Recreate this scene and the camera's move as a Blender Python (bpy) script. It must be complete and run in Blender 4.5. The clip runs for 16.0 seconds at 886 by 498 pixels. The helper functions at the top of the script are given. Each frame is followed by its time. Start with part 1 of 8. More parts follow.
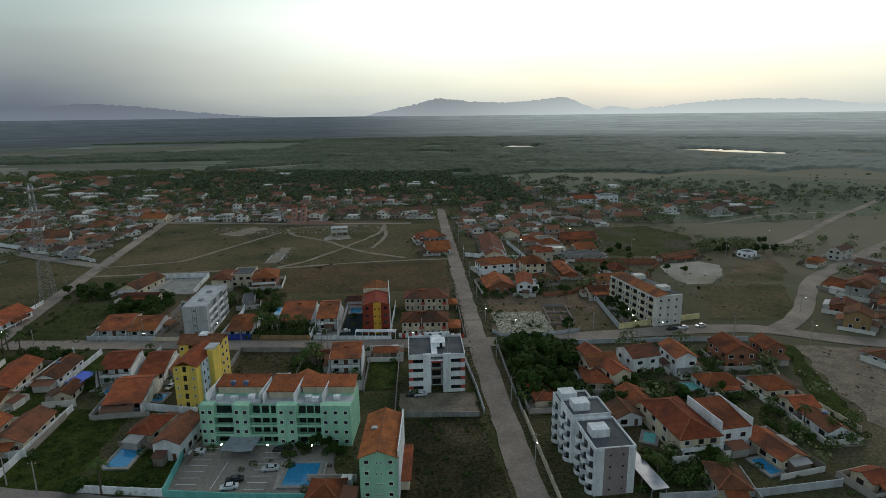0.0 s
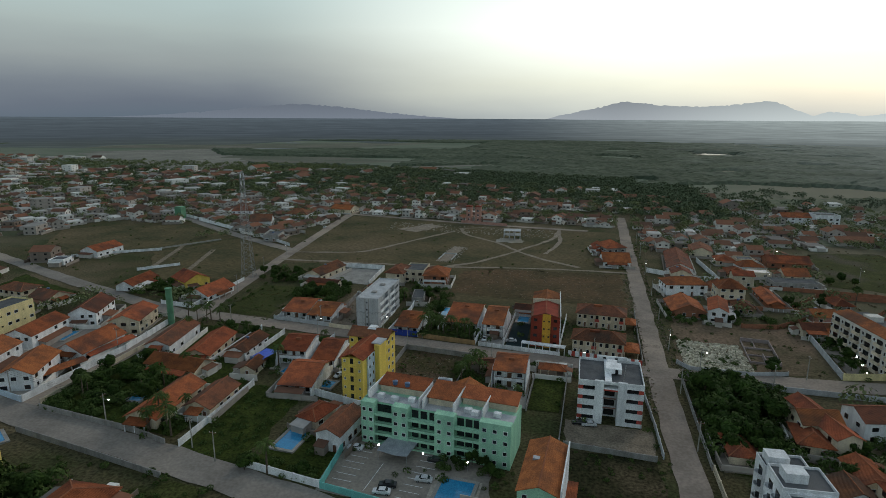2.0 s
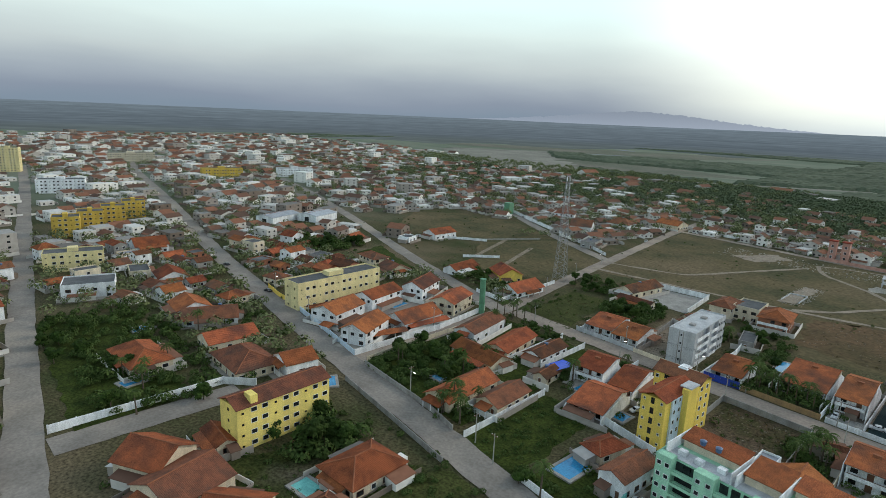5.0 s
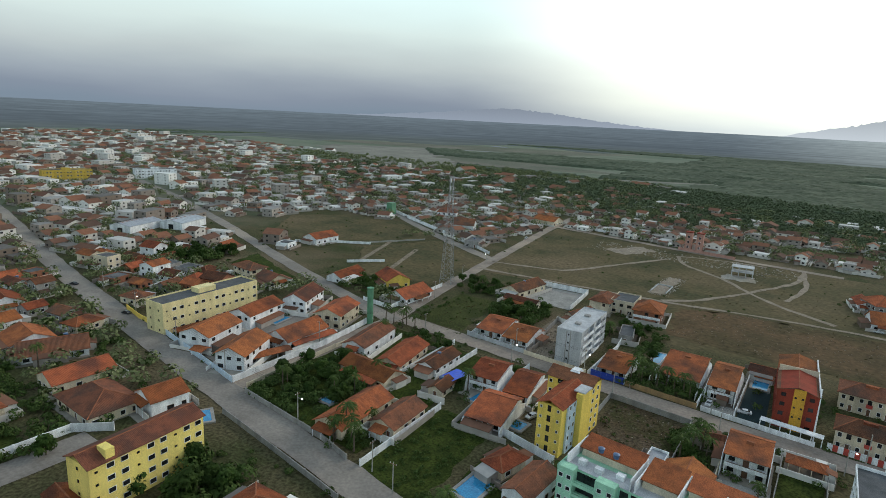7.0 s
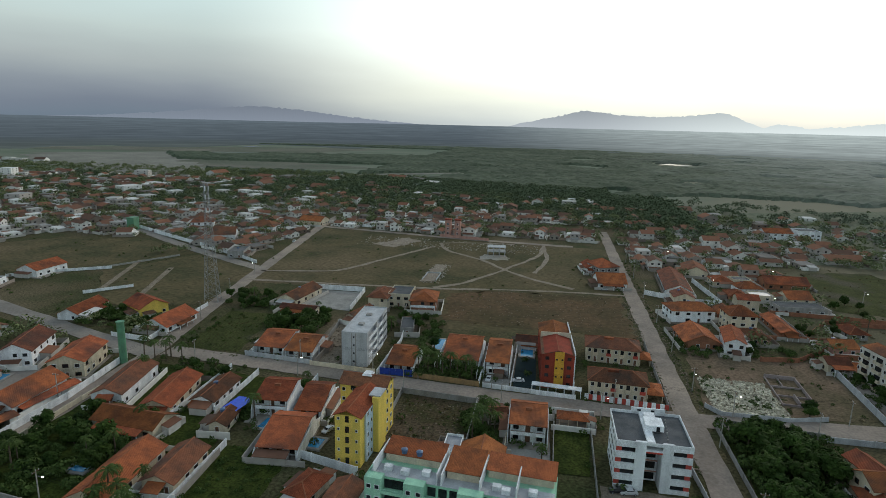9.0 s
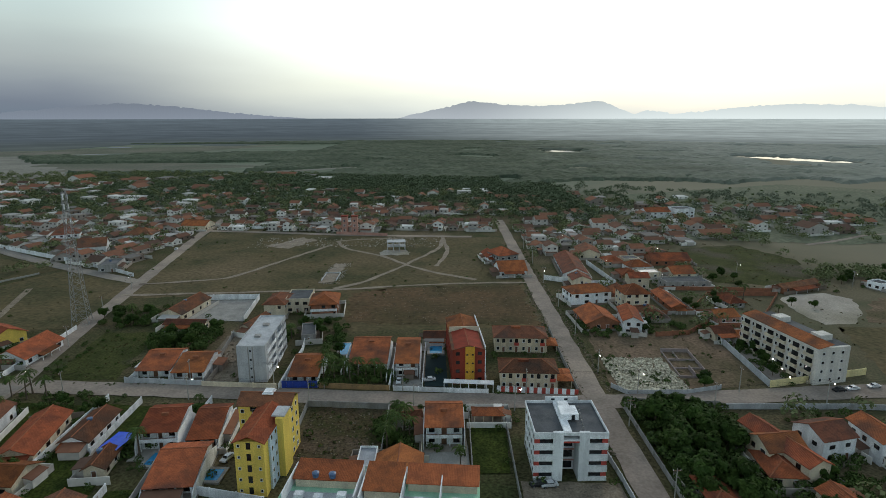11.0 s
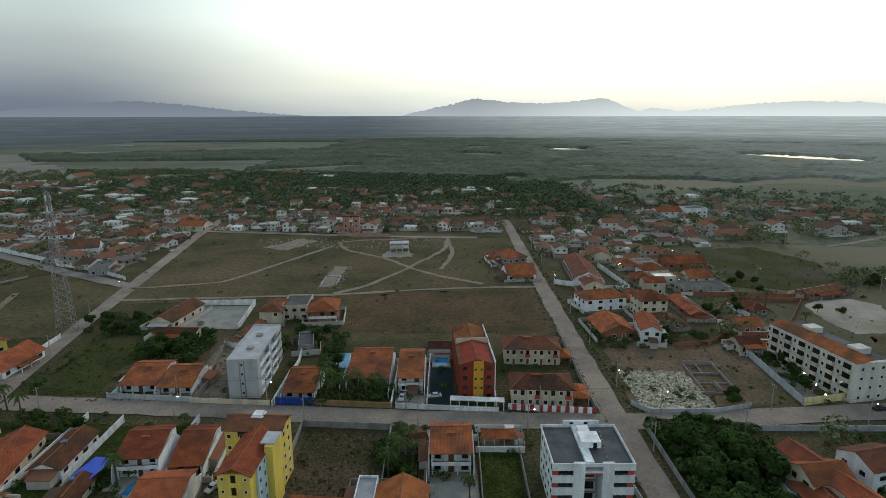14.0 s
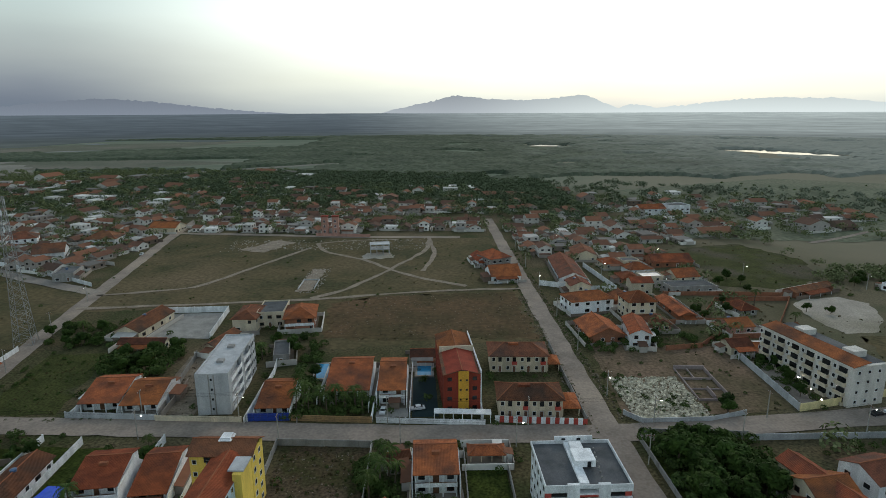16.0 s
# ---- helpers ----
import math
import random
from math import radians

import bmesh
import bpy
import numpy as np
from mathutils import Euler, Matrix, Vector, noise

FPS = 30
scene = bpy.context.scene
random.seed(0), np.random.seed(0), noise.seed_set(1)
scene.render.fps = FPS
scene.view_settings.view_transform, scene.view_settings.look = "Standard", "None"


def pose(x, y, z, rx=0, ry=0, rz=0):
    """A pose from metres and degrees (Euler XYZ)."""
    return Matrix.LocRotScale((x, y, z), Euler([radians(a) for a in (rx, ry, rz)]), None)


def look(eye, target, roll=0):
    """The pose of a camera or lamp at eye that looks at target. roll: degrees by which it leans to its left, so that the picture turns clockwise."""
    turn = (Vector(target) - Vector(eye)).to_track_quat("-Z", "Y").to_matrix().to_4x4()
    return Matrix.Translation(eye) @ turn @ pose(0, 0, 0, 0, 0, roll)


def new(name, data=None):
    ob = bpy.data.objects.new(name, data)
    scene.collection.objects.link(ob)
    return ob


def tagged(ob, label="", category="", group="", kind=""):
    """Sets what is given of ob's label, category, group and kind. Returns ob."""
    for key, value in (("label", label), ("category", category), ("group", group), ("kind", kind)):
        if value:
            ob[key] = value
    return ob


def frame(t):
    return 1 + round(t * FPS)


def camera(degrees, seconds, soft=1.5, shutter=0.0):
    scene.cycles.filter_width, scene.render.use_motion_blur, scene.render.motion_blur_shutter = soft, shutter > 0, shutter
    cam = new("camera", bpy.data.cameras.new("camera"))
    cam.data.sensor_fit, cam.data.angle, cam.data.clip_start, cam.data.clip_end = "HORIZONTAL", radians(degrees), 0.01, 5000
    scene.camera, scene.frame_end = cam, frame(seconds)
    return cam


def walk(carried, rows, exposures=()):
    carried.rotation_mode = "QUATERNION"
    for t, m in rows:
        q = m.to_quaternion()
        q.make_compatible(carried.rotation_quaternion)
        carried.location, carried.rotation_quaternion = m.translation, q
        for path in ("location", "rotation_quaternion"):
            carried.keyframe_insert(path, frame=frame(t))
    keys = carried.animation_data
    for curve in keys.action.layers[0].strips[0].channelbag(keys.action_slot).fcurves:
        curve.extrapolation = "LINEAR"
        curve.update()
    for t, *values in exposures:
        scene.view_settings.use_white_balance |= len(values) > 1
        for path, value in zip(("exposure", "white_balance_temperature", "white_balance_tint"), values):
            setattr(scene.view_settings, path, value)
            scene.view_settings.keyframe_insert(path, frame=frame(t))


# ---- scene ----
cam = camera(75, 16.0, 0.5)


def fly(x, y, z, yaw, pitch, lean):
    """Pose of the camera from its place and its heading, pitch and lean in degrees."""
    eye = Vector((x, y, z))
    a, b = radians(yaw), radians(pitch)
    way = Vector((math.sin(a) * math.cos(b), math.cos(a) * math.cos(b), math.sin(b)))
    return look(eye, eye + way * 10, lean)


walk(cam, [
    (0.0, fly(1.67, -26.28, 85.10, 3.234, -13.149, -0.643)),
    (0.5, fly(0.90, -23.78, 85.38, 2.617, -13.242, -0.528)),
    (1.0, fly(-0.08, -20.93, 85.05, 2.242, -13.130, -0.501)),
    (1.5, fly(-0.97, -17.46, 84.58, -4.175, -13.053, -0.280)),
    (2.0, fly(-1.15, -13.69, 83.68, -13.891, -12.834, 0.298)),
    (2.5, fly(-1.31, -10.06, 82.94, -25.023, -12.782, 0.864)),
    (3.0, fly(-1.90, -8.08, 82.58, -32.475, -12.757, 1.296)),
    (3.5, fly(-2.81, -6.92, 82.29, -39.194, -12.745, 1.648)),
    (4.0, fly(-3.59, -5.49, 81.99, -46.062, -12.790, 2.225)),
    (6.5, fly(-14.29, 3.89, 83.84, -38.265, -12.983, 2.960)),
    (7.0, fly(-15.55, 4.77, 84.53, -33.278, -12.784, 2.915)),
    (7.5, fly(-16.64, 5.51, 85.03, -27.294, -12.544, 2.744)),
    (8.0, fly(-17.95, 6.41, 85.26, -23.277, -12.465, 2.665)),
    (8.5, fly(-19.38, 7.77, 85.45, -17.678, -12.292, 2.299)),
    (9.0, fly(-20.61, 9.25, 85.60, -9.853, -12.264, 1.397)),
    (9.5, fly(-21.71, 11.04, 85.52, -3.382, -12.345, 0.552)),
    (10.0, fly(-22.18, 12.99, 85.52, -0.475, -12.547, 0.142)),
    (12.5, fly(-23.24, 24.51, 84.62, 0.803, -13.001, -0.091)),
    (13.0, fly(-23.29, 26.83, 84.47, 0.485, -13.016, -0.063)),
    (13.5, fly(-23.34, 29.29, 84.64, 0.134, -13.076, -0.006)),
    (14.0, fly(-23.52, 31.73, 84.63, 0.183, -13.095, -0.080)),
    (14.5, fly(-23.61, 34.04, 84.66, 0.364, -13.131, -0.075)),
    (15.0, fly(-23.63, 36.45, 84.67, 1.387, -13.285, -0.135)),
    (15.5, fly(-23.54, 38.83, 84.51, 2.318, -13.377, -0.221)),
    (16.0, fly(-23.48, 41.21, 84.55, 2.038, -13.379, -0.258)),
], exposures=[(0.0, 0.0), (1.0, 0.02), (2.0, 0.02), (2.5, 0.12), (3.0, 0.5), (3.5, 0.78), (4.0, 0.88), (6.5, 0.85), (7.0, 0.8), (8.0, 0.5), (9.0, 0.42), (10.0, 0.42), (12.5, 0.38), (16.0, 0.36)])


# ---------------------------------------------------------------- light
def make_world():
    w = bpy.data.worlds.new("dusk_sky")
    w.use_nodes = True
    nt = w.node_tree
    nt.nodes.clear()
    out = nt.nodes.new("ShaderNodeOutputWorld")
    bg = nt.nodes.new("ShaderNodeBackground")
    sky = nt.nodes.new("ShaderNodeTexSky")
    sky.sky_type = "NISHITA"
    sky.sun_disc = False
    sky.sun_elevation = radians(9)
    sky.sun_rotation = radians(24)
    sky.dust_density = 4.0
    sky.air_density = 1.6
    bg.inputs["Strength"].default_value = 0.12
    # thin cloud veil: brightest round the low sun, slate blue low over the land on the far side
    tc = nt.nodes.new("ShaderNodeTexCoord")
    sep = nt.nodes.new("ShaderNodeSeparateXYZ")
    nt.links.new(tc.outputs["Generated"], sep.inputs[0])
    dot = nt.nodes.new("ShaderNodeVectorMath")
    dot.operation = "DOT_PRODUCT"
    dot.inputs[1].default_value = (math.sin(radians(24)), math.cos(radians(24)), 0.12)
    nt.links.new(tc.outputs["Generated"], dot.inputs[0])
    glow = nt.nodes.new("ShaderNodeMapRange")
    glow.interpolation_type = "SMOOTHSTEP"
    glow.inputs[1].default_value, glow.inputs[2].default_value = 0.55, 0.99
    nt.links.new(dot.outputs["Value"], glow.inputs[0])
    noi = nt.nodes.new("ShaderNodeTexNoise")
    noi.inputs["Scale"].default_value = 3.0
    noi.inputs["Detail"].default_value = 4.0
    mp = nt.nodes.new("ShaderNodeMapping")
    mp.inputs["Scale"].default_value = (1, 1, 5)
    nt.links.new(tc.outputs["Generated"], mp.inputs[0])
    nt.links.new(mp.outputs[0], noi.inputs[0])
    hgt = nt.nodes.new("ShaderNodeMath")
    hgt.operation = "MULTIPLY_ADD"
    hgt.inputs[1].default_value, hgt.inputs[2].default_value = 0.045, -0.022
    nt.links.new(noi.outputs[0], hgt.inputs[0])
    zz = nt.nodes.new("ShaderNodeMath")
    zz.operation = "ADD"
    nt.links.new(sep.outputs[2], zz.inputs[0])
    nt.links.new(hgt.outputs[0], zz.inputs[1])
    low = nt.nodes.new("ShaderNodeValToRGB")
    cr = low.color_ramp
    cr.elements[0].position, cr.elements[0].color = 0.0, (0.140, 0.178, 0.225, 1)
    cr.elements[1].position, cr.elements[1].color = 1.0, (0.28, 0.34, 0.40, 1)
    for at, c in ((0.02, (0.162, 0.192, 0.240)), (0.05, (0.232, 0.266, 0.304)), (0.085, (0.345, 0.386, 0.396)), (0.13, (0.46, 0.535, 0.525)), (0.19, (0.53, 0.66, 0.66)), (0.26, (0.57, 0.74, 0.75)), (0.42, (0.36, 0.46, 0.53))):
        cr.elements.new(at).color = (*c, 1)
    nt.links.new(zz.outputs[0], low.inputs[0])
    high = nt.nodes.new("ShaderNodeValToRGB")
    cr = high.color_ramp
    cr.elements[0].position, cr.elements[0].color = 0.0, (0.62, 0.66, 0.64, 1)
    cr.elements[1].position, cr.elements[1].color = 1.0, (0.28, 0.34, 0.40, 1)
    for at, c in ((0.05, (1.0, 1.03, 0.88)), (0.14, (1.40, 1.48, 1.36)), (0.42, (0.55, 0.64, 0.68))):
        cr.elements.new(at).color = (*c, 1)
    nt.links.new(zz.outputs[0], high.inputs[0])
    mix = nt.nodes.new("ShaderNodeMix")
    mix.data_type = "RGBA"
    nt.links.new(glow.outputs[0], mix.inputs[0])
    nt.links.new(low.outputs[0], mix.inputs[6])
    nt.links.new(high.outputs[0], mix.inputs[7])
    sc = nt.nodes.new("ShaderNodeMix")
    sc.data_type = "RGBA"
    sc.blend_type = "MULTIPLY"
    sc.inputs[0].default_value = 1.0
    sc.inputs[7].default_value = (7.42, 7.6, 7.62, 1)
    nt.links.new(mix.outputs[2], sc.inputs[6])
    veil = nt.nodes.new("ShaderNodeMix")
    veil.data_type = "RGBA"
    veil.inputs[0].default_value = 0.96
    nt.links.new(sky.outputs[0], veil.inputs[6])
    nt.links.new(sc.outputs[2], veil.inputs[7])
    nt.links.new(veil.outputs[2], bg.inputs[0])
    nt.links.new(bg.outputs[0], out.inputs[0])
    scene.world = w


make_world()
sun = new("sun", bpy.data.lights.new("sun", "SUN"))
sun.data.energy, sun.data.angle, sun.data.color = 0.72, radians(16), (1.0, 0.90, 0.76)
sun.matrix_world = look((0, 0, 200), (-80 * math.sin(radians(24)), -80 * math.cos(radians(24)), 158))


# ---------------------------------------------------------------- materials
def mat(name, c1, c2=None, rough=0.85, scale=1.0, fine=14.0, bump=0.25, metal=0.0, c3=None, rand=0.0, streak=False, var=0.21):
    """Painted or mineral surface: two tones at a large scale, grain at a small one, optional third tone for stains."""
    m = bpy.data.materials.new(name)
    m.use_nodes = True
    nt = m.node_tree
    b = nt.nodes["Principled BSDF"]
    b.inputs["Roughness"].default_value = rough
    b.inputs["Metallic"].default_value = metal
    b.inputs["Specular IOR Level"].default_value = 0.08 if rough >= 0.7 else 0.5
    c2 = c2 or tuple(v * 0.72 for v in c1)
    tc = nt.nodes.new("ShaderNodeTexCoord")
    geo = nt.nodes.new("ShaderNodeNewGeometry")
    n1 = nt.nodes.new("ShaderNodeTexNoise")
    n1.inputs["Scale"].default_value = scale
    n1.inputs["Detail"].default_value = 5.0
    n1.inputs["Roughness"].default_value = 0.62
    src = geo.outputs["Position"]
    if streak:
        mp = nt.nodes.new("ShaderNodeMapping")
        mp.inputs["Scale"].default_value = (1, 1, 0.22)
        nt.links.new(src, mp.inputs[0])
        src = mp.outputs[0]
    nt.links.new(src, n1.inputs["Vector"])
    r1 = nt.nodes.new("ShaderNodeMapRange")
    r1.inputs[1].default_value, r1.inputs[2].default_value = 0.40, 0.62
    nt.links.new(n1.outputs[0], r1.inputs[0])
    mx = nt.nodes.new("ShaderNodeMix")
    mx.data_type = "RGBA"
    mx.inputs[6].default_value, mx.inputs[7].default_value = (*c1, 1), (*c2, 1)
    nt.links.new(r1.outputs[0], mx.inputs[0])
    col = mx.outputs[2]
    n2 = nt.nodes.new("ShaderNodeTexNoise")
    n2.inputs["Scale"].default_value = fine
    n2.inputs["Detail"].default_value = 3.0
    nt.links.new(geo.outputs["Position"], n2.inputs["Vector"])
    if c3:
        n3 = nt.nodes.new("ShaderNodeTexNoise")
        n3.inputs["Scale"].default_value = scale * 0.31
        n3.inputs["Detail"].default_value = 6.0
        nt.links.new(geo.outputs["Position"], n3.inputs["Vector"])
        r3 = nt.nodes.new("ShaderNodeMapRange")
        r3.inputs[1].default_value, r3.inputs[2].default_value = 0.50, 0.68
        nt.links.new(n3.outputs[0], r3.inputs[0])
        m3 = nt.nodes.new("ShaderNodeMix")
        m3.data_type = "RGBA"
        m3.inputs[7].default_value = (*c3, 1)
        nt.links.new(r3.outputs[0], m3.inputs[0])
        nt.links.new(col, m3.inputs[6])
        col = m3.outputs[2]
    hs = nt.nodes.new("ShaderNodeHueSaturation")
    nt.links.new(col, hs.inputs["Color"])
    v = nt.nodes.new("ShaderNodeMapRange")
    v.inputs[1].default_value, v.inputs[2].default_value = 0.32, 0.68
    v.inputs[3].default_value, v.inputs[4].default_value = 1 - var, 1 + var
    nt.links.new(n2.outputs[0], v.inputs[0])
    val = v.outputs[0]
    if rand:
        oi = nt.nodes.new("ShaderNodeObjectInfo")
        rr = nt.nodes.new("ShaderNodeMapRange")
        rr.inputs[3].default_value, rr.inputs[4].default_value = 1 - rand, 1 + rand * 0.7
        nt.links.new(oi.outputs["Random"], rr.inputs[0])
        mu = nt.nodes.new("ShaderNodeMath")
        mu.operation = "MULTIPLY"
        nt.links.new(val, mu.inputs[0])
        nt.links.new(rr.outputs[0], mu.inputs[1])
        val = mu.outputs[0]
        rh = nt.nodes.new("ShaderNodeMapRange")
        rh.inputs[3].default_value, rh.inputs[4].default_value = 0.5 - rand * 0.018, 0.5 + rand * 0.026
        wn = nt.nodes.new("ShaderNodeTexWhiteNoise")
        wn.noise_dimensions = "1D"
        nt.links.new(oi.outputs["Random"], wn.inputs["W"])
        nt.links.new(wn.outputs["Value"], rh.inputs[0])
        nt.links.new(rh.outputs[0], hs.inputs["Hue"])
    nt.links.new(val, hs.inputs["Value"])
    nt.links.new(hs.outputs[0], b.inputs["Base Color"])
    if bump:
        bp = nt.nodes.new("ShaderNodeBump")
        bp.inputs["Strength"].default_value = bump
        bp.inputs["Distance"].default_value = 0.05
        nt.links.new(n2.outputs[0], bp.inputs["Height"])
        nt.links.new(bp.outputs[0], b.inputs["Normal"])
    return m


M = {}
PLASTER = dict(rough=0.82, scale=0.35, fine=6, streak=True)
M["white"] = mat("white_plaster", (0.8208, 0.8322, 0.855), (0.5928, 0.6042, 0.627), rand=0.12, **PLASTER)
M["cream"] = mat("cream_plaster", (0.66, 0.572, 0.437), (0.495, 0.429, 0.3335), rand=0.15, **PLASTER)
M["grey"] = mat("bare_render", (0.32, 0.31, 0.30), (0.22, 0.21, 0.20), rand=0.15, **PLASTER)
M["palegrey"] = mat("pale_render", (0.47, 0.48, 0.50), (0.36, 0.37, 0.39), **PLASTER)
M["yellow"] = mat("yellow_plaster", (0.80, 0.58, 0.13), (0.66, 0.47, 0.11), **PLASTER)
M["paleyellow"] = mat("lemon_plaster", (0.82, 0.66, 0.20), (0.68, 0.54, 0.17), **PLASTER)
M["paleyellow2"] = mat("faded_yellow_plaster", (0.74, 0.63, 0.34), (0.60, 0.51, 0.28), **PLASTER)
M["mustard"] = mat("mustard_plaster", (0.58, 0.40, 0.08), (0.45, 0.31, 0.07), **PLASTER)
M["mint"] = mat("mint_plaster", (0.36, 0.63, 0.46), (0.28, 0.50, 0.37), **PLASTER)
M["paleblue"] = mat("pale_blue_plaster", (0.55, 0.65, 0.75), (0.45, 0.53, 0.62), **PLASTER)
M["pinkwall"] = mat("pink_plaster", (0.48, 0.27, 0.22), (0.38, 0.21, 0.17), **PLASTER)
M["taupe"] = mat("taupe_plaster", (0.30, 0.25, 0.24), (0.25, 0.20, 0.20), **PLASTER)
M["brickred"] = mat("red_plaster", (0.26, 0.050, 0.032), (0.19, 0.040, 0.026), **PLASTER)
M["ochre"] = mat("ochre_plaster", (0.66, 0.36, 0.05), (0.52, 0.28, 0.05), **PLASTER)
M["brick"] = mat("brown_brick", (0.30, 0.13, 0.08), (0.22, 0.10, 0.065), 0.9, 0.5, 9, rand=0.15)
M["redpaint"] = mat("red_paint", (0.45, 0.06, 0.04), (0.36, 0.05, 0.04), 0.6, 0.8, 6)
M["turq"] = mat("turquoise_paint", (0.18, 0.50, 0.47), (0.14, 0.40, 0.38), **PLASTER)
M["bluepaint"] = mat("blue_paint", (0.015, 0.05, 0.34), (0.012, 0.04, 0.26), 0.5, 0.6, 6)
M["tarp"] = mat("blue_tarp", (0.01, 0.07, 0.62), (0.01, 0.06, 0.5), 0.4, 0.6, 6)
M["greencol"] = mat("green_paint", (0.10, 0.26, 0.15), (0.08, 0.2, 0.12), 0.6, 0.5, 6)
M["bluetank"] = mat("tank_plastic", (0.08, 0.14, 0.26), None, 0.4, 1, 6, 0)
M["tan"] = mat("weathered_tan_plaster", (0.34, 0.22, 0.11), (0.24, 0.16, 0.09), **PLASTER)
M["ridge"] = mat("ridge_tile", (0.30, 0.115, 0.062), (0.21, 0.085, 0.05), 0.9, 0.8, 9)
M["glass"] = mat("dark_window", (0.015, 0.0168, 0.0192), (0.024, 0.0252, 0.027), 0.12, 0.6, 4, bump=0, rand=0.4)
M["wood"] = mat("brown_joinery", (0.16, 0.075, 0.04), (0.11, 0.05, 0.03), 0.6, 1, 12, rand=0.2)
M["metal"] = mat("sheet_metal", (0.34, 0.36, 0.40), (0.25, 0.265, 0.30), 0.5, 0.4, 5, metal=0.2, rand=0.3)
M["steel"] = mat("galvanised_steel", (0.34, 0.35, 0.36), (0.26, 0.26, 0.27), 0.5, 1, 8, metal=0.6)
M["concrete"] = mat("pole_concrete", (0.38, 0.36, 0.33), (0.28, 0.27, 0.25), 0.9, 1, 8)
M["road"] = mat("dusty_paving", (0.265, 0.222, 0.1921), (0.1908, 0.16, 0.1387), 0.95, 0.09, 1.3, c3=(0.318, 0.26, 0.2134), var=0.14, bump=0.08)
M["avenue"] = mat("worn_asphalt", (0.245, 0.220, 0.198), (0.185, 0.166, 0.150), 0.95, 0.08, 1.3, c3=(0.285, 0.246, 0.208), var=0.14, bump=0.08)
M["pave"] = mat("pale_paving", (0.30, 0.29, 0.27), (0.22, 0.21, 0.20), 0.9, 0.2, 4)
M["path"] = mat("trodden_earth", (0.27, 0.225, 0.1815), (0.2, 0.165, 0.132), 1.0, 0.2, 3)
M["slab"] = mat("roof_felt", (0.10, 0.105, 0.115), (0.075, 0.08, 0.085), 0.9, 0.3, 6, c3=(0.14, 0.14, 0.145))
M["field"] = mat("dry_grass", (0.104, 0.083, 0.044), (0.056, 0.055, 0.027), 1.0, 0.035, 0.5, c3=(0.1336, 0.1013, 0.06084), var=0.28)
M["redearth"] = mat("red_earth", (0.111, 0.071, 0.040), (0.073, 0.054, 0.029), 1.0, 0.05, 0.5, c3=(0.04057, 0.042, 0.01855), var=0.3)
M["grass"] = mat("rough_grass", (0.052, 0.058, 0.018), (0.032, 0.040, 0.0115), 1.0, 0.12, 1.4, c3=(0.07293, 0.06358, 0.04751), var=0.5)
M["lush"] = mat("green_grass", (0.040, 0.054, 0.0105), (0.022, 0.033, 0.0065), 1.0, 0.2, 1.6, var=0.55)
M["scrub"] = mat("weedy_ground", (0.06877, 0.04976, 0.03039), (0.03641, 0.04071, 0.0143), 1.0, 0.14, 1.4, c3=(0.1132, 0.08294, 0.06256), var=0.5)
# Weeds of the shaded vacant lot, with the shade put into their colour.
M["weedshade"] = mat("weeds_painted_shade", (0.036, 0.032, 0.016), (0.017, 0.020, 0.008), 1.0, 0.16, 1.2, c3=(0.075, 0.060, 0.036), var=0.6)
M["gravel"] = mat("stony_ground", (0.225, 0.185, 0.142), (0.145, 0.120, 0.092), 1.0, 0.2, 1.8, var=0.3)
M["rubble"] = mat("limestone_rubble", (0.56, 0.52, 0.42), (0.34, 0.31, 0.235), 1.0, 0.5, 1.2, var=0.45)
M["offwhite"] = mat("weathered_white_plaster", (0.64, 0.61, 0.57), (0.50, 0.475, 0.44), **PLASTER)
M["dirt"] = mat("bare_dirt", (0.165, 0.116, 0.082), (0.106, 0.082, 0.053), 1.0, 0.07, 0.9, c3=(0.060, 0.062, 0.028), var=0.3)
M["sand"] = mat("pale_sand", (0.3825, 0.345, 0.3), (0.2925, 0.2645, 0.2313), 1.0, 0.06, 1.5, c3=(0.2025, 0.184, 0.1375))
M["courtgreen"] = mat("green_court", (0.0231, 0.0408, 0.043), (0.0198, 0.034, 0.0387), 0.9, 0.2, 4)
M["marsh"] = mat("marsh", (0.152, 0.143, 0.118), (0.100, 0.108, 0.082), 1.0, 0.006, 0.2, bump=0, c3=(0.086, 0.100, 0.068), var=0.2)
M["meadow"] = mat("pasture", (0.128, 0.142, 0.098), (0.100, 0.116, 0.078), 1.0, 0.02, 0.3, c3=(0.152, 0.150, 0.110), var=0.3)
M["leaf"] = mat("leaves", (0.040, 0.068, 0.014), (0.022, 0.042, 0.009), 0.8, 0.5, 2, bump=0, rand=0.35, var=0.4)
M["palmleaf"] = mat("palm_leaves", (0.06448, 0.09487, 0.02431), (0.0403, 0.066, 0.01683), 0.75, 0.7, 3, bump=0, rand=0.25)
M["bark"] = mat("bark", (0.13, 0.10, 0.075), (0.08, 0.065, 0.05), 0.95, 2, 10)
M["water"] = mat("lake_water", (0.03, 0.035, 0.035), None, 0.04, 1, 1, bump=0)
M["pool"] = mat("pool_water", (0.03, 0.24, 0.46), (0.025, 0.20, 0.40), 0.08, 0.6, 3, bump=0.05)
M["carpaint"] = mat("car_paint", (0.60, 0.61, 0.63), (0.56, 0.57, 0.6), 0.25, 1, 5, bump=0, rand=0.2)
M["carblack"] = mat("dark_car_paint", (0.02, 0.022, 0.026), None, 0.2, 1, 5, bump=0)
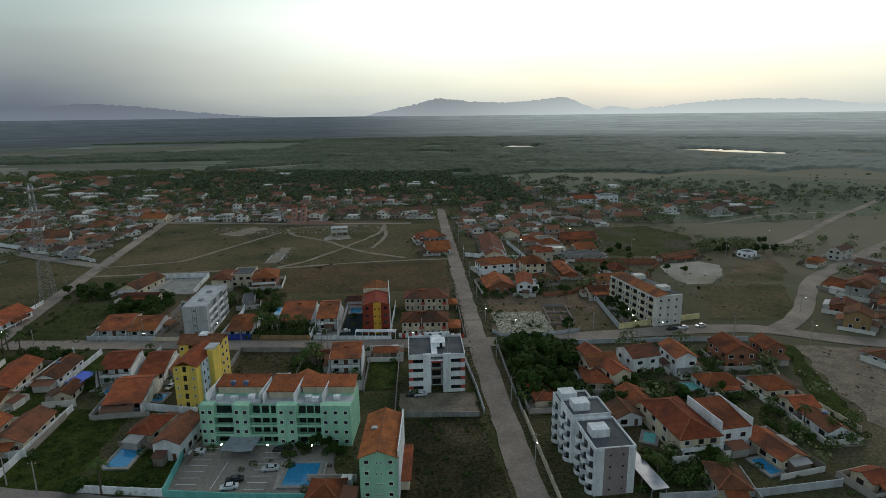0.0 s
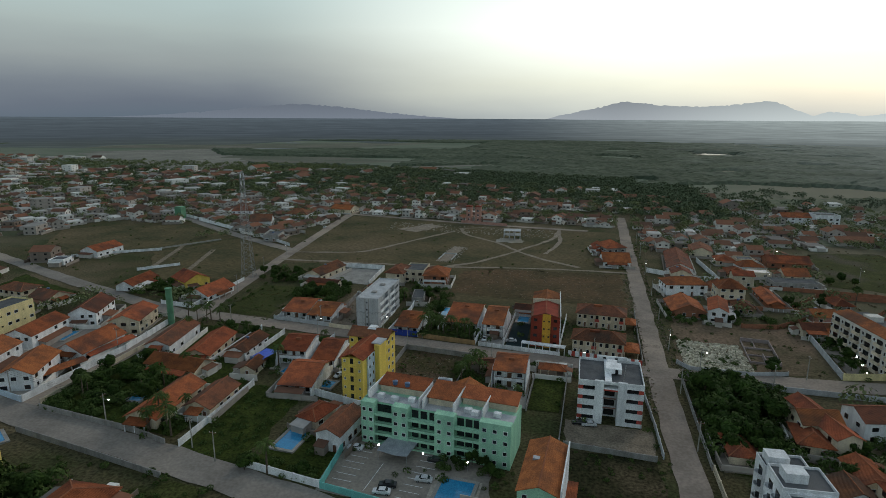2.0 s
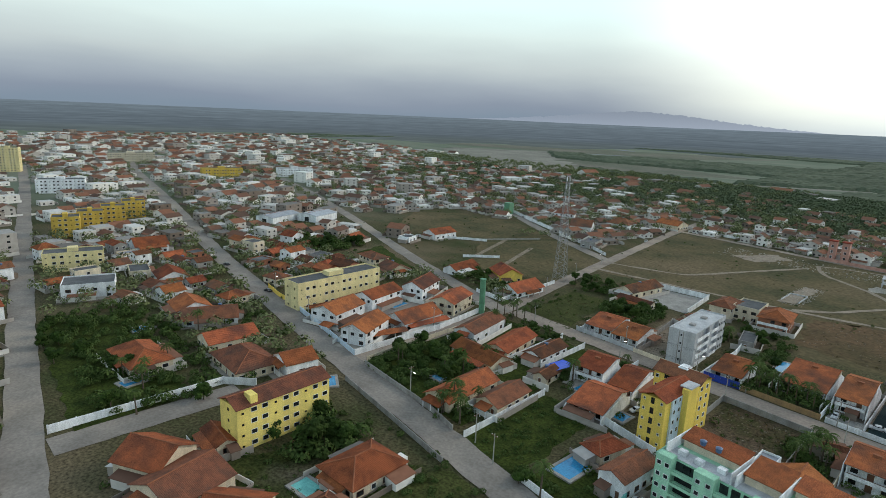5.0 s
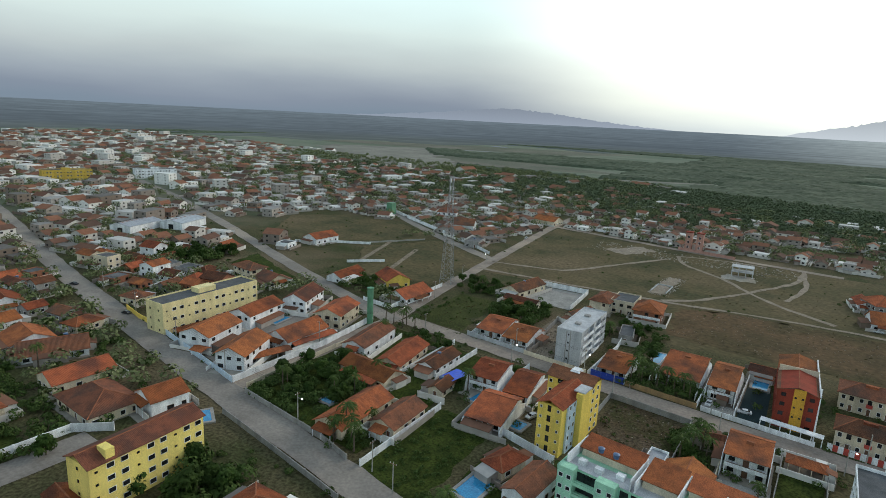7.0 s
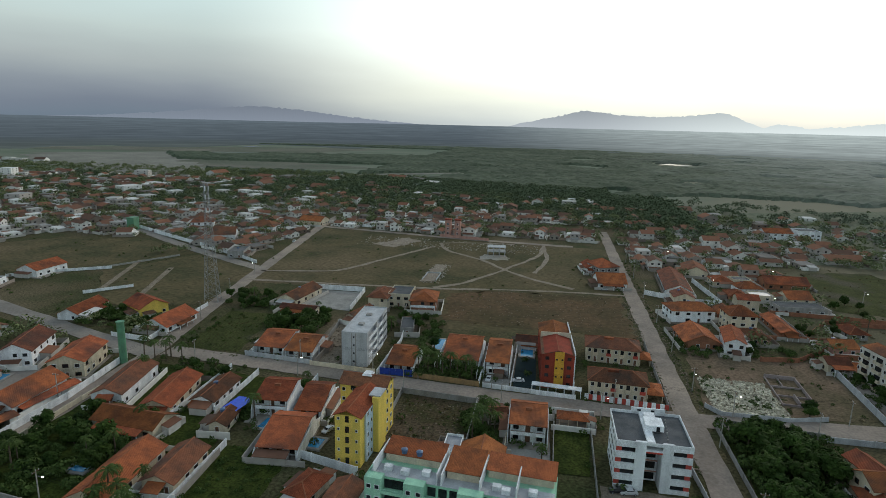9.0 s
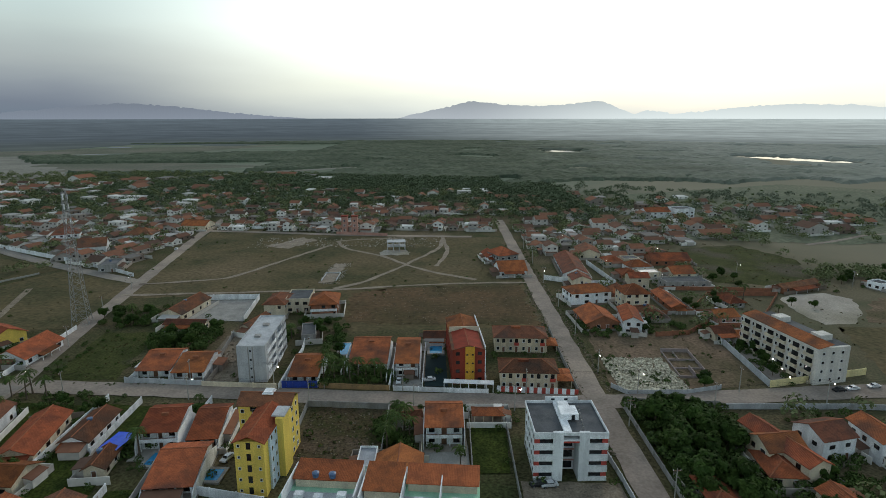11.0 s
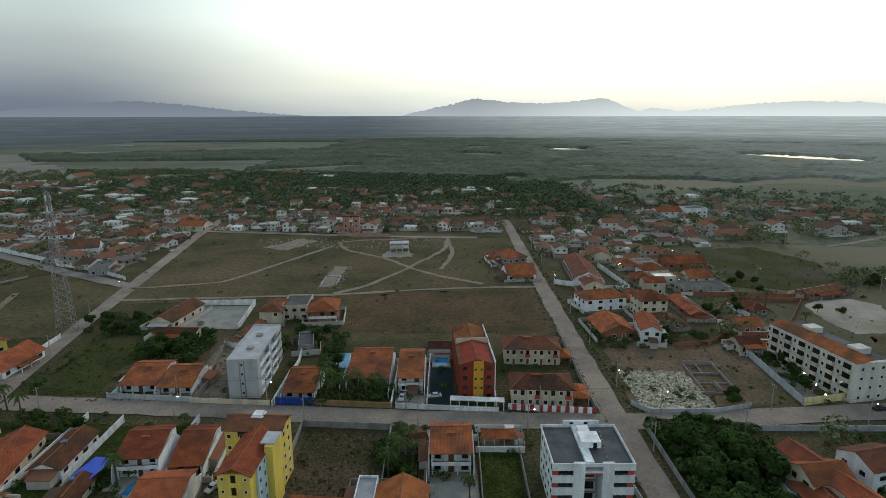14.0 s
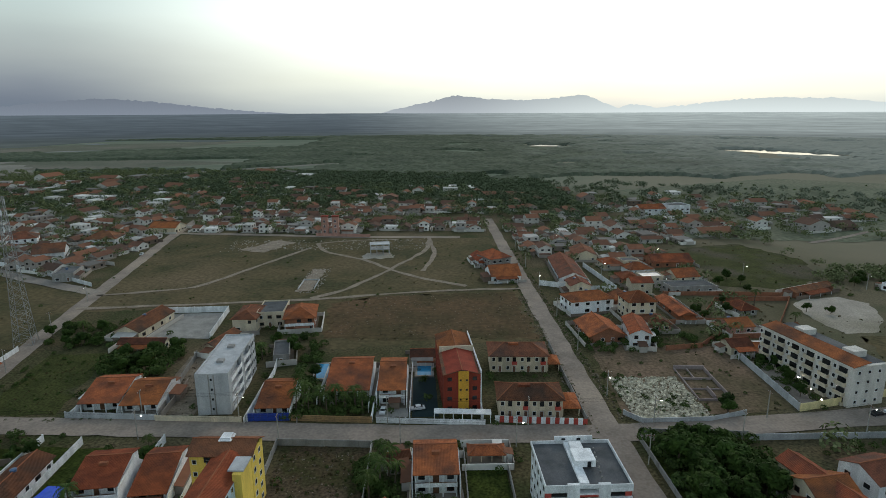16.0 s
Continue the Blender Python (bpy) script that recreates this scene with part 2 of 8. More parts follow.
M["rubber"] = mat("tyre_rubber", (0.02, 0.02, 0.02), None, 0.9, 2, 8, bump=0)


def tile_material(name, c1, c2, c3):
    """Clay pantiles: ridges run down each slope, with sooty and sun-bleached courses."""
    m = mat(name, c1, c2, 0.88, 0.35, 5, rand=0.38, c3=c3, var=0.35)
    nt = m.node_tree
    geo = nt.nodes.new("ShaderNodeNewGeometry")
    cr = nt.nodes.new("ShaderNodeVectorMath"); cr.operation = "CROSS_PRODUCT"
    cr.inputs[0].default_value = (0, 0, 1)
    nt.links.new(geo.outputs["True Normal"], cr.inputs[1])
    nm = nt.nodes.new("ShaderNodeVectorMath"); nm.operation = "NORMALIZE"
    nt.links.new(cr.outputs[0], nm.inputs[0])
    dt = nt.nodes.new("ShaderNodeVectorMath"); dt.operation = "DOT_PRODUCT"
    nt.links.new(nm.outputs[0], dt.inputs[0])
    nt.links.new(geo.outputs["Position"], dt.inputs[1])
    mu = nt.nodes.new("ShaderNodeMath"); mu.operation = "MULTIPLY"; mu.inputs[1].default_value = 2 * math.pi / 0.34
    nt.links.new(dt.outputs["Value"], mu.inputs[0])
    si = nt.nodes.new("ShaderNodeMath"); si.operation = "SINE"
    nt.links.new(mu.outputs[0], si.inputs[0])
    bp = nt.nodes.new("ShaderNodeBump")
    bp.inputs["Strength"].default_value = 0.5
    bp.inputs["Distance"].default_value = 0.06
    nt.links.new(si.outputs[0], bp.inputs["Height"])
    nt.links.new(bp.outputs[0], nt.nodes["Principled BSDF"].inputs["Normal"])
    return m


M["tile"] = tile_material("clay_tile", (0.3264, 0.09765, 0.04192), (0.2109, 0.06696, 0.03281), (0.1155, 0.04836, 0.03281))
M["oldtile"] = tile_material("sooty_clay_tile", (0.1953, 0.07719, 0.04464), (0.1209, 0.05394, 0.03534), (0.07905, 0.05115, 0.04092))


def ground_material():
    """Dry earth round the town; green woodland floor beyond it, with a ragged border, its tone paled as painted haze.
    """
    m = mat("dry_ground", (0.076, 0.064, 0.034), (0.042, 0.050, 0.020), 1.0, 0.05, 1.2, c3=(0.125, 0.098, 0.062), var=0.5)
    nt = m.node_tree
    b = nt.nodes["Principled BSDF"]
    old = b.inputs["Base Color"].links[0].from_socket
    geo = nt.nodes.new("ShaderNodeNewGeometry")
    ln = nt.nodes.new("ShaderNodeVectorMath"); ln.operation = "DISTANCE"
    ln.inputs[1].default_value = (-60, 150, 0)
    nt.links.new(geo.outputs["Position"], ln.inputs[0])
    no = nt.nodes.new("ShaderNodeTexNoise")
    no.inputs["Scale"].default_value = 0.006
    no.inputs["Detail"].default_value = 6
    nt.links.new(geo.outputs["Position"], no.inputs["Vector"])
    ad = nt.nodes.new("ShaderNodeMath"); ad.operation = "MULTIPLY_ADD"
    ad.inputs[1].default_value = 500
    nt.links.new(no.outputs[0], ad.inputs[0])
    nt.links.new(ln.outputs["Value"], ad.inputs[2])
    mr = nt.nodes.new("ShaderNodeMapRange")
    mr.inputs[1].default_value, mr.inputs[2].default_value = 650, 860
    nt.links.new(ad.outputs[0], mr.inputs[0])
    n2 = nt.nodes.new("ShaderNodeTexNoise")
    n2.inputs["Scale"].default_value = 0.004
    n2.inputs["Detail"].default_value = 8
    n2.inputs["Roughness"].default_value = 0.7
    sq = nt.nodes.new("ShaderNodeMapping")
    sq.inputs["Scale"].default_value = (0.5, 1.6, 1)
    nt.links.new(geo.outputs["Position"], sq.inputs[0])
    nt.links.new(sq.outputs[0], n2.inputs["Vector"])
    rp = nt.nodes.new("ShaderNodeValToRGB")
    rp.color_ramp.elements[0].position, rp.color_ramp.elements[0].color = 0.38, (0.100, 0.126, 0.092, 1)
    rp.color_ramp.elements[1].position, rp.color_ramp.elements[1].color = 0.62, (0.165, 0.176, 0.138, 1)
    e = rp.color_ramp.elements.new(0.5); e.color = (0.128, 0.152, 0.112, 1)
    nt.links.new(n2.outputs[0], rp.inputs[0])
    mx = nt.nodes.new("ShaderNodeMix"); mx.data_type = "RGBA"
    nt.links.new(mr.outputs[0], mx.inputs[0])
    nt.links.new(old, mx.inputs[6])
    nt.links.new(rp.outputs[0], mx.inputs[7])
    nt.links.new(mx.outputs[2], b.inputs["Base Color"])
    return m


def haze_drift(m, x0, x1, colour, amount):
    """Mixes the base colour eastwards into a paler tone: haze towards the low sun, painted in."""
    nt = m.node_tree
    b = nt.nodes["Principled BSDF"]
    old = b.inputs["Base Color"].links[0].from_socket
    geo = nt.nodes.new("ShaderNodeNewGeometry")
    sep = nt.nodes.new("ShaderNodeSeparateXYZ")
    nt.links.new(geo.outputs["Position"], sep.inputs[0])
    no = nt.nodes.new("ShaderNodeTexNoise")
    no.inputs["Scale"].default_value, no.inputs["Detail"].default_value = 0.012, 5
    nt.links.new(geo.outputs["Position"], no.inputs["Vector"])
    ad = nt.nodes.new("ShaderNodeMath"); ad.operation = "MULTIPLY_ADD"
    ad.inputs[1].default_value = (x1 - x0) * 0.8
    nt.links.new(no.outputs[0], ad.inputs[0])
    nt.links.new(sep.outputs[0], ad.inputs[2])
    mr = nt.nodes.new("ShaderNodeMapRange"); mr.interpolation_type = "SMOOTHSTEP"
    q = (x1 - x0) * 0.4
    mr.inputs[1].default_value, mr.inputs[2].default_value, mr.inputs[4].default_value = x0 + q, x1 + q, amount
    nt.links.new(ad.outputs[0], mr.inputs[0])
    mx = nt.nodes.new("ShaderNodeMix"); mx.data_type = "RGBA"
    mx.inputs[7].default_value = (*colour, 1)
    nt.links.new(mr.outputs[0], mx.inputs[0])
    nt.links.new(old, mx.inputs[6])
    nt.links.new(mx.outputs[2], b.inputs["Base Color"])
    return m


# Pale eastern earth, with sunward haze painted into the same tone.
M["ground"] = haze_drift(ground_material(), 50, 300, (0.190, 0.172, 0.126), 0.85)
# Eastern crowns are paled in their base colour to stand in for haze.
M["canopy"] = haze_drift(mat("woods_canopy", (0.054, 0.072, 0.047), (0.083, 0.101, 0.068), 0.95, 0.011, 0.16, bump=0, c3=(0.043, 0.058, 0.038), var=0.25), 60, 900, (0.25, 0.262, 0.232), 0.9)
M["flats"] = mat("tidal_flats", (0.215, 0.205, 0.178), (0.155, 0.152, 0.130), 0.9, 0.012, 0.2, bump=0, c3=(0.115, 0.122, 0.096), var=0.2)


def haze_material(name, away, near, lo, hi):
    """Far hills, a plain distant backdrop: evening haze is painted as glow, paler towards the low sun and towards its
    foot.
    """
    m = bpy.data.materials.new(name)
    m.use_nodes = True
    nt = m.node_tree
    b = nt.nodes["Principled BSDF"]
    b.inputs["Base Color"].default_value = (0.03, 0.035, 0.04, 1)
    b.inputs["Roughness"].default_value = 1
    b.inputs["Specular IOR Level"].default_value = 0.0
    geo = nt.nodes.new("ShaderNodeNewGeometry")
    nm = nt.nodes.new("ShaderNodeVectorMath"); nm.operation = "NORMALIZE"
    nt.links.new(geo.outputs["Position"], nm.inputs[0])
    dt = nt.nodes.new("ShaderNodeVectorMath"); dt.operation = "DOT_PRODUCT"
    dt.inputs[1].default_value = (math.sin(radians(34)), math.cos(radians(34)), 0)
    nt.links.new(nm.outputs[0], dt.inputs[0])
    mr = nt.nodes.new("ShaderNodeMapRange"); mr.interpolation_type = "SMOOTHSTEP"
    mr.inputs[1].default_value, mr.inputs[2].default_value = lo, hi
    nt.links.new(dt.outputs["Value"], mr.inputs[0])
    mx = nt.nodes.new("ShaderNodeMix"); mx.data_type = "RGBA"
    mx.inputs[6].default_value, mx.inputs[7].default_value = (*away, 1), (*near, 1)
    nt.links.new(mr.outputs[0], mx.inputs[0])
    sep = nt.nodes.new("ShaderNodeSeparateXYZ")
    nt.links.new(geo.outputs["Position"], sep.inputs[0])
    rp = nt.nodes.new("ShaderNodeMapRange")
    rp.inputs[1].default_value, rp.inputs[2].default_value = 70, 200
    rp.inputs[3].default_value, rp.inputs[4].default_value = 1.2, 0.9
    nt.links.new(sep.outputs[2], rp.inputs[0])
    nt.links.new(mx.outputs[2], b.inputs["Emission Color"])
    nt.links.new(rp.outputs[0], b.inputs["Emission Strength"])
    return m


M["hills"] = haze_material("hills_bright_painted_haze", (0.262, 0.288, 0.312), (0.48, 0.53, 0.525), 0.84, 0.995)


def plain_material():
    """The far plain, a backdrop with evening haze painted as glow: slate blue to the west, paler towards the low sun,
    with long dim bands.
    """
    m = bpy.data.materials.new("plain_painted_haze")
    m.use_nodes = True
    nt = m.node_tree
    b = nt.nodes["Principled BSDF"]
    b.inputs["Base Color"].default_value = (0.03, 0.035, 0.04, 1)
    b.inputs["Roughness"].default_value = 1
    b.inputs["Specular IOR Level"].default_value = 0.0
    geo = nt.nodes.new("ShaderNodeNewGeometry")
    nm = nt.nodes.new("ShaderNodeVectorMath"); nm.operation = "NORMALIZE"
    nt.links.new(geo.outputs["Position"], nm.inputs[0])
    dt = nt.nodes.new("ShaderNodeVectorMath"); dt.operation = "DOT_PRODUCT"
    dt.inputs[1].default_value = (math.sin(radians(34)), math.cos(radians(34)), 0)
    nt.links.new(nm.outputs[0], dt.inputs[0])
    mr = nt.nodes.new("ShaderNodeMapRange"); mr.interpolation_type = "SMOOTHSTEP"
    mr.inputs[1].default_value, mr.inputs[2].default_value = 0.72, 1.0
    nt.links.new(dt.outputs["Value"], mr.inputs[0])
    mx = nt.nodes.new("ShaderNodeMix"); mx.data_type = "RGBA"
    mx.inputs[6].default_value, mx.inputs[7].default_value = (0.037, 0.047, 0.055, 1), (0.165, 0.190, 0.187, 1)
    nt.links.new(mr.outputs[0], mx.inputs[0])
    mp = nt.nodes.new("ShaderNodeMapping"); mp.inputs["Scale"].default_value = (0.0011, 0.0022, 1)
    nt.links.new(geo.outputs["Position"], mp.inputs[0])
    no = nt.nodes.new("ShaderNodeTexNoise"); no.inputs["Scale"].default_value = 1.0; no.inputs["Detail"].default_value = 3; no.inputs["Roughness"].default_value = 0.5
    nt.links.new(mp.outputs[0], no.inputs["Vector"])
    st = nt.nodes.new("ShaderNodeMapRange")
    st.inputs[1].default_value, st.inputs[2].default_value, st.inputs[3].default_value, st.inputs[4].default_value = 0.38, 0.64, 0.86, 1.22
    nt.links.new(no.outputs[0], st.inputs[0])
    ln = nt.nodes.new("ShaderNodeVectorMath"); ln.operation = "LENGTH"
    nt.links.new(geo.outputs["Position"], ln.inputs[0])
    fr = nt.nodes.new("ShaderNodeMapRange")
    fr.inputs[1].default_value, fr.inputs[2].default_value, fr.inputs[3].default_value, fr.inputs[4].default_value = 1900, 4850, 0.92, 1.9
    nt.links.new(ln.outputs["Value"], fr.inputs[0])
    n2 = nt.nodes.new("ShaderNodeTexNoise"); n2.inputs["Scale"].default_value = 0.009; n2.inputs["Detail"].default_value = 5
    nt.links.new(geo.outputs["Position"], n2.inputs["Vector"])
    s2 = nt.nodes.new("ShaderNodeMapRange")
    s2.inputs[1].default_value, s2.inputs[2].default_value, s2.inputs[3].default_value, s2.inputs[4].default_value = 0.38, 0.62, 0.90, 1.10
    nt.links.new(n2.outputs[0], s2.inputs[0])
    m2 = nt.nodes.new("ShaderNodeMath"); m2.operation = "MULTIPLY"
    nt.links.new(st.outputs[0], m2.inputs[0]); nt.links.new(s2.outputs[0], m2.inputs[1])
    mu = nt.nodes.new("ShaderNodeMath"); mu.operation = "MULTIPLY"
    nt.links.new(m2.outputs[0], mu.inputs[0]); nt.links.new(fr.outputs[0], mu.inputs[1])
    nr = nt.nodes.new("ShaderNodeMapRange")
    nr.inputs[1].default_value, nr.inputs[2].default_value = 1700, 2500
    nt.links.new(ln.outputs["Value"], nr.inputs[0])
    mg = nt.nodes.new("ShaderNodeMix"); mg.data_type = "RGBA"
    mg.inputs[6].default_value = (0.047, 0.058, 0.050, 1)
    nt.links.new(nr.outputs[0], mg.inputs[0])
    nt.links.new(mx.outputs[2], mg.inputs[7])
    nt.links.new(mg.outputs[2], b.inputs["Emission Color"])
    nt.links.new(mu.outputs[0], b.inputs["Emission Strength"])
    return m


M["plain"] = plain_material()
M["hills_dim"] = haze_material("hills_dim_painted_haze", (0.128, 0.150, 0.186), (0.150, 0.172, 0.206), 0.2, 0.75)
lampm = bpy.data.materials.new("lit_lamp")
lampm.use_nodes = True
lampm.node_tree.nodes["Principled BSDF"].inputs["Emission Color"].default_value = (1.0, 0.96, 0.88, 1)
lampm.node_tree.nodes["Principled BSDF"].inputs["Emission Strength"].default_value = 12
M["lamp"] = lampm


def island_material(name, c1, c2, rough=0.88):
    """One tone for each separate piece of a joined mesh."""
    m = bpy.data.materials.new(name)
    m.use_nodes = True
    nt = m.node_tree
    b = nt.nodes["Principled BSDF"]
    b.inputs["Roughness"].default_value = rough
    b.inputs["Specular IOR Level"].default_value = 0.05
    geo = nt.nodes.new("ShaderNodeNewGeometry")
    rp = nt.nodes.new("ShaderNodeValToRGB")
    rp.color_ramp.elements[0].color, rp.color_ramp.elements[1].color = (*c1, 1), (*c2, 1)
    nt.links.new(geo.outputs["Random Per Island"], rp.inputs[0])
    n = nt.nodes.new("ShaderNodeTexNoise")
    n.inputs["Scale"].default_value = 0.5
    n.inputs["Detail"].default_value = 5
    nt.links.new(geo.outputs["Position"], n.inputs["Vector"])
    hs = nt.nodes.new("ShaderNodeHueSaturation")
    mr = nt.nodes.new("ShaderNodeMapRange")
    mr.inputs[3].default_value, mr.inputs[4].default_value = 0.7, 1.3
    nt.links.new(n.outputs[0], mr.inputs[0])
    nt.links.new(mr.outputs[0], hs.inputs["Value"])
    nt.links.new(rp.outputs[0], hs.inputs["Color"])
    nt.links.new(hs.outputs[0], b.inputs["Base Color"])
    return m


M["wallmix"] = island_material("mixed_house_walls", (0.16, 0.12, 0.095), (0.80, 0.78, 0.75))
M["roofmix"] = island_material("mixed_tile_roofs", (0.095, 0.062, 0.050), (0.235, 0.108, 0.068))
M["flatmix"] = island_material("mixed_flat_roofs", (0.11, 0.10, 0.094), (0.62, 0.61, 0.60))
# Leaf colour fades eastwards as painted haze.
M["woodmix"] = haze_drift(island_material("woodland_leaves", (0.058, 0.082, 0.042), (0.120, 0.146, 0.086)), 60, 600, (0.19, 0.20, 0.165), 0.8)
M["leafmix"] = island_material("mixed_leaves", (0.03348, 0.05834, 0.01564), (0.07952, 0.1158, 0.03519))
M["yardmix"] = island_material("mixed_yard_paving", (0.11, 0.085, 0.062), (0.30, 0.28, 0.25))
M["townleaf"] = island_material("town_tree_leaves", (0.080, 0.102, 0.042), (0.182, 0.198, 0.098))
M["drymix"] = island_material("dry_weeds", (0.0408, 0.0442, 0.0187), (0.1615, 0.1232, 0.068))


# ---------------------------------------------------------------- mesh helpers
def thing(name, x, y, rot=0.0, label="", category="", group="", kind="", z=0.0):
    ob = new(name)
    ob.empty_display_size = 0.2
    ob.matrix_basis = pose(x, y, z, 0, 0, rot)
    return tagged(ob, label, category, group, kind)


def link(name, me, material, parent=None, label="", m=None):
    if material and not me.materials:
        me.materials.append(material)
    ob = new(name, me)
    if parent:
        ob.parent = parent
    if m is not None:
        ob.matrix_basis = m
    if label:
        tagged(ob, label)
    return ob


def soup(name, verts, faces):
    me = bpy.data.meshes.new(name)
    me.from_pydata([tuple(v) for v in verts], [], faces)
    me.update()
    return me


BOXF = ((0, 3, 2, 1), (4, 5, 6, 7), (0, 1, 5, 4), (1, 2, 6, 5), (2, 3, 7, 6), (3, 0, 4, 7))


def add_box(vs, fs, x0, y0, z0, x1, y1, z1):
    n = len(vs)
    vs += [(x0, y0, z0), (x1, y0, z0), (x1, y1, z0), (x0, y1, z0), (x0, y0, z1), (x1, y0, z1), (x1, y1, z1), (x0, y1, z1)]
    fs += [tuple(n + k for k in f) for f in BOXF]


def boxes(name, *bs):
    """One mesh of boxes, each (x0, y0, z0, x1, y1, z1)."""
    vs, fs = [], []
    for b in bs:
        add_box(vs, fs, *b)
    return soup(name, vs, fs)


def strip_mesh(name, pts, width, z, rough=0.0, seed=0, thick=0.0):
    """A strip along a polyline, resampled, with uneven edges; thick makes it a raised slab."""
    r = random.Random(seed)
    P = []
    for a, b in zip(pts, pts[1:]):
        n = max(1, int(math.dist(a, b) / 6))
        P += [(a[0] + (b[0] - a[0]) * k / n, a[1] + (b[1] - a[1]) * k / n) for k in range(n)]
    P.append(pts[-1])
    # round the corners of the line
    for _ in range(3):
        P = [P[0]] + [tuple((P[i - 1][k] + 2 * P[i][k] + P[i + 1][k]) / 4 for k in (0, 1)) for i in range(1, len(P) - 1)] + [P[-1]]
    vs, fs = [], []
    for i, p in enumerate(P):
        a, b = P[max(i - 1, 0)], P[min(i + 1, len(P) - 1)]
        L = math.dist(a, b) or 1
        sx, sy = -(b[1] - a[1]) / L, (b[0] - a[0]) / L
        l, q = width / 2 + r.uniform(-rough, rough), width / 2 + r.uniform(-rough, rough)
        vs += [(p[0] + sx * l, p[1] + sy * l, z), (p[0] - sx * q, p[1] - sy * q, z)]
        if i:
            k = 2 * i
            fs.append((k - 2, k - 1, k + 1, k))
    if thick:
        n = len(vs)
        vs += [(x, y, zz - thick) for x, y, zz in vs]
        for i in range(1, len(P)):
            k = 2 * i
            fs += [(k - 2, k, n + k, n + k - 2), (k - 1, n + k - 1, n + k + 1, k + 1)]
        e = 2 * len(P) - 2
        fs += [(0, n, n + 1, 1), (e, e + 1, n + e + 1, n + e)]
    return soup(name, vs, fs)


def ribbon(name, pts, width, z, material, label, rough=0.35, category="road"):
    return tagged(link(name, strip_mesh(name, pts, width, z, rough, len(pts)), material), label, category, kind="structure")


def patch(name, pts, z, material, label, wob=0.8, category="ground"):
    """A flat piece of ground with a slightly uneven outline."""
    LIFT[0] += 0.004
    z = 0.012 + LIFT[0]
    r = random.Random(int(abs(pts[0][0] * 7 + pts[0][1])))
    out = []
    wob = min(wob, 2.2)
    for a, b in zip(pts, pts[1:] + pts[:1]):
        L = math.dist(a, b)
        n = max(1, int(L / 3.5))
        nx, ny = (b[1] - a[1]) / L, (a[0] - b[0]) / L
        for k in range(n):
            q = r.uniform(-wob, wob) if 0 < k < n - 1 else 0
            out.append((a[0] + (b[0] - a[0]) * k / n + nx * q, a[1] + (b[1] - a[1]) * k / n + ny * q, z))
    bm = bmesh.new()
    f = bm.faces.new([bm.verts.new(v) for v in out])
    bmesh.ops.triangulate(bm, faces=[f])
    bm.normal_update()
    bmesh.ops.reverse_faces(bm, faces=[q for q in bm.faces if q.normal.z < 0])
    me = bpy.data.meshes.new(name)
    bm.to_mesh(me)
    return tagged(link(name, me, material), label, category, kind="structure")


CACHE = {}
LIFT = [0.0]


def cached(key, make):
    if key not in CACHE:
        CACHE[key] = make()
    return CACHE[key]


def frame_mesh(w, h, t=0.09, dep=0.08):
    """A window frame in the xz plane, one closed ring facing -y, its wall at y = 0."""
    o = [(-w / 2 - t, -t), (w / 2 + t, -t), (w / 2 + t, h + t), (-w / 2 - t, h + t)]
    i = [(-w / 2, 0), (w / 2, 0), (w / 2, h), (-w / 2, h)]
    vs = [(x, y, z) for y in (-dep, 0.02) for ring in (o, i) for x, z in ring]
    fs = []
    for k in range(4):
        j = (k + 1) % 4
        fs += [(k, j, 4 + j, 4 + k), (8 + j, 8 + k, 12 + k, 12 + j), (j, k, 8 + k, 8 + j), (4 + k, 4 + j, 12 + j, 12 + k)]
    return soup("frame", vs, fs)


def far_window(w, h, trim, glass, t=0.09, dep=0.07):
    """Frame and pane in one piece for a window seen from far off."""
    o = [(-w / 2 - t, -t), (w / 2 + t, -t), (w / 2 + t, h + t), (-w / 2 - t, h + t)]
    i = [(-w / 2, 0), (w / 2, 0), (w / 2, h), (-w / 2, h)]
    vs = [(x, 0.01, z) for x, z in o] + [(x, -dep, z) for x, z in o] + [(x, -dep, z) for x, z in i] + [(x, -dep * 0.4, z) for x, z in i]
    fs = []
    for k in range(4):
        j = (k + 1) % 4
        fs += [(k, j, 4 + j, 4 + k), (4 + k, 4 + j, 8 + j, 8 + k), (8 + k, 8 + j, 12 + j, 12 + k)]
    fs.append((12, 13, 14, 15))
    me = soup("window", vs, fs)
    me.materials.append(M[trim])
    me.materials.append(M[glass])
    me.polygons[12].material_index = 1
    return me


TURN = {"S": 0, "E": 90, "N": 180, "W": 270}


def opening(parent, x, y, z, face, w, h, name="window", glass="glass", trim="white", label=""):
    """A framed window or door on a wall of a building, at its middle and its foot."""
    if face == "N":
        return None
    key = (round(w, 1), round(h, 1))
    at = parent.matrix_basis.translation
    if math.hypot(at.x, at.y) > 172:
        return link(name, cached(("far", key, trim, glass), lambda: far_window(*key, trim, glass)), None, parent, label, pose(x, y, z, 0, 0, TURN[face]))
    fr = link(name, cached(("fr", key, trim), lambda: frame_mesh(*key)), M[trim], parent, label, pose(x, y, z, 0, 0, TURN[face]))
    link("pane", cached(("pa", key, glass), lambda: boxes("pane", (-key[0] / 2, -0.03, 0, key[0] / 2, 0.01, key[1]))), M[glass], fr)
    return fr


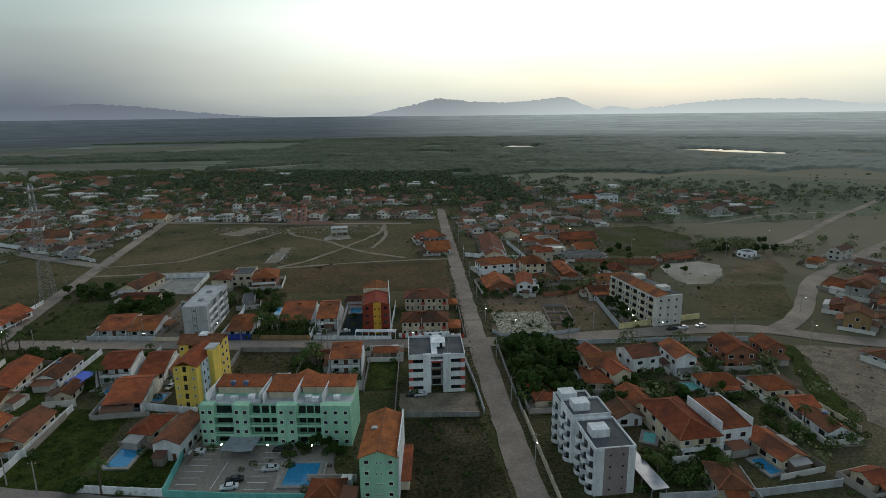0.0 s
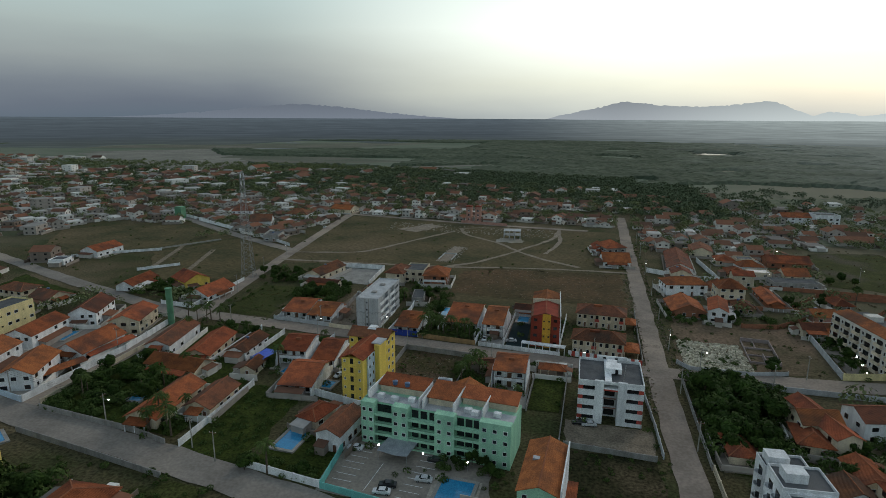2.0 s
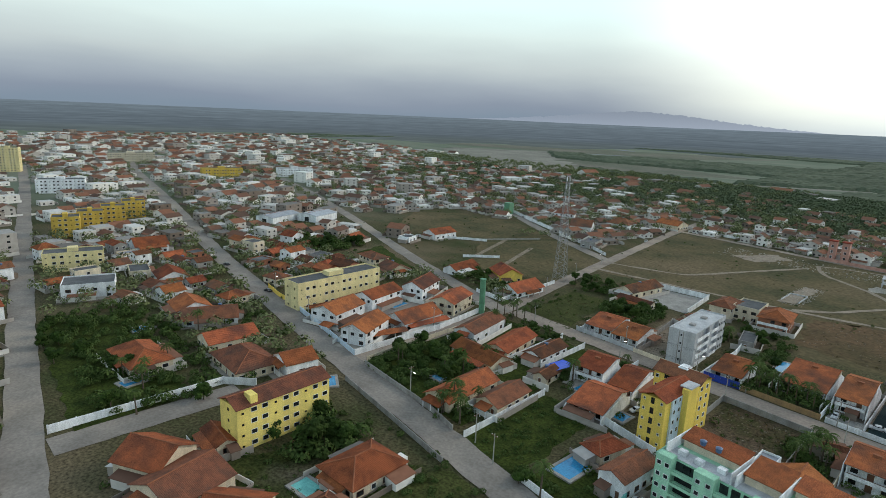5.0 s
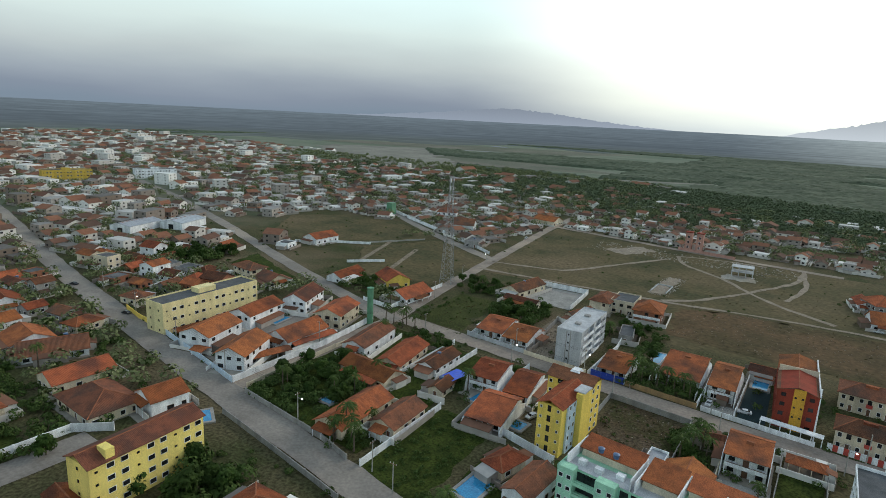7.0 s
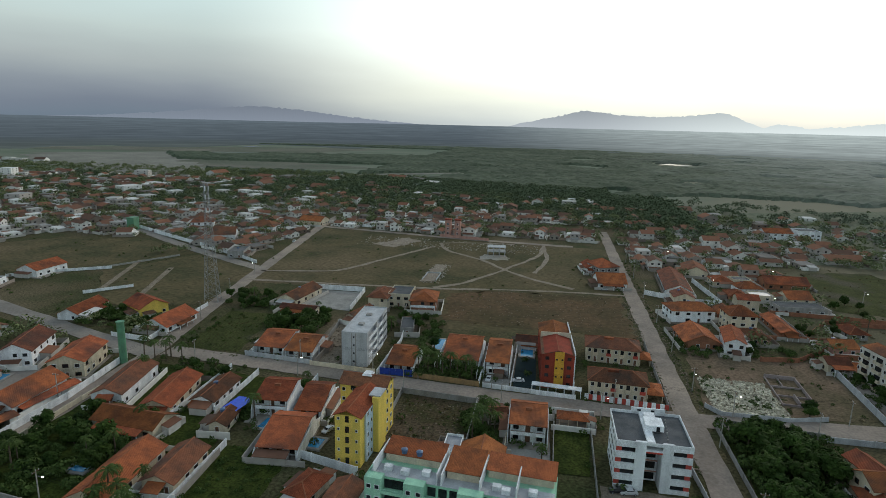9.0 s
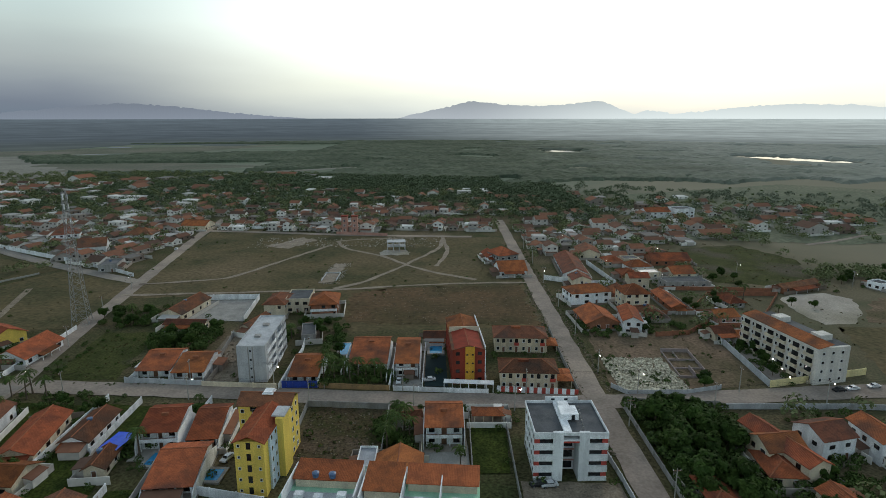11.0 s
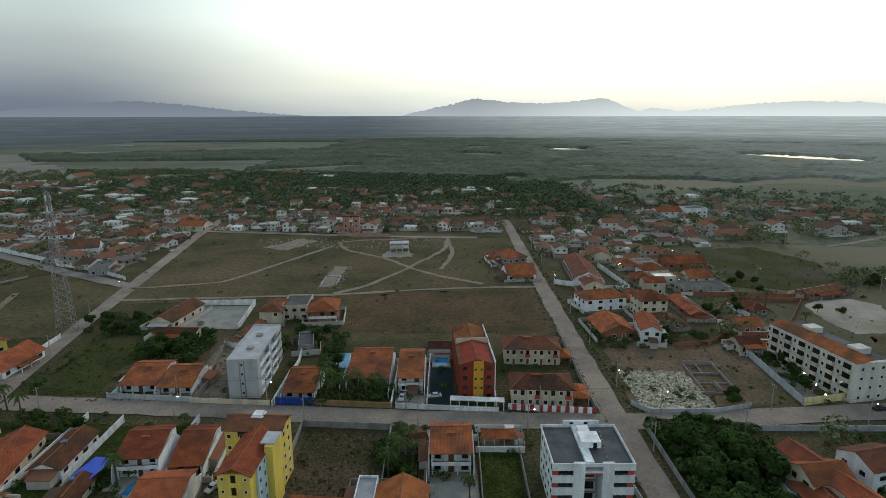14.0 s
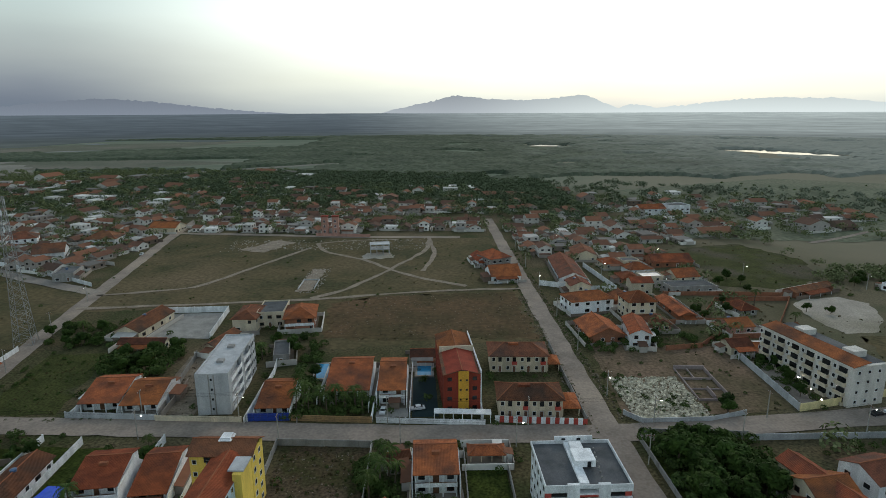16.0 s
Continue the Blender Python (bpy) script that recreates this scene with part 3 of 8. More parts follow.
def roof_mesh(kind, w, d, rise, over=0.55, t=0.16):
    """Tiled roof over a w by d plan with its eaves at z = 0."""
    W, D = w / 2 + over, d / 2 + over
    drop = -over * rise / (min(w, d) / 2)
    if kind == "gable":
        if w >= d:
            top = [(-W, 0, rise), (W, 0, rise)]
            eav = [(-W, -D, drop), (W, -D, drop), (W, D, drop), (-W, D, drop)]
            quads = [(2, 3, 1, 0), (4, 5, 0, 1)]
        else:
            top = [(0, -D, rise), (0, D, rise)]
            eav = [(-W, -D, drop), (W, -D, drop), (W, D, drop), (-W, D, drop)]
            quads = [(3, 4, 1, 0), (5, 2, 0, 1)]
        vs = top + eav
        fs = quads
        vs2 = [(x, y, z - t) for x, y, z in vs]
        n = len(vs)
        loop = [2, 3, 1, 4, 5, 0] if w >= d else [2, 0, 3, 4, 1, 5]
    elif kind == "shed":
        vs = [(-W, -D, drop), (W, -D, drop), (W, D, rise), (-W, D, rise)]
        fs = [(0, 1, 2, 3)]
        loop = [0, 1, 2, 3]
    else:
        if w >= d:
            r = W - D * 0.9
            top = [(-r, 0, rise), (r, 0, rise)]
            fs = [(2, 3, 1, 0), (3, 4, 1), (4, 5, 0, 1), (5, 2, 0)]
        else:
            r = D - W * 0.9
            top = [(0, -r, rise), (0, r, rise)]
            fs = [(2, 3, 0), (3, 4, 1, 0), (4, 5, 1), (5, 2, 0, 1)]
        vs = top + [(-W, -D, drop), (W, -D, drop), (W, D, drop), (-W, D, drop)]
        loop = [2, 3, 4, 5]
    n = len(vs)
    allv = list(vs) + [(x, y, z - t) for x, y, z in vs]
    allf = list(fs) + [tuple(n + k for k in reversed(f)) for f in fs]
    for a, b in zip(loop, loop[1:] + loop[:1]):
        allf.append((a, n + a, n + b, b))
    return soup("roof", allv, allf), vs


def ridge_mesh(kind, vs, w, d):
    """Rounded caps along the ridge and the hips."""
    segs = [(0, 1)]
    if kind == "hip":
        segs += [(2, 0), (3, 1), (4, 1), (5, 0)] if w >= d else [(2, 0), (3, 0), (4, 1), (5, 1)]
    V, F = [], []
    for a, b in segs:
        p, q = Vector(vs[a]), Vector(vs[b])
        u = (q - p)
        if u.length < 0.2:
            continue
        u.normalize()
        s = u.cross(Vector((0, 0, 1))).normalized() * 0.17
        up = Vector((0, 0, 0.14))
        n = len(V)
        V += [p + s, p + s * 0.5 + up, p - s * 0.5 + up, p - s, q + s, q + s * 0.5 + up, q - s * 0.5 + up, q - s]
        F += [(n, n + 1, n + 5, n + 4), (n + 1, n + 2, n + 6, n + 5), (n + 2, n + 3, n + 7, n + 6), (n, n + 3, n + 2, n + 1), (n + 4, n + 5, n + 6, n + 7)]
    return soup("ridge_cap", V, F)


hrnd2 = random.Random(13)


def add_roof(parent, kind, w, d, z, rise=None, x=0.0, y=0.0, over=0.55, material="tile", label=""):
    rise = rise or min(w, d) * 0.24
    me, vs = roof_mesh(kind, w, d, rise, over)
    if material == "tile" and hrnd2.random() < 0.38:
        material = "oldtile"
    r = link("roof", me, M[material], parent, label, pose(x, y, z))
    if kind in ("hip", "gable"):
        link("ridge_cap", ridge_mesh(kind, vs, w, d), M["ridge"], r)
    return r


def gable_walls(w, d, h, rise):
    """Walls as one solid, carried up into the gables."""
    X, Y = w / 2, d / 2
    vs = [(-X, -Y, -0.3), (X, -Y, -0.3), (X, Y, -0.3), (-X, Y, -0.3), (-X, -Y, h), (X, -Y, h), (X, Y, h), (-X, Y, h)]
    fs = [(0, 3, 2, 1), (0, 1, 5, 4), (1, 2, 6, 5), (2, 3, 7, 6), (3, 0, 4, 7)]
    if w >= d:
        vs += [(-X, 0, h + rise), (X, 0, h + rise)]
        fs += [(4, 7, 8)[::-1], (5, 6, 9), (4, 5, 9, 8), (6, 7, 8, 9)]
    else:
        vs += [(0, -Y, h + rise), (0, Y, h + rise)]
        fs += [(4, 5, 8), (6, 7, 9), (5, 6, 9, 8), (7, 4, 8, 9)]
    return soup("wall", vs, fs)


WORDS = {"white": "whitewashed", "cream": "cream", "grey": "bare grey rendered", "ochre": "ochre", "brick": "brown brick", "yellow": "yellow", "pergola": "open", "tan": "weathered tan", "pinkwall": "faded pink"}
ROOFS = {"hip": "hipped clay tile roof", "gable": "gabled clay tile roof", "flat": "flat concrete roof", "shed": "sloping clay tile roof", "metal": "white sheet metal roof"}
FOOT = []
RECTS = []
hrnd = random.Random(11)


def house(x, y, w, d, rot, h, roof, wall, st, group=""):
    r = hrnd
    FOOT.append((x, y, max(w, d) / 2 + 1.5))
    RECTS.append((0, x, y, w, d, rot))
    if wall == "pergola":
        t = thing("garden_pergola", x, y, rot, "open garden shelter with clay tile roof on posts", "shelter")
        for i in range(4):
            for yy in (-d / 2 + 0.2, d / 2 - 0.2):
                xx = -w / 2 + 0.3 + i * (w - 0.6) / 3
                link("post", boxes("post", (xx - 0.12, yy - 0.12, 0, xx + 0.12, yy + 0.12, h)), M["cream"], t)
        add_roof(t, "hip", w, d, h)
        return t
    storey = "two-storey" if st == 2 else "three-storey" if st == 3 else "single-storey"
    t = thing("house", x, y, rot, f"{WORDS[wall]} {storey} house with {ROOFS[roof]}", "house", group or "houses of the town")
    rise = min(w, d) * r.uniform(0.2, 0.27)
    base = "brick" if wall == "brick" else wall
    if roof == "gable":
        link("wall", gable_walls(w, d, h, rise * 0.97), M[base], t)
        add_roof(t, "gable", w, d, h + 0.04, rise, over=r.uniform(0.35, 0.7))
    elif roof == "hip":
        link("wall", boxes("wall", (-w / 2, -d / 2, -0.3, w / 2, d / 2, h)), M[base], t)
        add_roof(t, "hip", w, d, h + 0.04, rise, over=r.uniform(0.5, 0.9))
    elif roof == "shed":
        link("wall", boxes("wall", (-w / 2, -d / 2, -0.3, w / 2, d / 2, h), (-w / 2 - 0.25, -d / 2, 0, -w / 2, d / 2 + 2, h + 2.1), (w / 2, -d / 2, 0, w / 2 + 0.25, d / 2 + 2, h + 2.1)), M[base], t)
        add_roof(t, "shed", w - 0.2, d, h + 0.1, 2.0, over=0.1)
    else:
        p = 0.6
        link("wall", boxes("wall", (-w / 2, -d / 2, -0.3, w / 2, d / 2, h), (-w / 2, -d / 2, h, w / 2, -d / 2 + 0.2, h + p), (-w / 2, d / 2 - 0.2, h, w / 2, d / 2, h + p),
                           (-w / 2, -d / 2 + 0.2, h, -w / 2 + 0.2, d / 2 - 0.2, h + p), (w / 2 - 0.2, -d / 2 + 0.2, h, w / 2, d / 2 - 0.2, h + p)), M[base], t)
        link("roof", boxes("roof", (-w / 2 + 0.2, -d / 2 + 0.2, h, w / 2 - 0.2, d / 2 - 0.2, h + 0.05)), M["metal" if roof == "metal" else "slab"], t)
    # openings on the four sides
    for s in range(st):
        z = 0.9 + s * 2.9
        if z + 1.3 > h:
            break
        for face, L, off in (("S", w, -d / 2), ("N", w, d / 2), ("E", d, w / 2), ("W", d, -w / 2)):
            n = max(1, min(4, int(L / 3.4)))
            for k in range(n):
                p = -L / 2 + L * (k + 0.5) / n + r.uniform(-0.3, 0.3)
                if r.random() < 0.2:
                    continue
                if face in "SN":
                    px, py = p, off
                else:
                    px, py = off, p
                if s == 0 and face == "S" and k == n // 2:
                    opening(t, px, py, 0.05, face, 1.0, 2.1, "door", "wood")
                else:
                    opening(t, px, py, z, face, r.choice((1.2, 1.5, 1.8)), 1.2, trim="white" if r.random() < 0.6 else "wood")
    if st == 1 and roof in ("hip", "gable") and w > 5.5 and r.random() < 0.6:
        # tiled veranda on posts along one side
        vw, vd = w * r.uniform(0.45, 0.9), r.uniform(2.0, 3.2)
        vm, _ = roof_mesh("shed", vw, vd, 0.7, 0.2)
        v = link("veranda_roof", vm, M["tile"], t, "", pose(0, -d / 2 - vd / 2, h - 0.85))
        for k in range(3):
            xx = -vw / 2 + 0.15 + k * (vw - 0.3) / 2
            link("veranda_post", cached(("vpost", round(h, 1)), lambda: boxes("veranda_post", (-0.1, -0.1, -0.2, 0.1, 0.1, h - 0.95))), M["white"], t, m=pose(xx, -d / 2 - vd + 0.2, 0))
    if st == 2 and roof == "hip" and w > 7 and r.random() < 0.8:
        # terrace with a low parapet and posts over the entrance
        b = link("balcony", boxes("balcony", (-w / 2, -d / 2 - 1.6, 2.85, w / 2, -d / 2, 3.05), (-w / 2, -d / 2 - 1.6, 3.05, w / 2, -d / 2 - 1.48, 3.95)), M["white"], t)
        for k in range(4):
            xx = -w / 2 + 0.15 + k * (w - 0.3) / 3
            link("post", boxes("post", (xx - 0.13, -d / 2 - 1.58, -0.2, xx + 0.13, -d / 2 - 1.32, 2.85)), M["white"], b)
    if r.random() < 0.14 and roof != "metal":
        zt = h + rise * 0.75 if roof in ("hip", "gable") else h + 0.05
        link("water_tank", tank_mesh(), M["bluetank" if r.random() < 0.3 else "white"], t, "round roof water tank", pose(r.uniform(-w, w) * 0.2, r.uniform(0, d) * 0.25, zt - 0.2))
    return t


def long_roof_house(x, y, w, d, rot, h, wall="white", st=1, party=True, rise=None, back=0.72):
    """Town house under one broad tiled slope that falls to the street, with a short slope behind, a shaded porch and white side walls."""
    r = hrnd
    FOOT.append((x, y, max(w, d) / 2 + 1.0))
    RECTS.append((0, x, y, w, d, rot))
    storey = "two-storey" if st == 2 else "single-storey"
    t = thing("house", x, y, rot, f"{WORDS[wall]} {storey} house under one broad clay tile slope", "house", "houses of the town")
    rise = rise or d * back * 0.2
    X, y0, y1, yr = w / 2, -d / 2, d / 2, -d / 2 + d * back
    front = y0 + (1.9 if st == 1 else 1.3)
    zf = h + rise * (front - y0) / (yr - y0)
    vs = [(-X + 0.1, front, -0.3), (X - 0.1, front, -0.3), (X - 0.1, y1, -0.3), (-X + 0.1, y1, -0.3), (-X + 0.1, front, zf - 0.02), (X - 0.1, front, zf - 0.02), (X - 0.1, yr, h + rise - 0.02), (-X + 0.1, yr, h + rise - 0.02), (X - 0.1, y1, h + rise * 0.45), (-X + 0.1, y1, h + rise * 0.45)]
    fs = [(0, 1, 5, 4), (1, 2, 8, 6, 5), (2, 3, 9, 8), (3, 0, 4, 7, 9), (4, 5, 6, 7), (7, 6, 8, 9), (0, 3, 2, 1)]
    link("wall", soup("wall", vs, fs), M[wall], t)
    o, th = 0.35, 0.16
    top = [(-X - o, y0 - 0.4, h - 0.08), (X + o, y0 - 0.4, h - 0.08), (X + o, yr, h + rise + 0.06), (-X - o, yr, h + rise + 0.06), (X + o, y1 + 0.4, h + rise * 0.45 - 0.02), (-X - o, y1 + 0.4, h + rise * 0.45 - 0.02)]
    rv = top + [(a, b, c + th) for a, b, c in top]
    rf = [(0, 3, 2, 1), (3, 5, 4, 2), (6, 7, 8, 9), (9, 8, 10, 11), (0, 1, 7, 6), (1, 2, 8, 7), (2, 4, 10, 8), (4, 5, 11, 10), (5, 3, 9, 11), (3, 0, 6, 9)]
    roof = link("roof", soup("roof", rv, rf), M["tile"], t)
    link("ridge_cap", boxes("ridge_cap", (-X - o, yr - 0.16, h + rise + th, X + o, yr + 0.16, h + rise + th + 0.14)), M["ridge"], roof)
    if r.random() < 0.6:
        link("roof_vent", boxes("roof_vent", (-0.9, yr - 3.4, h + rise * 0.62, 0.9, yr - 2.6, h + rise + 0.25)), M["ridge"], roof)
    n = max(3, int(w / 3.2) + 1)
    pm = boxes("porch_post", (-0.13, -0.13, -0.2, 0.13, 0.13, h - 0.1))
    for k in range(n):
        link("porch_post", pm, M["white"], t, m=pose(-X + 0.3 + (w - 0.6) * k / (n - 1), y0 + 0.15, 0))
    if st == 2:
        b = link("balcony", boxes("balcony", (-X + 0.1, y0, 2.75, X - 0.1, front, 2.95), (-X + 0.1, y0, 2.95, X - 0.1, y0 + 0.12, 3.85)), M["white"], t)
        link("rail", boxes("rail", (-X + 0.2, y0 - 0.04, 3.85, X - 0.2, y0 + 0.16, 3.93)), M["wood"], b)
    for s in range(st):
        q = max(2, int(w / 3.0))
        for k in range(q):
            px = -X + w * (k + 0.5) / q
            if k == q // 2:
                opening(t, px, front, s * 2.95 + 0.05, "S", 1.4, 2.1, "door", "wood")
            else:
                opening(t, px, front, s * 2.95 + 0.9, "S", 1.5, 1.2, trim="white" if r.random() < 0.6 else "wood")
        for k in range(max(1, int(d / 6))):
            py = front + (y1 - front) * (k + 0.5) / max(1, int(d / 6))
            opening(t, X - 0.1, py, s * 2.95 + 1.0, "E", 1.1, 1.0)
            opening(t, -X + 0.1, py, s * 2.95 + 1.0, "W", 1.1, 1.0)
    if party:
        for sx in (-1, 1):
            a = sx * (X + o + 0.12)
            vs = [(a - 0.1, y0 - 1.5, -0.3), (a + 0.1, y0 - 1.5, -0.3), (a + 0.1, y1 + 1.5, -0.3), (a - 0.1, y1 + 1.5, -0.3), (a - 0.1, y0 - 1.5, 2.3), (a + 0.1, y0 - 1.5, 2.3), (a + 0.1, y1 + 1.5, 2.6), (a - 0.1, y1 + 1.5, 2.6),
                  (a - 0.1, y0 - 0.3, h - 0.25), (a + 0.1, y0 - 0.3, h - 0.25), (a + 0.1, yr, h + rise * 0.55), (a - 0.1, yr, h + rise * 0.55)]
            fs = [(0, 1, 5, 4), (4, 5, 9, 8), (8, 9, 10, 11), (11, 10, 6, 7), (2, 3, 7, 6), (3, 0, 4, 8, 11, 7), (1, 2, 6, 10, 9, 5)]
            link("party_wall", soup("party_wall", vs, fs), M["white"], t, "whitewashed side wall rising towards the ridge")
    return t


def cyl(vs, fs, x, y, z0, z1, r0, r1, n=10, cap=True):
    k = len(vs)
    for z, r in ((z0, r0), (z1, r1)):
        vs += [(x + r * math.cos(2 * math.pi * i / n), y + r * math.sin(2 * math.pi * i / n), z) for i in range(n)]
    fs += [(k + i, k + (i + 1) % n, k + n + (i + 1) % n, k + n + i) for i in range(n)]
    if cap:
        fs += [tuple(k + n + i for i in range(n)), tuple(k + n - 1 - i for i in range(n))]


def tank_mesh():
    def make():
        vs, fs = [], []
        cyl(vs, fs, 0, 0, 0, 1.0, 0.6, 0.75, 12)
        cyl(vs, fs, 0, 0, 1.0, 1.2, 0.78, 0.3, 12)
        return soup("water_tank", vs, fs)
    return cached("tank", make)


def wall_line(pts, h, material, label, name="boundary_wall", t=0.2, cap=True):
    """A free-standing lot wall along a line, with piers."""
    o = pts[0]
    th = thing(name, o[0], o[1], 0, label, "wall", "lot walls")
    for a, b in zip(pts, pts[1:]):
        L = math.dist(a, b)
        ang = math.degrees(math.atan2(b[1] - a[1], b[0] - a[0]))
        m = pose(a[0] - o[0], a[1] - o[1], 0, 0, 0, ang)
        link("panel", boxes("panel", (0, -t / 2, -0.3, L, t / 2, h)), M[material], th, m=m)
        n = max(1, int(L / 6))
        pm = cached(("pier", h, t, material), lambda: boxes("pier", (-0.16, -t / 2 - 0.08, -0.3, 0.16, t / 2 + 0.08, h + 0.12)))
        for k in range(n + 1):
            link("pier", pm, M[material], th, m=m @ pose(L * k / n, 0, 0))
    return th


# ---------------------------------------------------------------- ground, streets, lots
def build_ground():
    rings = [0, 40, 90, 150, 220, 300, 400, 500, 650, 800, 1000, 1200, 1500, 1800, 2100, 2400, 2800, 3200, 3600, 4000, 4300, 4600, 4850]
    N = 96
    vs, fs = [(0, 0, 0)], []
    for i, r in enumerate(rings[1:]):
        z = 0 if r < 2000 else 72 * ((r - 2000) / 2850) ** 1.5
        for k in range(N):
            a = 2 * math.pi * k / N
            x, y = r * math.sin(a), r * math.cos(a)
            vs.append((x, y, z))
        for k in range(N):
            j = (k + 1) % N
            if i == 0:
                fs.append((0, 1 + j, 1 + k))
            else:
                p, q = 1 + (i - 1) * N, 1 + i * N
                fs.append((p + k, p + j, q + j, q + k))
    me = soup("ground", vs, fs)
    if me.polygons[0].normal.z < 0:
        me.flip_normals()
    for p in me.polygons:
        p.use_smooth = True
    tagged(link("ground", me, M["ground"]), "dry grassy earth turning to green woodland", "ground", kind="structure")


build_ground()


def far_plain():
    """Ring of plain with painted, glowing haze from two kilometres out to the horizon, with an uneven near edge."""
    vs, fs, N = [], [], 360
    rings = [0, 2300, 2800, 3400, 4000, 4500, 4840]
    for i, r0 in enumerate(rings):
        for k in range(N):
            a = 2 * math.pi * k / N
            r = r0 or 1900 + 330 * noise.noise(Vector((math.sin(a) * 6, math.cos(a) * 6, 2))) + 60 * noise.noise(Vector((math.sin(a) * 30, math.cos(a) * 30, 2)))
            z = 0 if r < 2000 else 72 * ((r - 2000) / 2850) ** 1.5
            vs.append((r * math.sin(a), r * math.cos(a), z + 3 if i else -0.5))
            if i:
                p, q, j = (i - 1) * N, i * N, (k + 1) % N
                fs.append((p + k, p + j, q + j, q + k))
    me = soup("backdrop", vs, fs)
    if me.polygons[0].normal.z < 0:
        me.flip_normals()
    tagged(link("backdrop", me, M["plain"]), "far plain with painted haze reaching the horizon", "plain", kind="structure")


far_plain()
MAIN = [(29, 40), (27.8, 90), (26.3, 160), (26.8, 240), (27.5, 330), (29, 500)]
CROSS = [(-156, 191.5), (-105, 188), (-36, 181.5), (27, 179), (58, 181), (81, 183), (123, 186), (145, 183), (160, 171), (178, 165), (235, 152)]
LEFT = [(-158, 104), (-158, 150), (-160, 190), (-170, 245), (-181, 317), (-199, 440), (-206, 510)]
AVENUE = [(40, 64), (-40, 84), (-93, 94.5), (-158, 104), (-220, 114), (-328, 133), (-523, 176), (-783, 228), (-1070, 300)]
LOTSTREET = [(-158, 187), (-200, 200), (-264, 222), (-375, 264), (-520, 315), (-650, 352)]
WESTST = [(-100, 5), (-144, 12), (-202, 21), (-257, 29), (-416, 55), (-694, 100), (-900, 130)]
NORTHST = [(-199, 455), (-150, 448), (-80, 436), (2, 430)]
WALLST = [(-181, 313), (-235, 342), (-290, 376), (-357, 420)]
EASTRD = [(147, 182.5), (165, 195), (183.5, 218), (200, 240.5), (216, 254.5), (241, 273), (269, 293), (330, 335), (430, 390)]
EASTRD2 = [(227, 318), (241, 325.7), (257, 337.6), (286, 362), (322, 395), (361, 428), (408, 464), (520, 555)]
EASTRD3 = [(229, 400), (258, 412), (294, 433), (330, 440), (372, 438)]
for k, (pts, w, mm, lab) in enumerate((
        (MAIN, 7.4, "road", "dusty unpaved street with worn edges"), (CROSS, 9.0, "road", "dusty cross street of packed earth"),
        (LEFT, 7.0, "road", "pale dirt street beside the open field"), (AVENUE, 10.0, "avenue", "wide worn grey avenue"),
        (LOTSTREET, 8.0, "avenue", "grey street between fenced lots"), (WESTST, 9.0, "avenue", "grey street through dense housing"),
        (NORTHST, 6.0, "road", "dirt street along the field"), (WALLST, 7.5, "avenue", "grey street along a long white wall"),
        (EASTRD, 8.0, "road", "winding pale dirt road"), (EASTRD2, 5.5, "road", "pale dirt track across open ground"), (EASTRD3, 3.6, "road", "narrow pale dirt track through pasture"))):
    ribbon("road", pts, w, 0.2 + 0.006 * k, M[mm], lab)
for pts in ([(-76, 300), (-61, 312), (-42, 348), (-21, 394), (-19, 428)], [(-93, 416), (-85, 392), (-58, 372), (-36, 341), (-17, 325), (-2, 316)],
            [(-179, 309), (-136, 319), (-117, 359), (-95, 404)], [(-178, 290), (-120, 294), (-76, 298), (-23, 308), (31, 311)], [(-19, 428), (-16, 380), (-24, 345)],
            [(-93, 416), (-72, 424), (-40, 426)]):
    LIFT[0] += 0.004
    ribbon("footpath", pts, 2.6, 0.2 + LIFT[0], M["path"], "trodden pale dirt path across the field", 0.6, "path")
patch("open_field", [(-176, 285), (-195, 450), (3, 427), (22, 430), (22, 245), (-66, 240), (-70, 292), (-120, 290)], 0.02, M["field"], "large dry field with thin brown grass")
patch("bare_earth", [(-62, 250), (20, 246), (20, 305), (-40, 302), (-66, 292)], 0.025, M["redearth"], "reddish bare earth at the end of the field", 3)
patch("empty_lot", [(-152, 196), (-158, 240), (-137, 240), (-130, 196)], 0.02, M["grass"], "vacant lot of rough dark green grass")
patch("empty_lot", [(-103, 196), (-107, 236), (-90, 236), (-90, 193)], 0.02, M["gravel"], "vacant stony building lot", 1)
patch("grassy_lot", [(-100, 97), (-100, 137), (-82, 140), (-80, 97)], 0.022, M["lush"], "lot of tall lush grass inside white walls")
patch("grassy_lot", [(-77, 98), (-78, 128), (-60, 128), (-58, 96)], 0.022, M["lush"], "shaded garden lawn round a pool")
patch("vacant_lot", [(-2, 86), (-3, 125), (20, 124), (23.3, 88)], 0.02, M["weedshade"], "overgrown vacant lot of weeds with painted shade")
patch("front_yard", [(-3, 126), (-3, 140), (20.5, 139), (20, 125)], 0.024, M["gravel"], "gravel yard before a white apartment block")
patch("car_park", [(-57.5, 93), (-58.5, 116.5), (-20, 113.5), (-17, 90)], 0.03, M["avenue"], "dark paved residents' car park")
patch("vacant_lot", [(-61, 146), (-61, 177), (-37.5, 175), (-38, 146)], 0.02, M["scrub"], "vacant lot with weeds and rubble")
patch("rubble_lot", [(34, 188), (36.8, 184.2), (57, 185), (60, 196), (60, 214), (44, 217)], 0.02, M["rubble"], "lot of pale broken limestone rubble", 1)
patch("dirt_lot", [(33, 190), (38, 240), (86, 236), (84, 190), (68, 188)], 0.012, M["dirt"], "bare dirt and weeds between houses", 1)
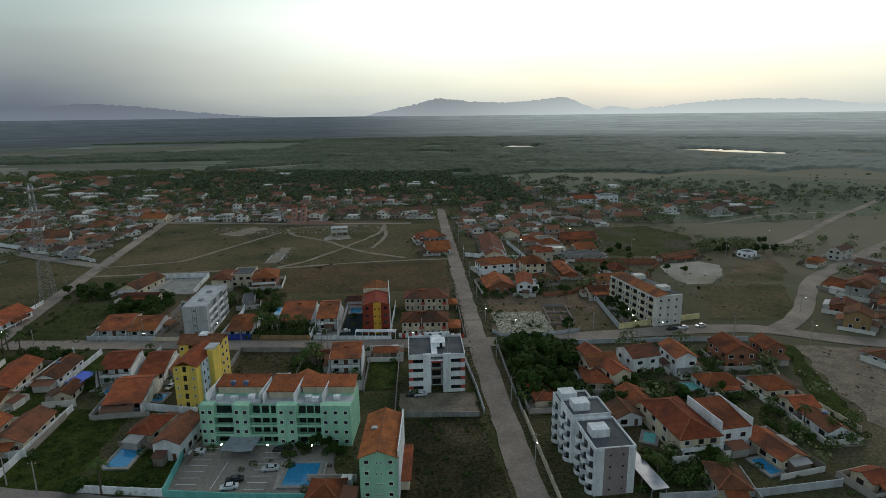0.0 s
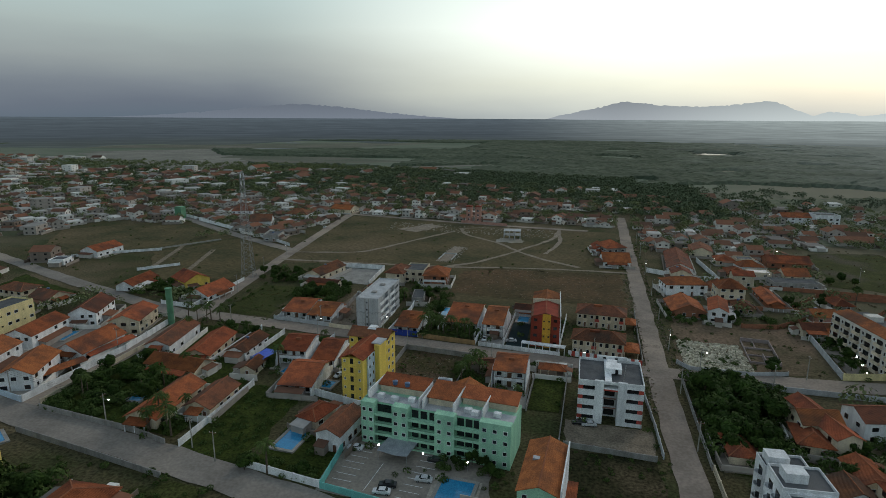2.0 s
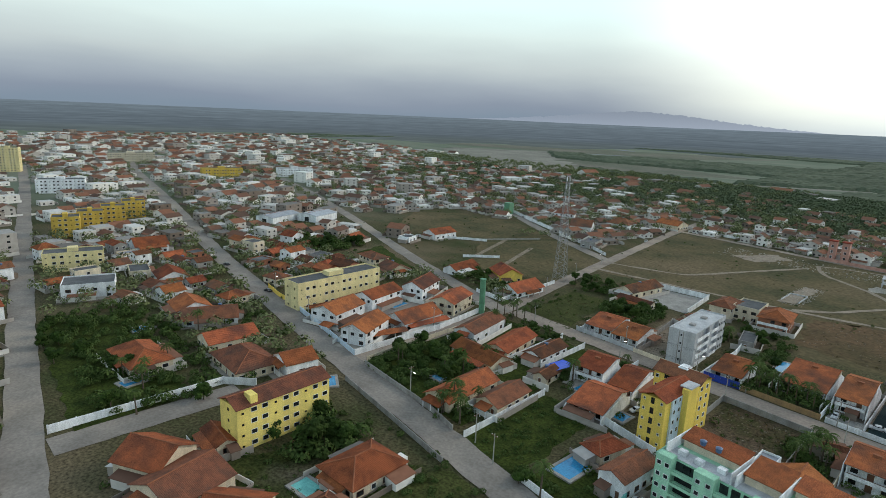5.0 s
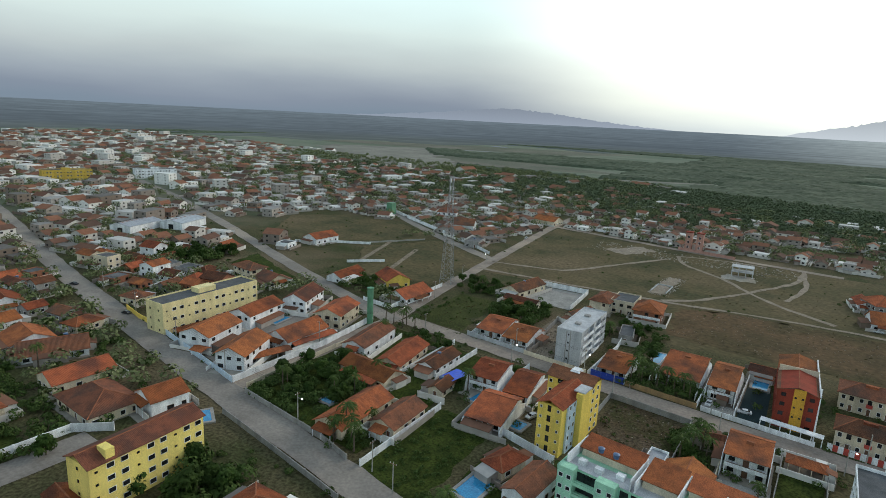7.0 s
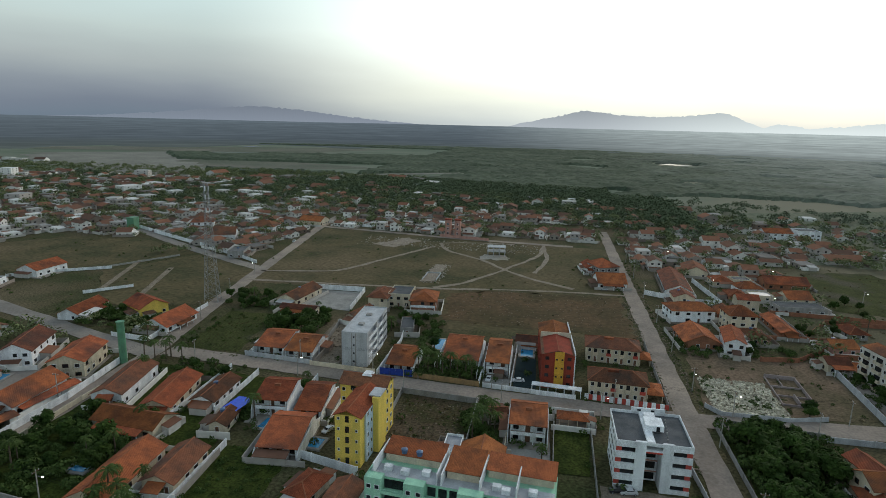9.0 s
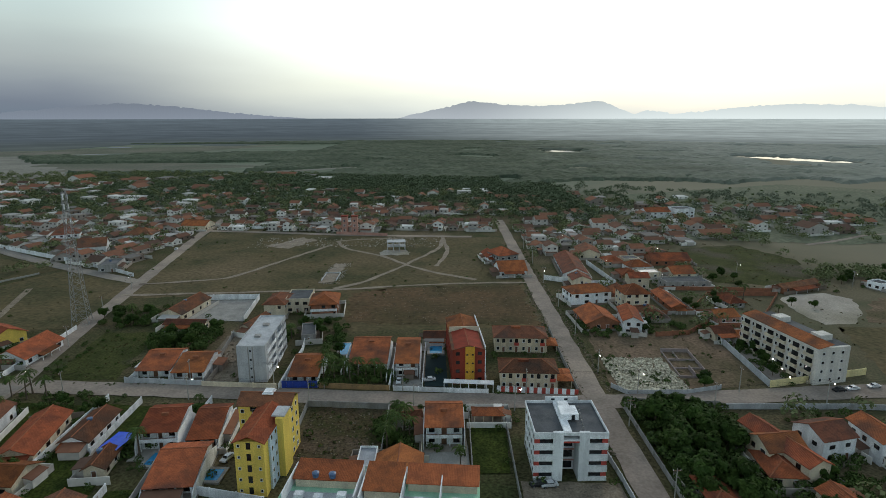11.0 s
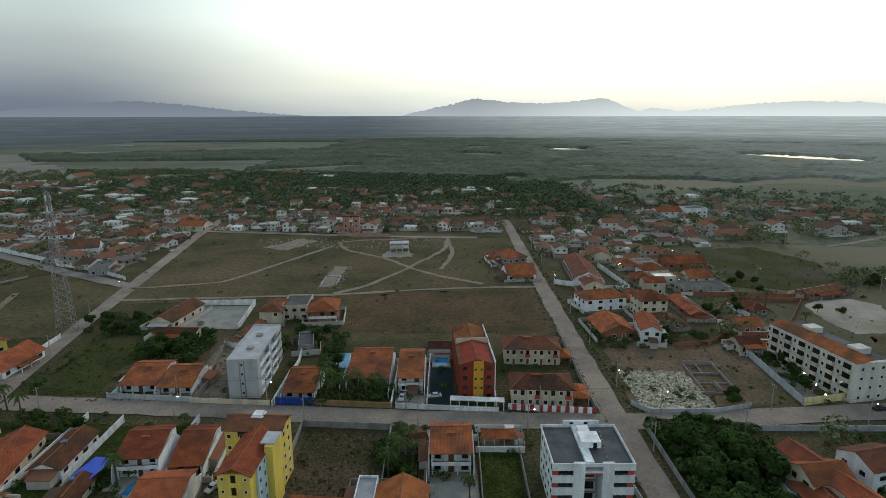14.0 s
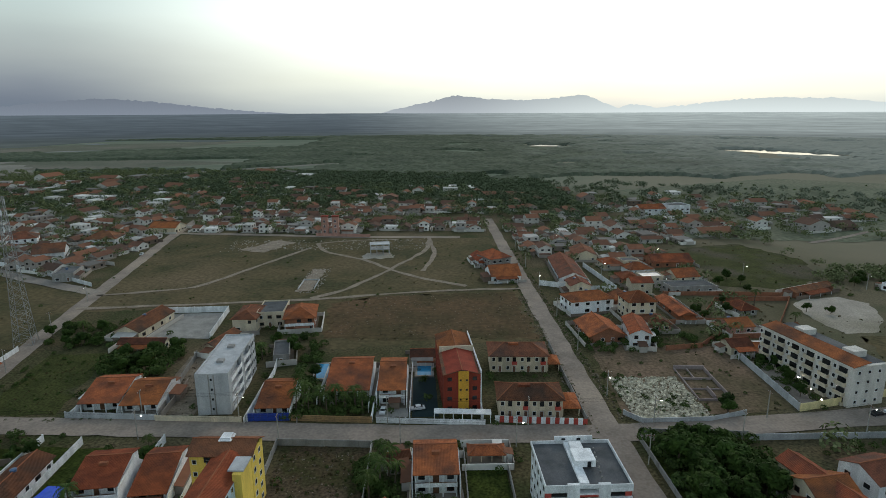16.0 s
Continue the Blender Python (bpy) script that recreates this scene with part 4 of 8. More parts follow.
patch("sand_lot", [(141, 280), (150, 287), (169, 290), (176, 280), (167, 261), (154, 246.5), (140, 245.5), (138, 262)], 0.03, M["sand"], "pale levelled sand lot", 0.9)
patch("sand_lot", [(143, 167), (153, 165), (185, 155), (205, 120), (175, 88), (134, 100), (128, 113), (137, 149)], 0.02, M["gravel"], "pale sandy waste ground beside a road", 4)
patch("weedy_lot", [(128, 195), (157, 194), (171, 207), (187, 242), (144, 243)], 0.016, M["field"], "dull brown-green grass plot beside a dirt road", 1.5)
patch("dirt_lot", [(183, 277), (208, 289), (216, 300), (205, 264), (190, 246), (160, 248)], 0.012, M["dirt"], "bare brown ground between a sand lot and a road", 2)
patch("weedy_lot", [(139, 391), (123, 310), (152, 301), (180, 318), (196, 357), (181, 399)], 0.012, M["grass"], "rough pasture lot between hedges", 2)
patch("weedy_lot", [(139, 169), (142, 165), (136, 149), (127, 113), (119, 112), (124, 133)], 0.012, M["lush"], "weedy green bank beside waste ground", 1)
patch("condo_court", [(-164, 113), (-208, 120), (-212, 160), (-172, 172)], 0.012, M["avenue"], "dark paved court between white terraces", 0.2)
patch("pool_deck", [(-32, 94.6), (-32.2, 105.6), (-20.6, 104.8), (-20.8, 94)], 0.012, M["sand"], "pale stone deck round a pool", 0.1)
patch("pool_deck", [(-76.4, 116), (-76, 121.2), (-70.6, 121.4), (-71, 116.3)], 0.012, M["pave"], "pale paved terrace beside a pool", 0.1)
patch("lane", [(-166.5, 20), (-166, 68), (-156, 68), (-157, 20)], 0.012, M["avenue"], "grey lane beside a long white wall", 0.2)
patch("fenced_lot", [(-172, 246), (-183, 310), (-235, 336), (-262, 285), (-222, 232)], 0.02, M["field"], "fenced lot of mown brown grass", 1)
patch("fenced_lot", [(-268, 290), (-240, 340), (-330, 385), (-380, 330), (-330, 262)], 0.02, M["field"], "large mown brown lot", 1)
patch("fenced_lot", [(-292, 224), (-228, 200), (-232, 186), (-285, 200)], 0.02, M["lush"], "green lot behind low houses", 1)
for a, b in (((-212, 250), (-231, 302)), ((-238, 256), (-260, 314))):
    LIFT[0] += 0.004
    ribbon("earth_strip", [a, b], 3.0, 0.05 + LIFT[0], M["gravel"], "strip of turned pale earth in a lot", 0.1, "ground")
patch("grassy_lot", [(-140, 44), (-100, 40), (-40, 50), (-42, 78), (-92, 88), (-120, 66)], 0.02, M["grass"], "rough green grass beside the avenue", 2)
patch("grassy_lot", [(-156, 108), (-156, 180), (-104, 178), (-104, 104)], 0.015, M["lush"], "dark green garden ground round houses", 1)
patch("grassy_lot", [(34, 124), (34, 176), (60, 175), (58, 122)], 0.02, M["lush"], "shaded ground under garden trees", 0.6)
patch("grassy_lot", [(-258, 34), (-250, 66), (-168, 56), (-166, 26)], 0.02, M["lush"], "green lots behind a long wall", 1)
patch("house_yard", [(-26, 143), (-26.5, 157), (-15, 157), (-14.8, 143)], 0.03, M["pave"], "pale paved forecourt of a house", 0.2)
patch("house_yard", [(-14, 143), (-13.5, 168), (-4, 168), (-5, 143)], 0.02, M["lush"], "dark shaded lawn beside a house", 0.3)
patch("court_floor", [(-135, 254), (-137, 281), (-109, 282), (-106, 252)], 0.03, M["pave"], "grey sports court floor inside white walls", 0.2)
patch("tennis_lawn", [(-27.2, 190), (-27.2, 215), (-20, 215), (-19.6, 190)], 0.03, M["courtgreen"], "dark green paved court beside a red building", 0.1)
patch("house_yard", [(-37.6, 190), (-37.6, 197), (-28.4, 197), (-28.4, 190)], 0.03, M["pave"], "paved drive before a house", 0.2)
patch("lawn", [(88, 192), (88.5, 222), (96, 224), (93, 193)], 0.02, M["avenue"], "dark paved yard of an apartment block", 0.3)
patch("forest_clearing", [(-860, 930), (-900, 1350), (-505, 1131), (-325, 1060), (-420, 1000), (-600, 950)], 0.03, M["marsh"], "pale grey-green marsh beside woods", 12)
patch("forest_clearing", [(-1650, 1200), (-1250, 1780), (-500, 1860), (-640, 1500), (-900, 1354)], 0.03, M["marsh"], "wide pale brown marsh plain", 20)
patch("meadow", [(150, 420), (180, 660), (420, 760), (640, 620), (420, 430), (260, 400)], 0.012, M["meadow"], "dull green pasture with scattered bushes", 8)
FLATS = ((-1060, 1230, 150), (-880, 1040, 130), (-700, 900, 95), (-560, 800, 60), (-450, 830, 30), (-370, 880, 18), (-272, 955, 13), (-170, 1030, 8))


def river_flats():
    """Pale tidal flats winding through the woods, narrowing towards the east."""
    P = []
    for (x0, y0, w0), (x1, y1, w1) in zip(FLATS, FLATS[1:]):
        for k in range(12):
            q = k / 12
            P.append((x0 + (x1 - x0) * q, y0 + (y1 - y0) * q, w0 + (w1 - w0) * q))
    P.append(FLATS[-1])
    vs, fs = [], []
    for i, (x, y, w) in enumerate(P):
        a, b = P[max(i - 1, 0)], P[min(i + 1, len(P) - 1)]
        L = math.dist(a[:2], b[:2])
        sx, sy = -(b[1] - a[1]) / L, (b[0] - a[0]) / L
        l = w * (1 + 0.45 * noise.noise(Vector((i * 0.37, 0, 1))))
        q = w * (1 + 0.45 * noise.noise(Vector((i * 0.37, 9, 1))))
        vs += [(x + sx * l, y + sy * l, 0.45), (x - sx * q, y - sy * q, 0.45)]
        if i:
            fs.append((2 * i - 2, 2 * i - 1, 2 * i + 1, 2 * i))
    me = soup("river_flats", vs, fs)
    if me.polygons[0].normal.z < 0:
        me.flip_normals()
    tagged(link("river_flats", me, M["flats"]), "pale muddy river flats winding between woods", "river bank", kind="structure")


river_flats()


def on_flats(x, y, margin=0.0):
    for (x0, y0, w0), (x1, y1, w1) in zip(FLATS, FLATS[1:]):
        ux, uy = x1 - x0, y1 - y0
        q = max(0.0, min(1.0, ((x - x0) * ux + (y - y0) * uy) / (ux * ux + uy * uy)))
        if math.hypot(x - x0 - ux * q, y - y0 - uy * q) < (w0 + (w1 - w0) * q) * 0.9 + margin:
            return True
    return False


LAKES = ((296, 1533, 62, 42, -52), (712, 1226, 128, 52, -60), (-945, 1722, 52, 14, -20), (-820, 1400, 60, 9, 30), (1240, 1450, 60, 16, -20))
for cx, cy, lx, ly, rot in LAKES:
    vs = []
    for k in range(40):
        a = 2 * math.pi * k / 40
        rr = 1 + 0.28 * noise.noise(Vector((math.cos(a) * 1.7 + cx, math.sin(a) * 1.7, 3)))
        vs.append(pose(cx, cy, 0.3, 0, 0, rot) @ Vector((lx * rr * math.cos(a), ly * rr * math.sin(a), 0)))
    me = soup("lake", vs, [tuple(range(40))])
    tagged(link("lake", me, M["water"]), "far shallow lake reflecting the sky", "lake", kind="structure")


# ---------------------------------------------------------------- large buildings
def flat_top(t, w, d, h, p=0.8, x=0, y=0, slab="slab", wall="white", tk=0.22):
    link("parapet", boxes("parapet", (x - w / 2, y - d / 2, h, x + w / 2, y - d / 2 + tk, h + p), (x - w / 2, y + d / 2 - tk, h, x + w / 2, y + d / 2, h + p),
                          (x - w / 2, y - d / 2 + tk, h, x - w / 2 + tk, y + d / 2 - tk, h + p), (x + w / 2 - tk, y - d / 2 + tk, h, x + w / 2, y + d / 2 - tk, h + p)), M[wall], t)
    link("roof_slab", boxes("roof_slab", (x - w / 2 + tk, y - d / 2 + tk, h, x + w / 2 - tk, y + d / 2 - tk, h + 0.06)), M[slab], t)


def balcony(t, x, y, z, face, w, dep, rail="white", back="glass"):
    """Projecting slab with a solid rail and a dark glazed opening behind it."""
    key = (round(w, 1), round(dep, 1))
    b = link("balcony", cached(("bal", key, rail), lambda: boxes("balcony", (-key[0] / 2, -key[1], -0.15, key[0] / 2, 0, 0), (-key[0] / 2, -key[1], 0, key[0] / 2, -key[1] + 0.1, 0.95),
             (-key[0] / 2, -key[1] + 0.1, 0, -key[0] / 2 + 0.1, 0, 0.95), (key[0] / 2 - 0.1, -key[1] + 0.1, 0, key[0] / 2, 0, 0.95))), M[rail], t, m=pose(x, y, z, 0, 0, TURN[face]))
    link("balcony_door", cached(("bald", key, back), lambda: boxes("balcony_door", (-key[0] / 2 + 0.3, -0.04, 0.02, key[0] / 2 - 0.3, 0.01, 2.2))), M[back], b)
    return b


def white_block():
    t = thing("apartment_building", 8.8, 148.1, 0, "white four-storey apartment block with dark ribbon windows and red accents", "building")
    FOOT.append((8.8, 148.1, 11))
    h = 12.0
    # core, set back behind the facade bands; a deep entrance recess in the middle
    link("wall", boxes("wall", (-8.5, -7.4, -0.3, -1.9, 8, h), (1.9, -7.4, -0.3, 8.5, 8, h), (-1.9, -3.2, -0.3, 1.9, 8, h)), M["white"], t)
    for s in range(5):
        z0 = s * 2.95 - (0.3 if s == 0 else 0.65)
        z1 = s * 2.95 + 0.95 if s < 4 else h
        for a, b in ((-8.8, -4.3), (4.3, 8.8)):
            link("spandrel", boxes("spandrel", (a, -8.05, z0, b, -7.4, z1)), M["white"], t)
        if s < 4:
            for a, b, c in ((-8.75, -4.3, -8.4), (4.3, 8.75, 8.4)):
                link("ribbon_window", boxes("ribbon_window", (a, -7.5, z1, b, -7.36, z1 + 1.36)), M["glass"], t, "dark recessed ribbon window")
                x0, x1 = (a, a + 1.3) if a < 0 else (b - 1.3, b)
                link("red_panel", boxes("red_panel", (x0, -7.56, z1, x1, -7.5, z1 + 1.36)), M["redpaint"], t, "red accent panel")
    for a, b in ((-4.3, -1.9), (1.9, 4.3)):
        link("pier", boxes("pier", (a, -8.15, -0.3, b, -7.4, h + 0.9)), M["white"], t)
    for s in range(4):
        link("lobby_window", boxes("lobby_window", (-1.4, -3.28, s * 2.95 + 0.5, 1.4, -3.18, s * 2.95 + 2.3)), M["glass"], t)
        link("lobby_sill", boxes("lobby_sill", (-1.9, -3.5, s * 2.95 + 2.55, 1.9, -3.2, s * 2.95 + 2.8)), M["pinkwall"], t)
    link("canopy", boxes("canopy", (-1.9, -8.0, h - 1.5, 1.9, -3.2, h - 1.1)), M["white"], t)
    link("canopy_band", boxes("canopy_band", (-1.9, -8.06, h - 1.9, 1.9, -7.9, h - 1.5)), M["redpaint"], t, "red painted band")
    for x in (-8.5, 8.5):
        for s in range(4):
            for k in range(5):
                opening(t, x, -5.6 + k * 2.9, s * 2.95 + 1.0, "W" if x < 0 else "E", 1.5, 1.3, trim="white")
    for s in range(4):
        for k in range(6):
            opening(t, -7 + k * 2.8, 8, s * 2.95 + 1.0, "N", 1.3, 1.2)
    flat_top(t, 17.6, 16.1, h, 0.8)
    # stair and tank house across the roof
    ph = link("roof_house", boxes("roof_house", (-1.6, -7.2, h + 0.06, 0.2, 7.6, h + 0.7), (-1.4, -2.0, h + 0.7, 3.0, 2.6, h + 2.2), (-0.8, 2.6, h + 0.06, 1.9, 6.4, h + 1.5)), M["white"], t, "white stair and tank house on the roof")
    link("roof_screen", boxes("roof_screen", (-3.5, 7.7, h + 0.8, 5.0, 8.05, h + 1.9)), M["white"], t)
    for x in (-1.5, 1.9):
        link("vent_opening", boxes("vent_opening", (x - 0.45, 7.64, h + 1.0, x + 0.45, 7.72, h + 1.5)), M["glass"], ph)
    link("roof_door", boxes("roof_door", (1.2, -2.05, h + 0.7, 2.0, -1.98, h + 2.0)), M["glass"], ph)
    for k in range(7):
        link("roof_pipe", boxes("roof_pipe", (3.3 + k * 0.2, -5 + k * 1.7, h + 0.06, 3.6 + k * 0.2, -4.7 + k * 1.7, h + 0.5)), M["grey"], t)


def grey_block():
    t = thing("apartment_building", -84.3, 209.0, 1.9, "unfinished grey four-storey apartment block with bare render", "building")
    FOOT.append((-84.3, 209, 12)); FOOT.append((-84.3, 200, 9)); FOOT.append((-84.3, 218, 9))
    w, d, h = 9.3, 30.0, 12.4
    link("wall", boxes("wall", (-w / 2, -d / 2, -0.3, w / 2 - 1.2, d / 2, h), (w / 2 - 1.2, -d / 2, -0.3, w / 2, -d / 2 + 2.2, h), (w / 2 - 1.2, d / 2 - 7.5, -0.3, w / 2, d / 2, h), (w / 2 - 1.2, -1.5, -0.3, w / 2, 0.5, h)), M["palegrey"], t)
    for s in range(4):
        z = 0.9 + s * 3.05
        opening(t, -0.2, -d / 2, z + 0.6, "S", 0.6, 0.7, trim="palegrey")
        for y0, y1 in ((-d / 2 + 2.2, -1.5), (0.5, d / 2 - 7.5)):
            link("balcony", boxes("balcony", (w / 2 - 1.2, y0, s * 3.05 - 0.15, w / 2 + 0.25, y1, s * 3.05 + 0.05), (w / 2 + 0.1, y0, s * 3.05 + 0.05, w / 2 + 0.25, y1, s * 3.05 + 1.05)), M["white"], t, "white balcony band")
        for k in range(4):
            opening(t, w / 2, d / 2 - 6.5 + k * 1.9, z, "E", 0.9, 1.2, trim="palegrey")
        for k in range(9):
            opening(t, -w / 2, -d / 2 + 2 + k * 3.2, z, "W", 1.2, 1.2, trim="palegrey")
    link("facade_strip", boxes("facade_strip", (-1.1, -d / 2 - 0.08, -0.3, -0.75, -d / 2, h), (0.35, -d / 2 - 0.08, -0.3, 0.7, -d / 2, h)), M["grey"], t)
    flat_top(t, w, d, h, 0.45, slab="palegrey", wall="palegrey", tk=0.3)
    for y in (-6, 5):
        link("roof_hatch", boxes("roof_hatch", (-1.0, y - 1, h, 1.0, y + 1, h + 0.7)), M["grey"], t)
    link("side_gable", boxes("side_gable", (-w / 2 - 0.6, 2, -0.3, -w / 2, 13, h - 1.5)), M["brick"], t, "bare brick side wall")


def yellow_tower():
    t = thing("apartment_building", -66.5, 148.5, -3, "yellow five-storey apartment tower with clay tile roofs", "building")
    FOOT.append((-66, 148, 12))
    h = 14.6
    link("wall", boxes("wall", (-7.0, 2.5, -0.3, 6.2, 9.5, h)), M["yellow"], t)
    link("wing_wall", boxes("wing_wall", (-1.8, -13.5, -0.3, 5.0, 2.5, h - 0.6)), M["yellow"], t)
    link("link_wall", boxes("link_wall", (5.0, -10.5, -0.3, 5.5, 2.5, h - 0.9)), M["paleblue"], t, "pale blue recessed wall")
    link("stair_tower", boxes("stair_tower", (5.2, -5.5, -0.3, 7.0, 0.2, h + 0.8)), M["yellow"], t)
    link("stair_cap", boxes("stair_cap", (4.0, -4.6, h + 0.8, 7.2, 0.2, h + 1.1)), M["palegrey"], t, "pale concrete slab over the stair tower")
    add_roof(t, "gable", 13.2, 7, h + 0.03, 1.7, -0.4, 6.0, 0.5)
    add_roof(t, "gable", 6.8, 16, h - 0.57, 1.5, 1.6, -5.5, 0.5)
    tk = link("roof_tank_frame", boxes("roof_tank_frame", (-1.6, 5.0, h + 1.5, 1.2, 8.0, h + 1.7), (-1.4, 5.2, h + 0.5, -1.2, 5.4, h + 1.5), (0.8, 5.2, h + 0.5, 1.0, 5.4, h + 1.5), (-1.4, 7.6, h + 0.3, -1.2, 7.8, h + 1.5), (0.8, 7.6, h + 0.3, 1.0, 7.8, h + 1.5), (-1.3, 5.3, h + 1.7, 0.9, 7.7, h + 2.1)), M["white"], t, "white framed roof hatch")
    for s in range(5):
        z = 0.9 + s * 2.85
        for x in (-6.0, -3.0):
            opening(t, x, 2.5, z, "S", 0.8, 0.9)
        opening(t, 5.6, 2.5, z, "S", 0.8, 0.9)
        for k in range(5):
            opening(t, -6 + k * 2.8, 9.5, z, "N", 1.1, 1.1)
        link("slot_window", boxes("slot_window", (1.0, -13.56, z - 0.2, 2.0, -13.48, z + 1.5)), M["glass"], t, "tall dark slot window")
        opening(t, -0.8, -13.5, z + 0.3, "S", 0.5, 0.6)
        opening(t, 4.0, -13.5, z + 0.3, "S", 0.5, 0.6)
        for k in range(4):
            opening(t, -1.8, -11.8 + k * 3.6, z, "W", 1.2, 1.1)
        for k in range(2):
            opening(t, 6.2, 4 + k * 3.2, z, "E", 1.1, 1.1)
            opening(t, 5.5, -9.4 + k * 2.6, z, "E", 0.9, 1.1)
    link("dark_band", boxes("dark_band", (-3.9, 2.42, h - 1.9, 1.4, 2.5, h - 0.7)), M["glass"], t, "row of dark openings under the eaves")


def mint_block():
    t = thing("apartment_building", -36.0, 119.8, -4.9, "mint green four-storey apartment block with recessed balconies and tiled roof", "building")
    FOOT.append((-40, 119, 14)); FOOT.append((-25, 119, 14)); FOOT.append((-55, 120, 10))
    w, d, h = 43.0, 13.0, 11.0
    # stair and room bays stand forward; balcony bays lie back between them
    bays = ((-18.3, -14.6), (-9.6, -5.2), (2.0, 7.2), (13.6, 21.5))
    link("wall", boxes("wall", (-18.3, -4.2, -0.3, 21.5, 6.5, h)), M["mint"], t)
    for a, b in bays:
        link("bay", boxes("bay", (a, -6.5, -0.3, b, -4.2, h + 0.7)), M["mint"], t)
    for s in range(4):
        z = s * 2.75
        for (a, b), (c, e) in zip(bays, bays[1:]):
            link("balcony", boxes("balcony", (b, -6.3, z - 0.15, c, -4.2, z + 0.05), (b, -6.3, z + 0.05, c, -6.18, z + 0.55), (b, -6.3, z + 0.9, c, -6.2, z + 1.0)), M["mint"], t)
            for k in range(3):
                x = b + (c - b) * (k + 0.5) / 3
                link("balcony_door", boxes("balcony_door", (x - 0.9, -4.26, z + 0.1, x + 0.9, -4.18, z + 2.2)), M["glass"], t)
        for a, b in bays:
            n = 2 if b - a < 6 else 3
            for k in range(n):
                opening(t, a + (b - a) * (k + 0.5) / n, -6.5, z + 1.0, "S", 0.9, 0.9, trim="white")
        for k in range(13):
            opening(t, -16.5 + k * 3, 6.5, z + 1.0, "N", 1.2, 1.1)
        for k in range(3):
            opening(t, -18.3, -3 + k * 3.2, z + 1.0, "W", 1.0, 1.0)
    link("parapet", boxes("parapet", (-18.3, -4.3, h, -14.6, -4.1, h + 0.7), (-18.4, -6.5, h, -18.2, 6.5, h + 0.7)), M["mint"], t)
    link("terrace_floor", boxes("terrace_floor", (-18.2, -4.2, h, 21.4, 0.2, h + 0.06)), M["palegrey"], t)
    # set-back penthouses under tile roofs, with party walls between their terraces
    for a, b, dd in ((-16.4, -3.5, 1.6), (-1.5, 5.5, -1.2), (7.0, 21.0, 1.8)):
        link("penthouse", boxes("penthouse", (a, 0.2 + dd, h, b, 6.4, h + 2.2)), M["cream"], t)
        me, vs = roof_mesh("shed", b - a, 6.4 - dd, 1.0, 0.45)
        link("roof", me, M["tile"], t, "", pose((a + b) / 2, 3.3 + dd / 2, h + 2.35))
    for x in (-17.2, -3.0, -2.0, 6.2, 13.8):
        link("party_wall", boxes("party_wall", (x - 0.12, -4.2, h, x + 0.12, 6.4, h + 2.7)), M["white"], t)
    for x, y in ((-14.6, -1.6), (-10.5, -2.2), (-6, -1.2), (9.5, -1.8), (11.5, -2.5), (17, -1.5)):
        link("terrace_box", boxes("terrace_box", (x - 0.9, y - 0.7, h + 0.06, x + 0.9, y + 0.7, h + 1.1)), M["white"], t)
    for x in (-12, -8.5):
        link("water_tank", tank_mesh(), M["bluetank"], t, "blue roof water tank", pose(x, 1.6, h + 2.6))
    # south-east wing
    g = thing("apartment_building", -6.3, 98.4, -3.1, "mint green four-storey wing with a gabled clay roof", "building")
    FOOT.append((-6.3, 98.4, 11))
    link("wall", gable_walls(8.5, 19, 11, 1.6), M["mint"], g)
    add_roof(g, "gable", 8.5, 19, 11.04, 1.65, over=0.35)
    link("side_wall", boxes("side_wall", (4.3, -9.5, -0.3, 4.6, 9.5, 12.4)), M["white"], g)
    link("skylight", boxes("skylight", (-2.6, 0.5, 11.7, -0.9, 1.7, 12.25)), M["metal"], g, "pale roof hatch")
    for s in range(4):
        for x, ww in ((-2.7, 0.9), (-0.4, 0.35), (0.6, 0.35), (2.7, 0.9)):
            opening(g, x, -9.5, s * 2.75 + 1.1, "S", ww, 0.8 if ww > 0.5 else 0.4)
        for k in range(5):
            opening(g, -4.25, -7.5 + k * 3.6, s * 2.75 + 1.0, "W", 1.0, 1.0)
    link("lean_to", boxes("lean_to", (4.62, -6, 0, 6.6, 8, 2.6)), M["cream"], g)
    me, vs = roof_mesh("shed", 2.2, 14, 0.5, 0.2)
    link("lean_to_roof", me, M["tile"], g, "", pose(5.7, 1, 2.7))


